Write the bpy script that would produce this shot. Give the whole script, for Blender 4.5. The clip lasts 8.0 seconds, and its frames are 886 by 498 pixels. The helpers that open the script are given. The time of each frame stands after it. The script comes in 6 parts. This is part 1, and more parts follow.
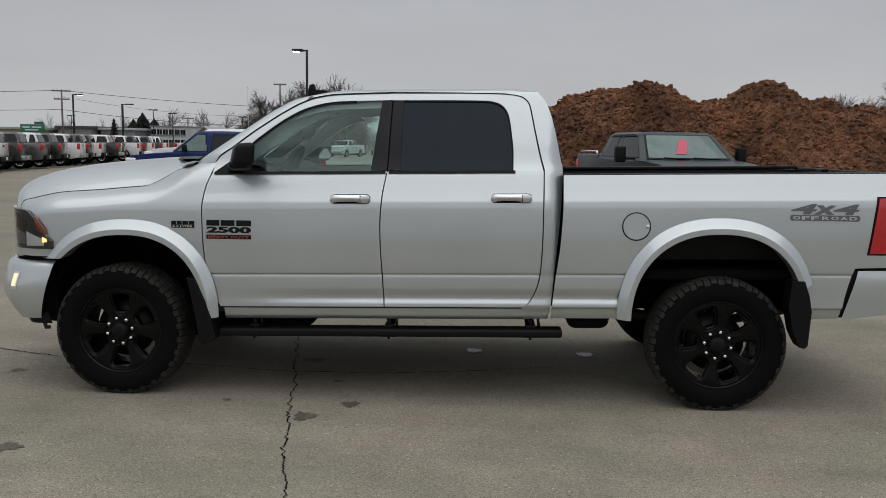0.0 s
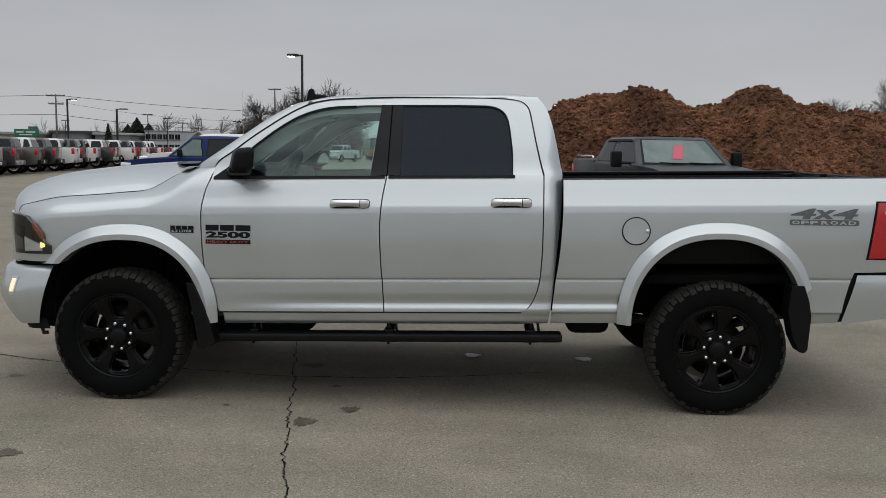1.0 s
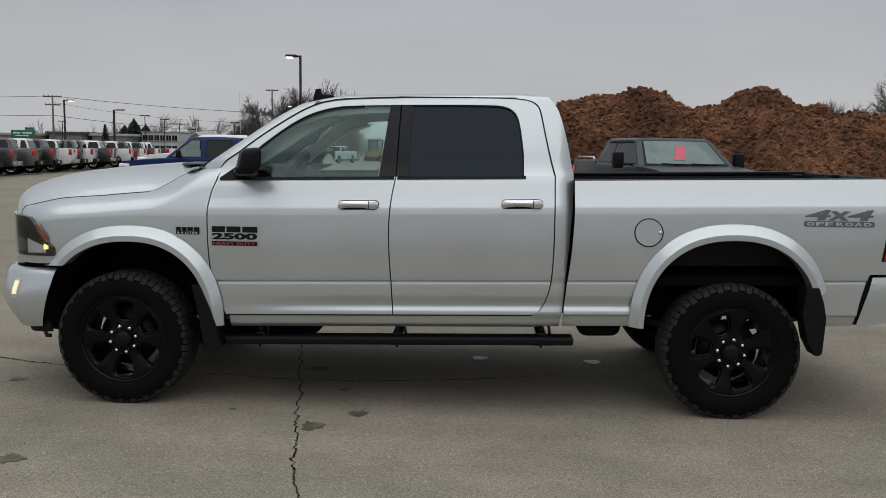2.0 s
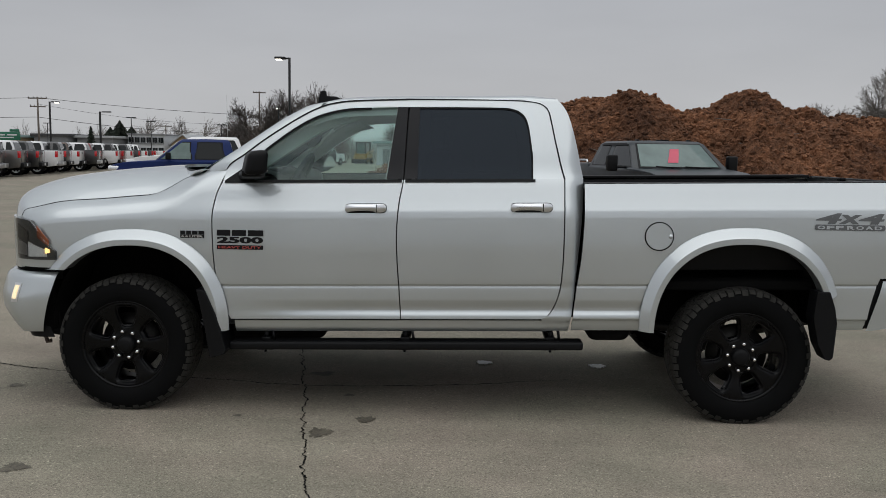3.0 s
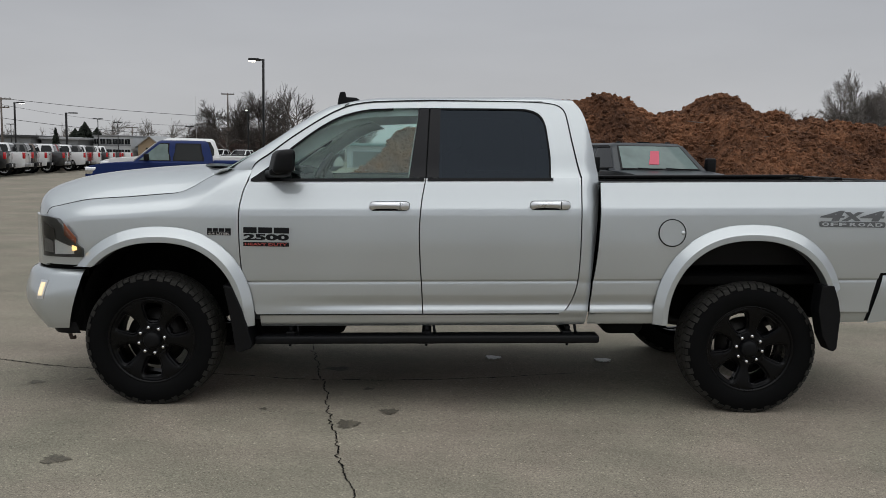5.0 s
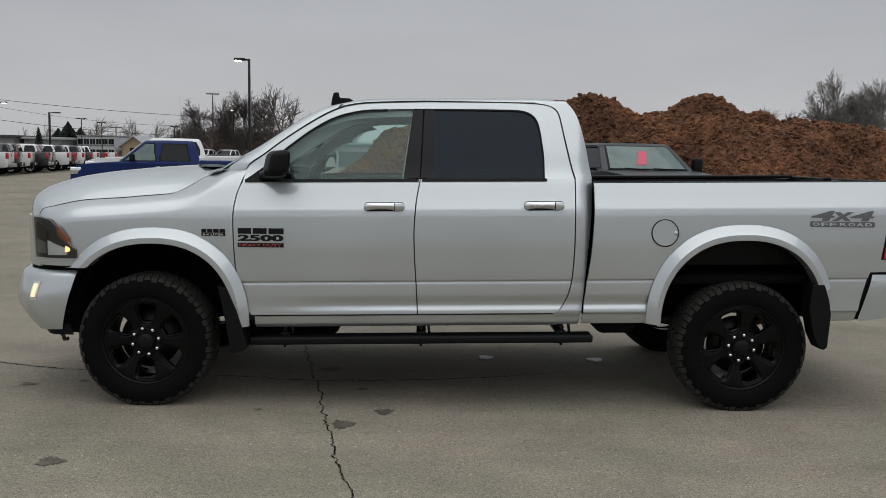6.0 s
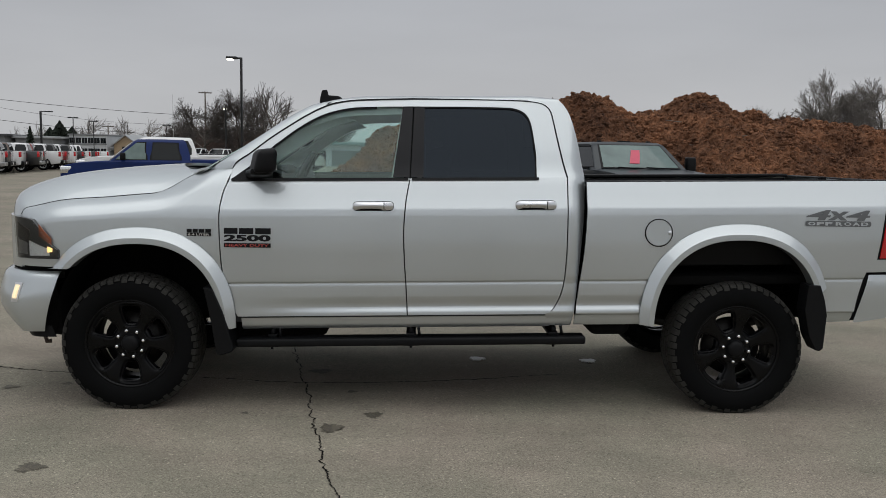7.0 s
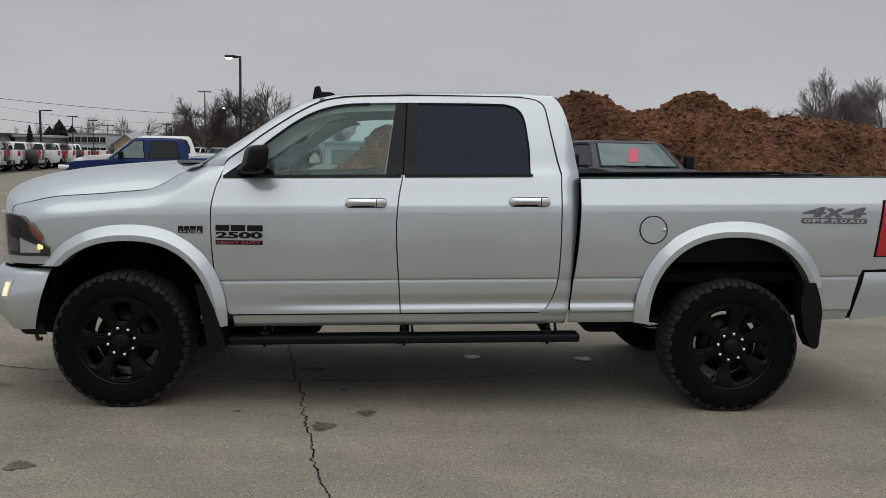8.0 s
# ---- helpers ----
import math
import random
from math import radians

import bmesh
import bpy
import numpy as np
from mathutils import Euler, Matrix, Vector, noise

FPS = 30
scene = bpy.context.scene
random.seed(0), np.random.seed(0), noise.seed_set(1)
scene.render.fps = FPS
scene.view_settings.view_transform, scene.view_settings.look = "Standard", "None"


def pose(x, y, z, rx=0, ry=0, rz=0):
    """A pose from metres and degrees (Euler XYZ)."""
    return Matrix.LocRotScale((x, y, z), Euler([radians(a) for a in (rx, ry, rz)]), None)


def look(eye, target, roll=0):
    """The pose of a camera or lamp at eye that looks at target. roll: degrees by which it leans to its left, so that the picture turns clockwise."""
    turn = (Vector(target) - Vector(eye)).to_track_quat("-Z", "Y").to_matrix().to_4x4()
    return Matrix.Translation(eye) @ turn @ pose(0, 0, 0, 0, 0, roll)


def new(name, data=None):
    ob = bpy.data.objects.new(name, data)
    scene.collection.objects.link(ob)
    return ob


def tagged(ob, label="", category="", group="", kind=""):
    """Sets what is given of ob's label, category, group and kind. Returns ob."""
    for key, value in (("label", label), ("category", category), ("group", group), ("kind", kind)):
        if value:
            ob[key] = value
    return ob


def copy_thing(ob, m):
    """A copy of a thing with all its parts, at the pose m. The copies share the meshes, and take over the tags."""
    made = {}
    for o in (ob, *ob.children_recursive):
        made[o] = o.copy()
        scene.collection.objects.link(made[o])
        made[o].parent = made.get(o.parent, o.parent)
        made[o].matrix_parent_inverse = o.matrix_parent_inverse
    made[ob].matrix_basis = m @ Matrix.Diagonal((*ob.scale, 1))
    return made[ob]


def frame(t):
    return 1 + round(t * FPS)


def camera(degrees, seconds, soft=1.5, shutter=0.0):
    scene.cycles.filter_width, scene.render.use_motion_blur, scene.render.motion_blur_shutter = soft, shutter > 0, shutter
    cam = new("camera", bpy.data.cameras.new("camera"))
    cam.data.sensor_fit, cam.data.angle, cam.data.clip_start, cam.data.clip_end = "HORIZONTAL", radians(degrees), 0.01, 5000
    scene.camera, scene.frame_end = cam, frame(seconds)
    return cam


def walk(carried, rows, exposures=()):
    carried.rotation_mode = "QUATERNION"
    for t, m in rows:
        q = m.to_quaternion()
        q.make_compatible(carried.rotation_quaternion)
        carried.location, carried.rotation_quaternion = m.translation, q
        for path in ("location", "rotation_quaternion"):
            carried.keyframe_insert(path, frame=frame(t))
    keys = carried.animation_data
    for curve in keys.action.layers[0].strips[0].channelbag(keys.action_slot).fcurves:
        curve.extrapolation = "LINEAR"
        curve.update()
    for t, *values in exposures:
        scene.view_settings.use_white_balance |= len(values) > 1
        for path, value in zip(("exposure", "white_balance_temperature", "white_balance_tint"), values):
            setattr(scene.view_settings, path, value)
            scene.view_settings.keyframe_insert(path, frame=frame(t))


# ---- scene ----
cam = camera(54.0, 8.0, soft=0.75)
PATH = [
    (0, (2.378, -6.328, 1.63), (2.266, -4.345, 1.39), 0.7),
    (0.5, (2.36, -6.341, 1.63), (2.255, -4.358, 1.396), 0.7),
    (1, (2.346, -6.325, 1.629), (2.246, -4.34, 1.4), 0.7),
    (1.5, (2.318, -6.295, 1.624), (2.218, -4.311, 1.396), 0.7),
    (3, (2.13, -6.202, 1.623), (2.067, -4.215, 1.403), 0.8),
    (3.5, (2.065, -6.217, 1.611), (2.013, -4.23, 1.393), 0.8),
    (4, (1.955, -6.263, 1.602), (1.922, -4.275, 1.386), 0.8),
    (4.5, (1.866, -6.339, 1.599), (1.855, -4.351, 1.385), 0.9),
    (6, (1.746, -6.392, 1.604), (1.79, -4.404, 1.391), 0.9),
    (6.5, (1.751, -6.339, 1.604), (1.803, -4.352, 1.39), 1.0),
    (7, (1.768, -6.298, 1.601), (1.827, -4.31, 1.386), 0.9),
    (7.5, (1.799, -6.282, 1.594), (1.858, -4.294, 1.378), 0.9),
    (8, (1.811, -6.266, 1.586), (1.87, -4.278, 1.369), 0.9),
]
walk(cam, [(t, look(eye, target, roll)) for t, eye, target, roll in PATH])

# ---- world and light: a flat overcast winter sky ----
SUN_EL, SUN_ROT = radians(76), radians(200)
world = bpy.data.worlds.new("overcast_sky")
scene.world = world
world.use_nodes = True
wn, wl = world.node_tree.nodes, world.node_tree.links
wn.clear()
w_out = wn.new("ShaderNodeOutputWorld")
w_bg = wn.new("ShaderNodeBackground")
w_sky = wn.new("ShaderNodeTexSky")
w_sky.sky_type = "NISHITA"
w_sky.sun_disc = False
w_sky.sun_elevation, w_sky.sun_rotation = SUN_EL, SUN_ROT
w_sky.air_density, w_sky.dust_density = 1.0, 3.0
w_co = wn.new("ShaderNodeTexCoord")
w_sep = wn.new("ShaderNodeSeparateXYZ")
wl.new(w_co.outputs["Generated"], w_sep.inputs[0])
w_ramp = wn.new("ShaderNodeValToRGB")
wl.new(w_sep.outputs["Z"], w_ramp.inputs[0])
cr = w_ramp.color_ramp
cr.elements[0].position, cr.elements[0].color = 0.0, (0.502, 0.510, 0.522, 1)
cr.elements[1].position, cr.elements[1].color = 1.0, (0.80, 0.84, 0.875, 1)
for p, c in ((0.06, (0.484, 0.491, 0.508, 1)), (0.17, (0.434, 0.447, 0.475, 1)), (0.30, (0.440, 0.457, 0.490, 1)), (0.6, (0.545, 0.573, 0.605, 1))):
    e = cr.elements.new(p)
    e.color = c
w_map = wn.new("ShaderNodeMapping")
w_map.inputs["Scale"].default_value = (1.0, 1.0, 4.5)
wl.new(w_co.outputs["Generated"], w_map.inputs[0])
w_cloud = wn.new("ShaderNodeTexNoise")
w_cloud.inputs["Scale"].default_value = 2.2
w_cloud.inputs["Detail"].default_value = 5
wl.new(w_map.outputs[0], w_cloud.inputs["Vector"])
w_mr = wn.new("ShaderNodeMapRange")
w_mr.inputs["From Min"].default_value, w_mr.inputs["From Max"].default_value = 0.3, 0.7
w_mr.inputs["To Min"].default_value, w_mr.inputs["To Max"].default_value = 0.93, 1.06
wl.new(w_cloud.outputs["Fac"], w_mr.inputs["Value"])
w_mul = wn.new("ShaderNodeVectorMath")
w_mul.operation = "SCALE"
# the cloud is brighter on the side of the veiled sun
w_side = wn.new("ShaderNodeMapRange")
w_side.interpolation_type = "SMOOTHSTEP"
w_side.inputs["From Min"].default_value, w_side.inputs["From Max"].default_value = 0.3, -0.9
w_side.inputs["To Min"].default_value, w_side.inputs["To Max"].default_value = 1.0, 1.42
w_low = wn.new("ShaderNodeMath")
w_low.operation = "MULTIPLY_ADD"
w_low.inputs[1].default_value = 0.9
wl.new(w_sep.outputs["Z"], w_low.inputs[0])
wl.new(w_sep.outputs["Y"], w_low.inputs[2])
wl.new(w_low.outputs[0], w_side.inputs["Value"])
w_tot = wn.new("ShaderNodeMath")
w_tot.operation = "MULTIPLY"
wl.new(w_mr.outputs[0], w_tot.inputs[0])
wl.new(w_side.outputs[0], w_tot.inputs[1])
wl.new(w_ramp.outputs[0], w_mul.inputs[0])
wl.new(w_tot.outputs[0], w_mul.inputs["Scale"])
w_skys = wn.new("ShaderNodeVectorMath")
w_skys.operation = "SCALE"
w_skys.inputs["Scale"].default_value = 0.06
wl.new(w_sky.outputs[0], w_skys.inputs[0])
w_mix = wn.new("ShaderNodeMix")
w_mix.data_type = "RGBA"
w_mix.inputs["Factor"].default_value = 0.96
wl.new(w_skys.outputs[0], w_mix.inputs["A"])
wl.new(w_mul.outputs[0], w_mix.inputs["B"])
wl.new(w_mix.outputs["Result"], w_bg.inputs[0])
w_bg.inputs[1].default_value = 1.0
wl.new(w_bg.outputs[0], w_out.inputs[0])

sun_data = bpy.data.lights.new("sun", "SUN")
sun_data.energy, sun_data.angle, sun_data.color = 1.00, radians(92), (1.0, 0.98, 0.95)
sun = new("sun", sun_data)
sun.rotation_euler = (radians(16), 0, radians(20))


# ---- materials ----
def material(name, color, rough=0.6, metal=0.0, vary=0.15, scale=6.0, bump=0.0, bump_scale=60.0, coat=0.0, spec=0.5, fine=0.0, fine_scale=120.0):
    """Principled surface with colour variation at two scales and fine relief, in object space metres."""
    m = bpy.data.materials.new(name)
    m.use_nodes = True
    n, l = m.node_tree.nodes, m.node_tree.links
    b = n["Principled BSDF"]
    b.inputs["Roughness"].default_value, b.inputs["Metallic"].default_value = rough, metal
    b.inputs["Coat Weight"].default_value, b.inputs["Coat Roughness"].default_value = coat, 0.09
    b.inputs["Specular IOR Level"].default_value = spec
    co = n.new("ShaderNodeTexCoord")
    t1 = n.new("ShaderNodeTexNoise")
    t1.inputs["Scale"].default_value, t1.inputs["Detail"].default_value = scale, 6
    l.new(co.outputs["Object"], t1.inputs["Vector"])
    t2 = n.new("ShaderNodeTexNoise")
    t2.inputs["Scale"].default_value, t2.inputs["Detail"].default_value = fine_scale, 3
    l.new(co.outputs["Object"], t2.inputs["Vector"])
    r1 = n.new("ShaderNodeMapRange")
    r1.inputs["From Min"].default_value, r1.inputs["From Max"].default_value = 0.25, 0.75
    r1.inputs["To Min"].default_value, r1.inputs["To Max"].default_value = 1 - vary, 1 + vary
    l.new(t1.outputs["Fac"], r1.inputs["Value"])
    r2 = n.new("ShaderNodeMapRange")
    r2.inputs["From Min"].default_value, r2.inputs["From Max"].default_value = 0.25, 0.75
    r2.inputs["To Min"].default_value, r2.inputs["To Max"].default_value = 1 - fine, 1 + fine
    l.new(t2.outputs["Fac"], r2.inputs["Value"])
    mu = n.new("ShaderNodeMath")
    mu.operation = "MULTIPLY"
    l.new(r1.outputs[0], mu.inputs[0])
    l.new(r2.outputs[0], mu.inputs[1])
    sc = n.new("ShaderNodeVectorMath")
    sc.operation = "SCALE"
    sc.inputs[0].default_value = color
    l.new(mu.outputs[0], sc.inputs["Scale"])
    l.new(sc.outputs[0], b.inputs["Base Color"])
    rr = n.new("ShaderNodeMapRange")
    rr.inputs["To Min"].default_value, rr.inputs["To Max"].default_value = max(0.02, rough * 0.85), min(1, rough * 1.15)
    l.new(t1.outputs["Fac"], rr.inputs["Value"])
    l.new(rr.outputs[0], b.inputs["Roughness"])
    if bump:
        t3 = n.new("ShaderNodeTexNoise")
        t3.inputs["Scale"].default_value, t3.inputs["Detail"].default_value = bump_scale, 5
        l.new(co.outputs["Object"], t3.inputs["Vector"])
        bp = n.new("ShaderNodeBump")
        bp.inputs["Strength"].default_value, bp.inputs["Distance"].default_value = 1.0, bump
        l.new(t3.outputs["Fac"], bp.inputs["Height"])
        l.new(bp.outputs[0], b.inputs["Normal"])
    return m


def glass(name, tint, gloss=0.02, ior=1.5, sheen=(1, 1, 1)):
    m = bpy.data.materials.new(name)
    m.use_nodes = True
    n, l = m.node_tree.nodes, m.node_tree.links
    n.clear()
    o = n.new("ShaderNodeOutputMaterial")
    mx = n.new("ShaderNodeMixShader")
    tr = n.new("ShaderNodeBsdfTransparent")
    gl = n.new("ShaderNodeBsdfGlossy")
    fr = n.new("ShaderNodeFresnel")
    fr.inputs[0].default_value = ior
    tr.inputs[0].default_value = (*tint, 1)
    gl.inputs["Roughness"].default_value = gloss
    gl.inputs["Color"].default_value = (*sheen, 1)
    l.new(fr.outputs[0], mx.inputs[0])
    l.new(tr.outputs[0], mx.inputs[1])
    l.new(gl.outputs[0], mx.inputs[2])
    l.new(mx.outputs[0], o.inputs[0])
    return m


def glow(name, color, strength):
    m = bpy.data.materials.new(name)
    m.use_nodes = True
    b = m.node_tree.nodes["Principled BSDF"]
    b.inputs["Base Color"].default_value = (*color, 1)
    b.inputs["Emission Color"].default_value = (*color, 1)
    b.inputs["Emission Strength"].default_value = strength
    return m


def asphalt():
    """Worn grey paving with pale and dark aggregate, broad stains and fine relief."""
    m = bpy.data.materials.new("worn_paving")
    m.use_nodes = True
    n, l = m.node_tree.nodes, m.node_tree.links
    b = n["Principled BSDF"]
    geo = n.new("ShaderNodeNewGeometry")

    def noise_tex(scale, detail, rough=0.55):
        t = n.new("ShaderNodeTexNoise")
        t.inputs["Scale"].default_value, t.inputs["Detail"].default_value, t.inputs["Roughness"].default_value = scale, detail, rough
        l.new(geo.outputs["Position"], t.inputs["Vector"])
        return t

    def ranged(src, a, c, lo, hi):
        r = n.new("ShaderNodeMapRange")
        r.inputs["From Min"].default_value, r.inputs["From Max"].default_value = a, c
        r.inputs["To Min"].default_value, r.inputs["To Max"].default_value = lo, hi
        l.new(src, r.inputs["Value"])
        return r.outputs[0]

    def times(a, c):
        k = n.new("ShaderNodeMath")
        k.operation = "MULTIPLY"
        l.new(a, k.inputs[0])
        l.new(c, k.inputs[1])
        return k.outputs[0]

    broad = ranged(noise_tex(0.35, 6).outputs["Fac"], 0.3, 0.7, 0.84, 1.14)
    mid = ranged(noise_tex(1.6, 8, 0.6).outputs["Fac"], 0.3, 0.7, 0.87, 1.13)
    grain = ranged(noise_tex(120, 4, 0.75).outputs["Fac"], 0.32, 0.68, 0.60, 1.40)
    vor = n.new("ShaderNodeTexVoronoi")
    vor.inputs["Scale"].default_value = 120
    l.new(geo.outputs["Position"], vor.inputs["Vector"])
    sep = n.new("ShaderNodeSeparateColor")
    l.new(vor.outputs["Color"], sep.inputs[0])
    stones = ranged(sep.outputs[0], 0.0, 1.0, 0.81, 1.19)
    pale = ranged(sep.outputs[1], 0.965, 0.985, 1.0, 1.55)
    dark = ranged(sep.outputs[2], 0.94, 0.97, 1.0, 0.66)
    v = times(times(times(broad, mid), times(grain, stones)), times(pale, dark))
    sc = n.new("ShaderNodeVectorMath")
    sc.operation = "SCALE"
    hue = n.new("ShaderNodeMix")
    hue.data_type = "RGBA"
    hue.inputs["A"].default_value, hue.inputs["B"].default_value = (0.232, 0.216, 0.167, 1), (0.247, 0.213, 0.172, 1)
    l.new(ranged(noise_tex(0.7, 5).outputs["Fac"], 0.38, 0.62, 0.0, 1.0), hue.inputs["Factor"])
    l.new(hue.outputs["Result"], sc.inputs[0])
    drawn = n.new("ShaderNodeMapping")
    drawn.inputs["Scale"].default_value = (0.35, 2.6, 1.0)
    drawn.inputs["Rotation"].default_value = (0, 0, radians(24))
    l.new(geo.outputs["Position"], drawn.inputs[0])
    streak = noise_tex(1.1, 6)
    l.new(drawn.outputs[0], streak.inputs["Vector"])
    l.new(times(v, ranged(streak.outputs["Fac"], 0.3, 0.7, 0.91, 1.09)), sc.inputs["Scale"])
    l.new(sc.outputs[0], b.inputs["Base Color"])
    b.inputs["Roughness"].default_value = 0.88
    b.inputs["Specular IOR Level"].default_value = 0.3
    bp = n.new("ShaderNodeBump")
    bp.inputs["Distance"].default_value, bp.inputs["Strength"].default_value = 0.002, 0.6
    l.new(vor.outputs["Distance"], bp.inputs["Height"])
    l.new(bp.outputs[0], b.inputs["Normal"])
    return m


def dirt(lumps=False):
    """Moist red-brown clay soil; loose lumps differ one from another."""
    m = bpy.data.materials.new("clay_lumps" if lumps else "clay_soil")
    m.use_nodes = True
    n, l = m.node_tree.nodes, m.node_tree.links
    b = n["Principled BSDF"]
    geo = n.new("ShaderNodeNewGeometry")
    t1 = n.new("ShaderNodeTexNoise")
    t1.inputs["Scale"].default_value, t1.inputs["Detail"].default_value = 0.45, 8
    t2 = n.new("ShaderNodeTexNoise")
    t2.inputs["Scale"].default_value, t2.inputs["Detail"].default_value, t2.inputs["Roughness"].default_value = 4.5, 8, 0.7
    for t in (t1, t2):
        l.new(geo.outputs["Position"], t.inputs["Vector"])
    r = n.new("ShaderNodeValToRGB")
    l.new(t1.outputs["Fac"], r.inputs[0])
    r.color_ramp.elements[0].position, r.color_ramp.elements[0].color = 0.34, (0.080, 0.038, 0.022, 1)
    r.color_ramp.elements[1].position, r.color_ramp.elements[1].color = 0.68, (0.235, 0.110, 0.058, 1)
    k = n.new("ShaderNodeMapRange")
    k.inputs["From Min"].default_value, k.inputs["From Max"].default_value = 0.3, 0.7
    k.inputs["To Min"].default_value, k.inputs["To Max"].default_value = 0.30, 1.70
    l.new(t2.outputs["Fac"], k.inputs["Value"])
    sc = n.new("ShaderNodeVectorMath")
    sc.operation = "SCALE"
    l.new(r.outputs[0], sc.inputs[0])
    if lumps:
        each = n.new("ShaderNodeMapRange")
        each.inputs["To Min"].default_value, each.inputs["To Max"].default_value = 0.6, 1.35
        l.new(geo.outputs["Random Per Island"], each.inputs["Value"])
        both = n.new("ShaderNodeMath")
        both.operation = "MULTIPLY"
        l.new(k.outputs[0], both.inputs[0])
        l.new(each.outputs[0], both.inputs[1])
        l.new(both.outputs[0], sc.inputs["Scale"])
    else:
        l.new(k.outputs[0], sc.inputs["Scale"])
    l.new(sc.outputs[0], b.inputs["Base Color"])
    b.inputs["Roughness"].default_value = 0.95
    b.inputs["Specular IOR Level"].default_value = 0.2
    bp = n.new("ShaderNodeBump")
    bp.inputs["Distance"].default_value = 0.12
    l.new(t2.outputs["Fac"], bp.inputs["Height"])
    l.new(bp.outputs[0], b.inputs["Normal"])
    return m


def car_paint(name, color, metal=0.0, rough=0.35, coat=1.0, mirror=0.0):
    """Lacquered paint: a soft flake layer under a sharp clear coat; mirror is the share of sharply reflecting flakes."""
    m = material(name, color, rough, metal, vary=0.03, scale=1.5, coat=coat, fine=0.04, fine_scale=900)
    n, l = m.node_tree.nodes, m.node_tree.links
    b = n["Principled BSDF"]
    b.inputs["Coat Roughness"].default_value = 0.02
    if mirror:
        g = n.new("ShaderNodeBsdfGlossy")
        g.inputs["Roughness"].default_value = 0.045
        g.inputs["Color"].default_value = (*[min(1, 1.25 * c) for c in color], 1)
        mx = n.new("ShaderNodeMixShader")
        mx.inputs[0].default_value = mirror
        l.new(b.outputs[0], mx.inputs[1])
        l.new(g.outputs[0], mx.inputs[2])
        l.new(mx.outputs[0], n["Material Output"].inputs[0])
    return m


SILVER = car_paint("silver_metallic_paint", (0.548, 0.580, 0.594), 0.80, 0.42, mirror=0.13)
BLACK_PLASTIC = material("black_plastic", (0.005, 0.0052, 0.006), 0.5, 0, 0.2, 8, 0.0004, 400, spec=0.17)
BLACK_TRIM = material("black_pillar_film", (0.008, 0.008, 0.010), 0.5, 0, 0.1, 5, spec=0.3)
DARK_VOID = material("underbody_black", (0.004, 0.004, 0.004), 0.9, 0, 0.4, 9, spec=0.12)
RUBBER = material("tyre_rubber", (0.003, 0.0032, 0.0035), 0.75, 0, 0.25, 7, 0.0006, 220, spec=0.10)
# dusty tread; colour also lightened for the light caught by its lugs
TREAD = material("lit_dusty_tread_rubber", (0.030, 0.029, 0.0265), 0.8, 0, 0.4, 9, 0.0006, 220, spec=0.2)
WHEEL_BLACK = material("satin_black_wheel", (0.0015, 0.0015, 0.002), 0.28, 0.0, 0.2, 10, spec=0.20)
CHROME = material("bright_metal", (0.75, 0.75, 0.75), 0.16, 1.0, 0.05, 10)
SATIN = material("satin_chrome", (0.74, 0.75, 0.77), 0.28, 1.0, 0.05, 10)
STEEL = material("brushed_steel", (0.42, 0.42, 0.42), 0.4, 1.0, 0.2, 10)
DARK_IRON = material("dark_cast_iron", (0.012, 0.011, 0.010), 0.5, 0.6, 0.4, 12)
RUSTY = material("rusty_steel", (0.07, 0.05, 0.04), 0.7, 0.3, 0.4, 12)
GREY_TRIM = material("grey_interior_plastic", (0.68, 0.70, 0.67), 0.6, 0, 0.08, 8, 0.0004, 300)
DARK_TRIM = material("charcoal_interior", (0.07, 0.075, 0.08), 0.6, 0, 0.15, 8, 0.0004, 300)
CLOTH = material("grey_seat_cloth", (0.10, 0.105, 0.11), 0.9, 0, 0.15, 20, 0.001, 500)
CLEAR_GLASS = glass("tinted_clear_glass", (0.74, 0.885, 0.855), ior=1.60, sheen=(0.85, 1.0, 0.97))
DARK_GLASS = glass("privacy_glass", (0.014, 0.018, 0.028), gloss=0.06, ior=1.40, sheen=(0.70, 0.83, 1.0))
PANE_DARK = material("dark_car_pane", (0.008, 0.010, 0.011), 0.06, 0, 0.1, 3, spec=0.22)
PANE_PALE = material("pale_green_car_pane", (0.10, 0.15, 0.14), 0.06, 0, 0.25, 3)
LENS_DARK = glass("smoked_lens", (0.92, 0.93, 0.93))
LAMP_BOWL = material("dark_lamp_housing", (0.045, 0.047, 0.048), 0.3, 0.3, 0.5, 18)
LENS_CLEAR = glass("clear_lens", (0.9, 0.9, 0.9))
RED_LENS = material("red_lens", (0.46, 0.008, 0.012), 0.12, 0, 0.1, 20, coat=1.0)
AMBER = material("amber_reflector", (0.22, 0.045, 0.008), 0.2, 0, 0.1, 20, coat=1.0)
PALE_BOWL = material("pale_reflector", (0.85, 0.86, 0.85), 0.3, 0.0, 0.15, 25)
LAMP_WARM = glow("lit_bulb", (1.0, 0.68, 0.28), 1.1)
LAMP_FOG = glow("lit_fog_bulb", (1.0, 0.80, 0.50), 0.62)
LAMP_WHITE = glow("lit_lamp", (1.0, 0.93, 0.78), 3.0)
BADGE_BLACK = material("badge_black", (0.006, 0.006, 0.007), 0.5, 0, 0.1, 30, spec=0.2)
BADGE_RED = material("badge_red", (0.40, 0.06, 0.05), 0.4, 0, 0.1, 30)
BADGE_PALE = material("badge_pale", (0.5, 0.48, 0.46), 0.4, 0.2, 0.1, 30)
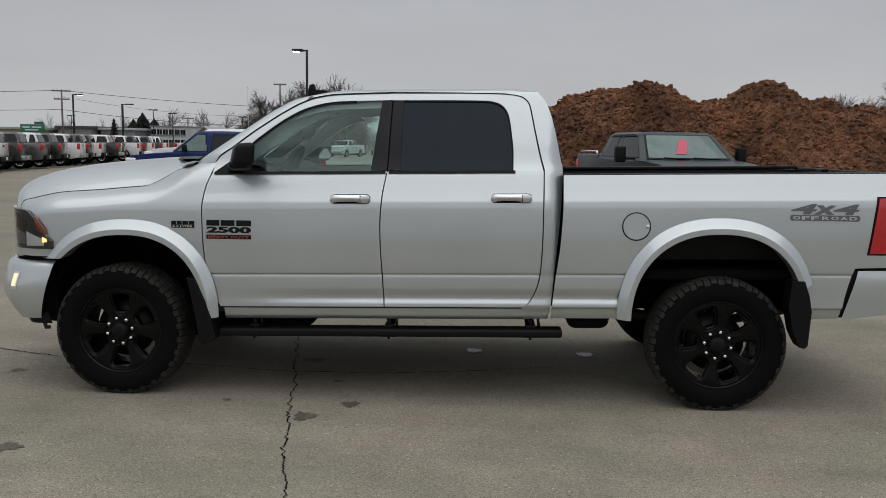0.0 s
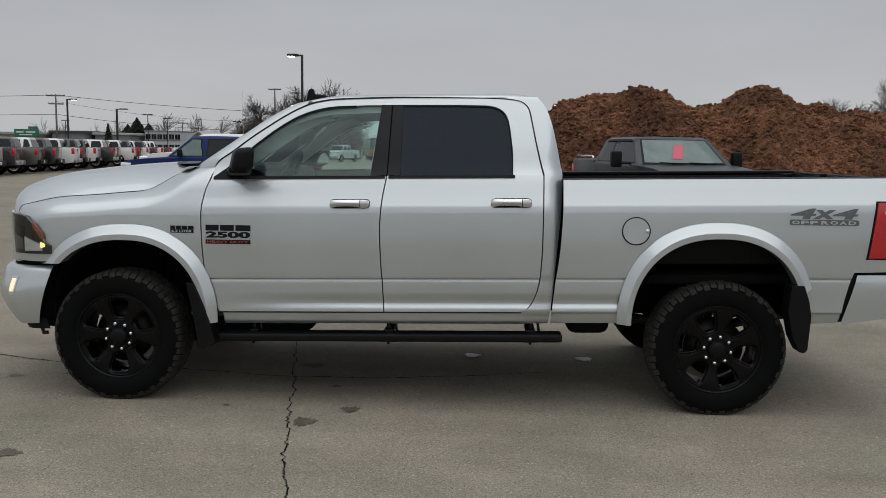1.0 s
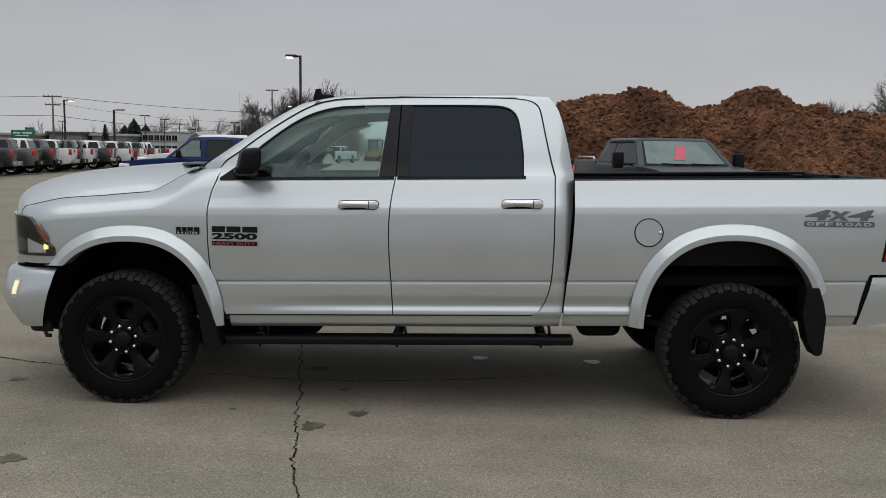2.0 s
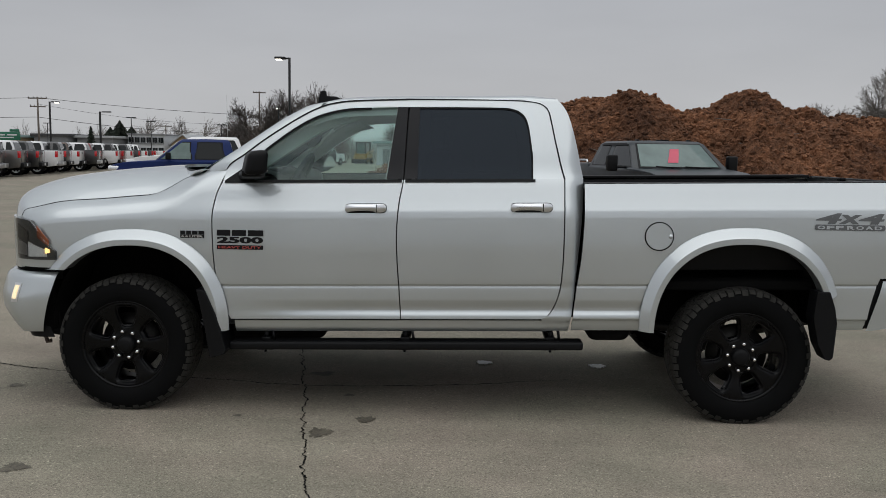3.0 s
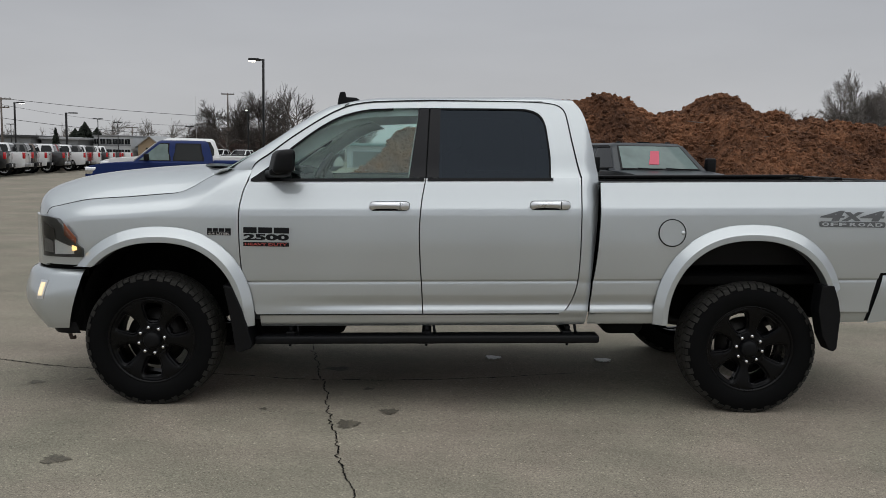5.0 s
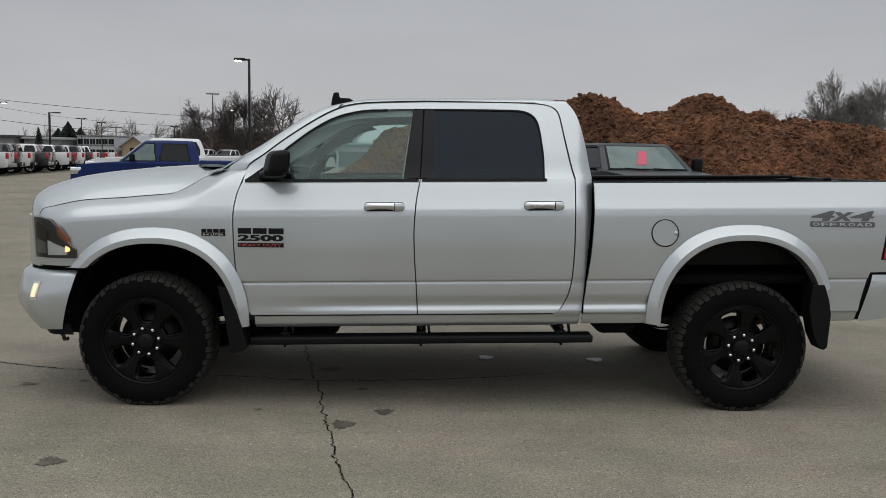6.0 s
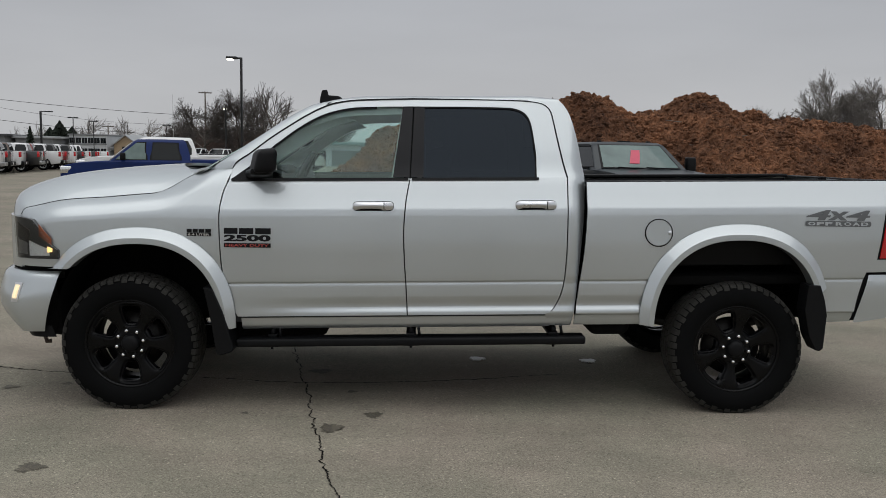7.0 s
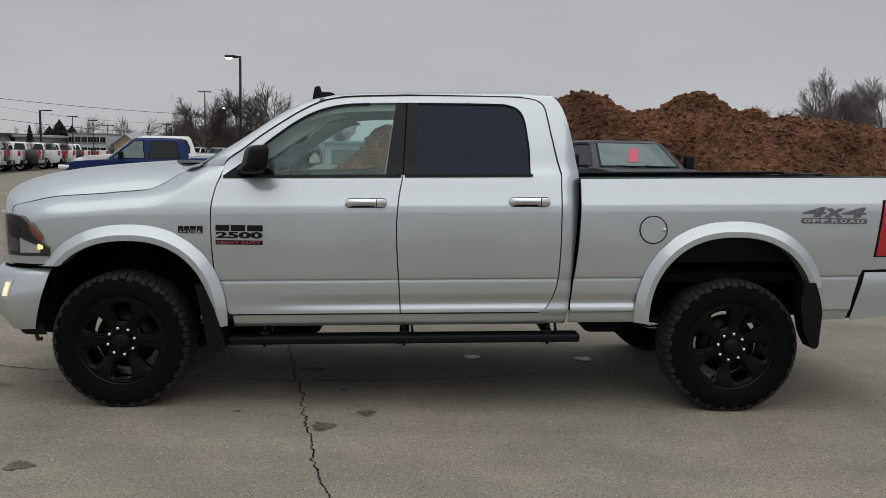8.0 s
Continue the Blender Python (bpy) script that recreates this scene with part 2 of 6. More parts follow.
DECAL_GREY = material("decal_grey", (0.115, 0.12, 0.125), 0.45, 0, 0.08, 30)
PAVING = asphalt()
SOIL = dirt()
CLOD = dirt(True)
CRACK_MAT = material("crack_dirt", (0.005, 0.0048, 0.0045), 0.95, 0, 0.4, 30, spec=0.1)
STAIN_MAT = material("oil_stain", (0.100, 0.088, 0.066), 0.75, 0, 0.35, 14, fine=0.55, fine_scale=110)
WHITE_BIT = material("white_scrap", (0.85, 0.85, 0.84), 0.7, 0, 0.1, 30)
BARK = material("bare_bark", (0.13, 0.112, 0.097), 0.9, 0, 0.3, 3, 0.01, 12)
TWIG = material("bare_twigs", (0.175, 0.158, 0.145), 0.9, 0, 0.3, 0.8)
TWIG_RED = material("thicket_twigs", (0.125, 0.085, 0.072), 0.9, 0, 0.35, 0.5)
TWIG_DARK = material("dark_bare_twigs", (0.075, 0.064, 0.058), 0.9, 0, 0.3, 0.8)
EVERGREEN = material("evergreen_needles", (0.018, 0.026, 0.016), 0.85, 0, 0.4, 1.5)
POST_BLACK = material("black_lamp_post", (0.012, 0.012, 0.013), 0.5, 0.2, 0.2, 2)
POLE_WOOD = material("grey_pole_wood", (0.13, 0.11, 0.095), 0.9, 0, 0.25, 2, 0.004, 30)
WALL_WHITE = material("pale_metal_wall", (0.47, 0.48, 0.49), 0.7, 0, 0.08, 0.5)
WALL_PALE = material("pale_panel_wall", (0.78, 0.78, 0.76), 0.7, 0, 0.08, 0.5)
WALL_GREY = material("grey_metal_wall", (0.19, 0.195, 0.20), 0.7, 0, 0.1, 0.5)
WALL_TAN = material("tan_wall", (0.32, 0.24, 0.155), 0.8, 0, 0.1, 0.5)
ROOF_TEAL = material("teal_metal_roof", (0.23, 0.31, 0.31), 0.6, 0, 0.1, 0.5)
ROOF_DARK = material("dark_roof", (0.05, 0.05, 0.052), 0.8, 0, 0.15, 0.5)
ROOF_PALE = material("pale_roof", (0.36, 0.37, 0.38), 0.6, 0, 0.1, 0.5)
LOADER_YELLOW = material("loader_yellow_paint", (0.30, 0.17, 0.02), 0.45, 0, 0.15, 3)
SIGN_GREEN = material("green_road_sign", (0.012, 0.125, 0.07), 0.5, 0, 0.1, 0.5)
SIGN_WHITE = material("sign_white", (0.6, 0.6, 0.6), 0.5, 0, 0.1, 3)
PINK = material("pink_paper", (0.60, 0.11, 0.16), 0.7, 0, 0.06, 8)


# ---- mesh helpers ----
RAKE = 0.0185          # the lifted pickup stands a little nose-down


def lines(pts):
    """A smooth monotone curve through (a, b) pairs, as a function of a."""
    xs, ys = np.array([p[0] for p in pts], float), np.array([p[1] for p in pts], float)
    h, d = np.diff(xs), np.diff(ys) / np.diff(xs)
    m = np.zeros(len(xs))
    m[0], m[-1] = d[0], d[-1]
    for i in range(1, len(xs) - 1):
        if d[i - 1] * d[i] > 0:
            w1, w2 = 2 * h[i] + h[i - 1], h[i] + 2 * h[i - 1]
            m[i] = (w1 + w2) / (w1 / d[i - 1] + w2 / d[i])

    def f(a):
        a = min(max(a, xs[0]), xs[-1])
        i = min(int(np.searchsorted(xs, a, side="right")) - 1, len(xs) - 2)
        t = (a - xs[i]) / h[i]
        return float((2 * t**3 - 3 * t**2 + 1) * ys[i] + (t**3 - 2 * t**2 + t) * h[i] * m[i] + (3 * t**2 - 2 * t**3) * ys[i + 1] + (t**3 - t**2) * h[i] * m[i + 1])

    return f


def path(pts):
    """A polyline of (x, z) pairs, as a function of 0..1 along its length."""
    p = [Vector(q) for q in pts]
    lens = [0.0]
    for a, c in zip(p, p[1:]):
        lens.append(lens[-1] + (c - a).length)
    fs = [lines([(s, q[k]) for s, q in zip(lens, p)]) for k in range(len(p[0]))]
    return lambda u: tuple(f(u * lens[-1]) for f in fs)


def smooth(bm, on=True):
    for f in bm.faces:
        f.smooth = on
    return bm


def part(name, bm, mat, parent=None, label="", raked=False):
    """Links a bmesh as one mesh object, under a thing or part if given."""
    if raked:
        for v in bm.verts:
            v.co.z += RAKE * v.co.x
    me = bpy.data.meshes.new(name)
    bm.to_mesh(me)
    bm.free()
    me.materials.append(mat)
    ob = new(name, me)
    if parent is not None:
        ob.parent = parent
    return tagged(ob, label)


def thing(name, label, category, group="", kind=""):
    return tagged(new(name), label, category, group, kind)


def sheet_bm(f, nu, nv, inward=None, flange=0.02):
    """A grid of quads f(u, v), turned outwards, with a folded edge of the given depth."""
    bm = bmesh.new()
    g = [[bm.verts.new(f(i / nu, j / nv)) for j in range(nv + 1)] for i in range(nu + 1)]
    for i in range(nu):
        for j in range(nv):
            bm.faces.new((g[i][j], g[i + 1][j], g[i + 1][j + 1], g[i][j + 1]))
    bmesh.ops.remove_doubles(bm, verts=bm.verts[:], dist=2e-5)
    smooth(bm)
    if inward is None:
        return bm
    way = Vector(inward)
    bm.normal_update()
    mid = list(bm.faces)[len(bm.faces) // 2]
    if mid.normal.dot(way) > 0:
        bmesh.ops.reverse_faces(bm, faces=bm.faces[:])
    if flange:
        edge = [e for e in bm.edges if e.is_boundary]
        res = bmesh.ops.extrude_edge_only(bm, edges=edge)
        for v in [q for q in res["geom"] if isinstance(q, bmesh.types.BMVert)]:
            v.co += way * flange
        for e in edge:
            e.smooth = False
        for q in res["geom"]:
            if isinstance(q, bmesh.types.BMFace):
                q.smooth = False
    return bm


def box_bm(x0, x1, y0, y1, z0, z1, bevel=0.0, seg=2, taper=None):
    bm = bmesh.new()
    bmesh.ops.create_cube(bm, size=1)
    for v in bm.verts:
        v.co = Vector((x0 + (v.co.x + 0.5) * (x1 - x0), y0 + (v.co.y + 0.5) * (y1 - y0), z0 + (v.co.z + 0.5) * (z1 - z0)))
        if taper:
            v.co = Vector(taper(v.co))
    if bevel:
        bmesh.ops.bevel(bm, geom=bm.edges[:], offset=bevel, segments=seg, profile=0.5, affect="EDGES")
        smooth(bm)
    return bm


def join(*bms):
    out = bms[0]
    for b in bms[1:]:
        me = bpy.data.meshes.new("tmp")
        b.to_mesh(me)
        b.free()
        out.from_mesh(me)
        bpy.data.meshes.remove(me)
    return out


def tube_bm(pts, radii, sides=8, cap=True):
    """A round bar along points."""
    bm = bmesh.new()
    pts = [Vector(p) for p in pts]
    if not isinstance(radii, (list, tuple)):
        radii = [radii] * len(pts)
    rings = []
    for i, p in enumerate(pts):
        d = (pts[min(i + 1, len(pts) - 1)] - pts[max(i - 1, 0)]).normalized()
        a = d.orthogonal().normalized()
        b = d.cross(a)
        if i and rings:
            ref = (rings[-1][0].co - pts[i - 1]).normalized()
            a = (ref - d * ref.dot(d)).normalized()
            b = d.cross(a)
        rings.append([bm.verts.new(p + (a * math.cos(t) + b * math.sin(t)) * radii[i]) for t in [2 * math.pi * k / sides for k in range(sides)]])
    for r, s in zip(rings, rings[1:]):
        for k in range(sides):
            bm.faces.new((r[k], r[(k + 1) % sides], s[(k + 1) % sides], s[k]))
    if cap:
        bm.faces.new(rings[0][::-1])
        bm.faces.new(rings[-1])
    return smooth(bm)


def lathe_bm(prof, seg=48, axis="y"):
    """Turns (r, a) pairs round the y axis; a runs along y."""
    bm = bmesh.new()
    rings = []
    for r, a in prof:
        rings.append([bm.verts.new((r * math.cos(2 * math.pi * k / seg), a, r * math.sin(2 * math.pi * k / seg))) for k in range(seg)])
    for p, q in zip(rings, rings[1:]):
        for k in range(seg):
            bm.faces.new((p[k], p[(k + 1) % seg], q[(k + 1) % seg], q[k]))
    bmesh.ops.remove_doubles(bm, verts=bm.verts[:], dist=1e-5)
    bmesh.ops.recalc_face_normals(bm, faces=bm.faces[:])
    return smooth(bm)


def slab_bm(outline, y0, y1, bevel=0.0):
    """An outline of (x, z) pairs drawn out from y0 to y1."""
    bm = bmesh.new()
    a = [bm.verts.new((x, y0, z)) for x, z in outline]
    b = [bm.verts.new((x, y1, z)) for x, z in outline]
    n = len(a)
    bm.faces.new(a)
    bm.faces.new(b[::-1])
    for i in range(n):
        bm.faces.new((a[i], b[i], b[(i + 1) % n], a[(i + 1) % n]))
    bmesh.ops.recalc_face_normals(bm, faces=bm.faces[:])
    if bevel:
        bmesh.ops.bevel(bm, geom=bm.edges[:], offset=bevel, segments=2, profile=0.5, affect="EDGES")
    return bm


def words_bm(text, width, height, shear=0.0, bold=0.0, depth=0.002):
    """Built-in lettering as a mesh, width by height, its lower left corner at the origin, in x and z."""
    cu = bpy.data.curves.new("words", "FONT")
    cu.body, cu.shear, cu.offset, cu.extrude, cu.resolution_u = text, shear, bold, 0.05, 3
    tmp = new("words", cu)
    me = bpy.data.meshes.new_from_object(tmp.evaluated_get(bpy.context.evaluated_depsgraph_get()))
    bpy.data.objects.remove(tmp)
    bm = bmesh.new()
    bm.from_mesh(me)
    lo = [min(v.co[k] for v in bm.verts) for k in range(3)]
    hi = [max(v.co[k] for v in bm.verts) for k in range(3)]
    for v in bm.verts:
        x, y, z = [(v.co[k] - lo[k]) / max(hi[k] - lo[k], 1e-6) for k in range(3)]
        v.co = Vector((x * width, -z * depth, y * height))
    return bm


# ---- ground ----
def rise(y):
    """The lot is level."""
    return 0.0


def ground_bm():
    bm = bmesh.new()
    xs = [-1500, -600, -250, -120, -60, -30, -15, -8, 0, 8, 15, 30, 60, 120, 250, 600, 1500]
    ys = [-900, -400, -150, -60, -25, -10, 0, 7, 9, 11, 13, 15, 18, 21, 25, 29, 33, 38, 44, 52, 64, 80, 100, 140, 250, 600, 1500]
    g = [[bm.verts.new((x, y, rise(y))) for y in ys] for x in xs]
    for i in range(len(xs) - 1):
        for j in range(len(ys) - 1):
            bm.faces.new((g[i][j], g[i + 1][j], g[i + 1][j + 1], g[i][j + 1]))
    return smooth(bm)


tagged(part("ground", ground_bm(), PAVING), "worn grey-brown asphalt lot with pale aggregate", "ground", kind="structure")


# ---- the silver pickup ----
lower = lines([(0.48, 0.925), (0.52, 0.957), (0.556, 0.966), (0.572, 0.972), (0.580, 0.988), (0.62, 0.988), (0.74, 0.9895), (0.768, 0.9890), (0.784, 0.986), (0.787, 0.9865), (0.793, 0.9945), (0.90, 0.999),
               (1.0, 1.001), (1.08, 0.9985), (1.15, 0.9945), (1.20, 0.9905), (1.232, 0.9855), (1.262, 0.9755), (1.30, 0.962), (1.34, 0.949), (1.40, 0.929), (1.425, 0.9185)])
CREASES = (0.606, 0.634, 0.638, 0.648, 0.690, 0.694, 0.698, 0.702, 0.572, 0.576, 0.580, 0.590, 0.600, 0.615, 0.630, 0.643, 0.66, 0.70, 0.74, 0.768, 0.778, 0.784, 0.787, 0.790, 0.793, 0.80, 1.232, 1.238, 1.243, 1.248, 1.255, 1.262, 1.272)


def levels(z0, z1, n, extra=()):
    """Heights from z0 to z1, closer at the creases; returns the count and a function of 0..1."""
    zs = sorted({round(z0 + (z1 - z0) * i / n, 5) for i in range(n + 1)} | {c for c in CREASES + extra if z0 < c < z1})
    return len(zs) - 1, lambda v: zs[round(v * (len(zs) - 1))]


N_DOOR, Z_DOOR = levels(0.580, 1.425, 44)
N_BED, Z_BED = levels(0.505, 1.396, 44, (0.829, 0.835, 0.903, 0.909, 1.258, 1.264))
N_FEN, Z_FEN = levels(0.50, 1.16, 30)
upper = lines([(1.425, 0.918), (1.45, 0.902), (1.60, 0.855), (1.76, 0.800), (1.88, 0.754), (1.93, 0.733)])
scallop = lines([(0.572, 0), (0.590, 0.03), (0.600, 0.14), (0.634, 1.0), (0.642, 1.0), (0.694, 0.06), (0.702, 0.0), (2.0, 0)])
scallop_grow = lines([(0.55, 0.0), (0.75, 0.1), (1.25, 0.8), (1.7, 1.0), (3.3, 1.0), (3.7, 0.0), (5, 0.0)])


def nose(x):
    t = min(max((-0.3 - x) / 0.64, 0), 0.999)
    return (1 - t**2.6) ** (1 / 2.4)


def side(x, z):
    """Half width of the body at x and z."""
    w = lower(z) if z <= 1.425 else upper(z)
    w -= 0.014 * scallop(z) * scallop_grow(x)
    if 2.70 < x < 2.83 and z < 2:
        w -= 0.075 * ((x - 2.70) / 0.11) ** 2 if x < 2.812 else 0
    return w * nose(x)


door_front = lines([(0.56, 0.685), (0.577, 0.668), (0.73, 0.60), (0.99, 0.567), (1.20, 0.560), (1.34, 0.578), (1.425, 0.612)])
door_split = lines([(0.56, 1.712), (0.77, 1.70), (0.91, 1.69), (1.09, 1.683), (1.26, 1.692), (1.425, 1.718)])
door_rear = lines([(0.577, 2.55), (0.582, 2.575), (0.60, 2.605), (0.66, 2.645), (0.80, 2.68), (1.02, 2.690), (1.425, 2.692)])
cab_rear = lines([(0.50, 2.735), (0.59, 2.75), (0.91, 2.778), (1.22, 2.804), (1.42, 2.812), (1.50, 2.796), (1.64, 2.767), (1.78, 2.729), (1.85, 2.699), (1.90, 2.659), (1.93, 2.62)])
bed_front = lines([(0.50, 2.752), (0.74, 2.772), (0.98, 2.800), (1.25, 2.812), (1.385, 2.812)])
GAP = 0.0037


def arch(cx, a, b, p=2.3, z0=0.49):
    """A wheel arch's outline: place at 0..pi from front to back."""
    def f(t):
        c, s = math.cos(t), math.sin(t)
        return cx - a * math.copysign(abs(c) ** (2 / p), c), z0 + b * abs(s) ** (2 / p)
    return f


def arch_top(cx, a, b, x, p=2.3, z0=0.49):
    t = abs((x - cx) / a)
    return z0 + b * (1 - t**p) ** (1 / p) if t < 1 else z0


pickup = thing("pickup_truck", "lifted silver crew-cab pickup with black wheels parked on the lot", "pickup truck")


def body_sheet(name, f, nu, nv, mat, s, parent=pickup, label="", flange=0.02, inward=None, crisp=0.0):
    """f(u, v) gives x, half width, z; s is the side: -1 driver, 1 passenger."""
    g = lambda u, v: (lambda p: (p[0], s * p[1], p[2]))(f(u, v))
    bm = sheet_bm(g, nu, nv, inward or (0, -s, 0), flange)
    if crisp:
        for e in bm.edges:
            if e.calc_face_angle(0) > crisp:
                e.smooth = False
    return part(name, bm, mat, parent, label, raked=True)


def fender_f(u, v):
    x = -0.705 + u * (door_front(0.9) - GAP + 0.705)
    ya = lines([(-0.76, 0.822), (0.10, 0.822), (0.16, 0.815), (0.22, 0.797), (0.29, 0.760), (0.36, 0.722), (0.46, 0.795), (0.56, 0.855)])
    za = lines([(0.30, 1.45), (0.36, 1.470), (0.46, 1.490), (0.56, 1.496)])
    yc = min(ya(x), side(x, 1.2) - 0.03)
    k = min(1, max(0, (x - 0.34) / 0.12))
    zc = hood_z(x, yc) * (1 - k) + za(x) * k
    zb = max(arch_top(0.06, 0.56, 0.56, x), 0.5 if x > 0 else 0.897)
    e = min(1, max(0, (x - 0.20) / 0.36))
    e = e * e * (3 - 2 * e)
    zh = hood_z(x, min(0.822, side(x, 1.2) - 0.03)) * (1 - e) + za(x) * e      # the shoulder climbs gently to the pillar
    zs = zh - 0.105
    if v <= 0.72:
        z = max(zb, Z_FEN(v / 0.72) + (zs - 1.16) * max(0, (Z_FEN(v / 0.72) - 0.80) / 0.36))
        xx = x
        if x > 0.3:                    # follow the door's curved leading edge
            k = (x - 0.3) / (door_front(0.9) - GAP - 0.3)
            xx = 0.3 + (door_front(min(max(z, 0.56), 1.425)) - GAP - 0.3) * k
        return xx, side(x, z), z
    t = (v - 0.72) / 0.28
    w0 = side(x, zs)
    xx = x
    if x > 0.3:
        k = (x - 0.3) / (door_front(0.9) - GAP - 0.3)
        xx = 0.3 + (door_front(min(zs, 1.425)) - GAP + 0.05 * t - 0.3) * k
    y = (1 - t) ** 2 * w0 + 2 * t * (1 - t) * (w0 - 0.034) + t * t * yc
    z = (1 - t) ** 2 * zs + 2 * t * (1 - t) * (zh - 0.022) + t * t * zc
    return xx, y, z


def front_door_f(u, v):
    z = Z_DOOR(v)
    x = (1 - u) * (door_front(z) + GAP) + u * (door_split(z) - GAP)
    return x, side(x, z), z


def rear_door_f(u, v):
    z = Z_DOOR(v)
    x = (1 - u) * (door_split(z) + GAP) + u * (door_rear(z) - GAP)
    return x, side(x, z), z


def cab_corner_f(u, v):
    z = 0.50 + min(v / 0.92, 1) * (1.905 - 0.50)
    xr = door_rear(z) if z < 1.425 else lines([(1.425, 2.692), (1.50, 2.672), (1.66, 2.636), (1.76, 2.616), (1.84, 2.596), (1.882, 2.549), (1.905, 2.45)])(z)
    xr += GAP
    if z < 0.60:
        xr = 2.56 + GAP + (xr - 2.56) * max(0, (z - 0.577) / 0.023) if z > 0.577 else 2.575
    x = (1 - u) * xr + u * cab_rear(z)
    t = max(0, (v - 0.92) / 0.08) * math.pi / 2
    return x - 0.02 * u * (1 - math.cos(t)), side(x, z) - 0.11 * (1 - math.cos(t)), z + (0.030 - 0.012 * u) * math.sin(t)


def rocker_f(u, v):
    z = 0.495 + v * (0.568 - 0.495)
    x = (0.69 - (z - 0.49) * 0.05) * (1 - u) + u * 2.60
    return x, side(x, z), z


def bed_f(u, v):
    x = 2.812 + u * (4.70 - 2.812)
    zb = max(arch_top(3.755, 0.55, 0.56, x), 0.505 + max(0, x - 4.3) * 0.02)
    z = max(zb, Z_BED(v))
    k = max(0, 1 - (x - 2.812) / 0.35)
    xx = x + (bed_front(z) - 2.812) * k
    if x > 4.3:                        # the tail lamp and bumper cut the rear edge
        k = (x - 4.3) / 0.4
        xx = 4.3 + k * (lines([(0.50, 4.505), (0.60, 4.515), (0.80, 4.56), (0.829, 4.57), (0.835, 4.82), (0.903, 4.82), (0.909, 4.66), (1.258, 4.70), (1.264, 4.83), (1.40, 4.83)])(z) - 4.3)
    return xx, side(max(xx, 2.9), z), z


A_DOOR = path([(0.612, 1.425), (0.630, 1.495), (0.74, 1.583), (0.853, 1.670), (0.961, 1.743), (1.065, 1.808), (1.157, 1.856), (1.25, 1.888), (1.382, 1.905), (1.735, 1.913)])
A_WIN = path([(0.775, 1.425), (0.79, 1.535), (0.857, 1.614), (0.925, 1.668), (0.993, 1.719), (1.068, 1.768), (1.13, 1.802), (1.212, 1.834), (1.313, 1.857), (1.396, 1.866), (1.735, 1.870)])
R_DOOR = path([(1.735, 1.913), (2.29, 1.906), (2.46, 1.898), (2.545, 1.882), (2.592, 1.840), (2.612, 1.76), (2.632, 1.66), (2.668, 1.50), (2.688, 1.425)])
R_WIN = path([(1.735, 1.870), (2.33, 1.861), (2.405, 1.844), (2.447, 1.812), (2.470, 1.765), (2.490, 1.65), (2.502, 1.54), (2.503, 1.425)])


def frame_between(outer, inner, off=0.0):
    def f(u, v):
        a, b = outer(u), inner(u)
        x, z = a[0] + (b[0] - a[0]) * v, a[1] + (b[1] - a[1]) * v
        return x, (upper(max(z, 1.425)) + off), z
    return f


def flat_patch(corners, off):
    """A patch of the greenhouse side between four (x, z) corners: lower front, lower rear, upper rear, upper front."""
    c = [Vector(q) for q in corners]
    def f(u, v):
        p = (c[0] * (1 - u) + c[1] * u) * (1 - v) + (c[3] * (1 - u) + c[2] * u) * v
        return p[0], upper(max(p[1], 1.425)) + off, p[1]
    return f


def window_fill(win, x0, x1, off):
    """Glass below the window's upper outline, down to the sill."""
    def f(u, v):
        x = x0 + (x1 - x0) * u
        lo, hi = 0.0, 1.0
        for _ in range(22):
            m = (lo + hi) / 2
            if win(m)[0] < x:
                lo = m
            else:
                hi = m
        zt = max(win(lo)[1], 1.436)
        z = 1.42 + (zt - 1.42) * v
        return x, upper(max(z, 1.425)) + off, z
    return f


def lamp_plan(a, w=1.003, l=0.64):
    return -0.3 - l * abs(math.cos(a)) ** (2 / 2.6), w * abs(math.sin(a)) ** (2 / 2.4)


# bonnet
hood_h = lines([(0, 1.195), (0.008, 1.25), (0.03, 1.318), (0.07, 1.358), (0.13, 1.388), (0.34, 1.443), (0.66, 1.479), (0.9, 1.494), (1.2, 1.508)])


hood_drop = lines([(0, 0.25), (0.03, 0.50), (0.11, 0.75), (0.24, 0.84), (0.6, 1.0), (0.86, 0.99), (1.0, 0.88), (1.15, 0.62), (1.3, 0.5), (3, 0.5)])


def hood_z(x, y):
    xn = -0.3 - 0.64 * max(0.0, 1 - (abs(y) / 0.96) ** 2.4) ** (1 / 2.6)
    s = max(x - xn, 0)
    return hood_h(s) - 0.157 * (abs(y) / 0.82) ** 4.6 * hood_drop(s) + 0.012 * max(0, 1 - (y / 0.45) ** 2) * min(1, s)


def hood_f(u, v):
    yh = lines([(-0.9, 0.8165), (0.10, 0.8165), (0.16, 0.8095), (0.22, 0.7915), (0.29, 0.7545), (0.36, 0.7165)])
    y = (2 * u - 1) * yh(-0.70 + v**1.5 * 1.05)
    xn = -0.3 - 0.64 * max(0.0, 1 - (abs(y) / 0.96) ** 2.4) ** (1 / 2.6)
    xr = 0.14 + 0.21 * (y / 0.715) ** 2
    x = xn + (xr - xn) * v**1.5
    return x, y, hood_z(x, y)


part("hood", sheet_bm(hood_f, 40, 36, (0, 0, -1), 0.02), SILVER, pickup, raked=True)
def hood_seam(s):
    ya = lines([(-0.71, 0.819), (0.10, 0.8192), (0.16, 0.8122), (0.22, 0.7942), (0.29, 0.7572), (0.36, 0.7192)])
    return tube_bm([(x, s * ya(x), hood_z(x, ya(x)) - 0.0010) for x in [-0.70 + 1.06 * i / 60 for i in range(61)]], 0.0016, 6)


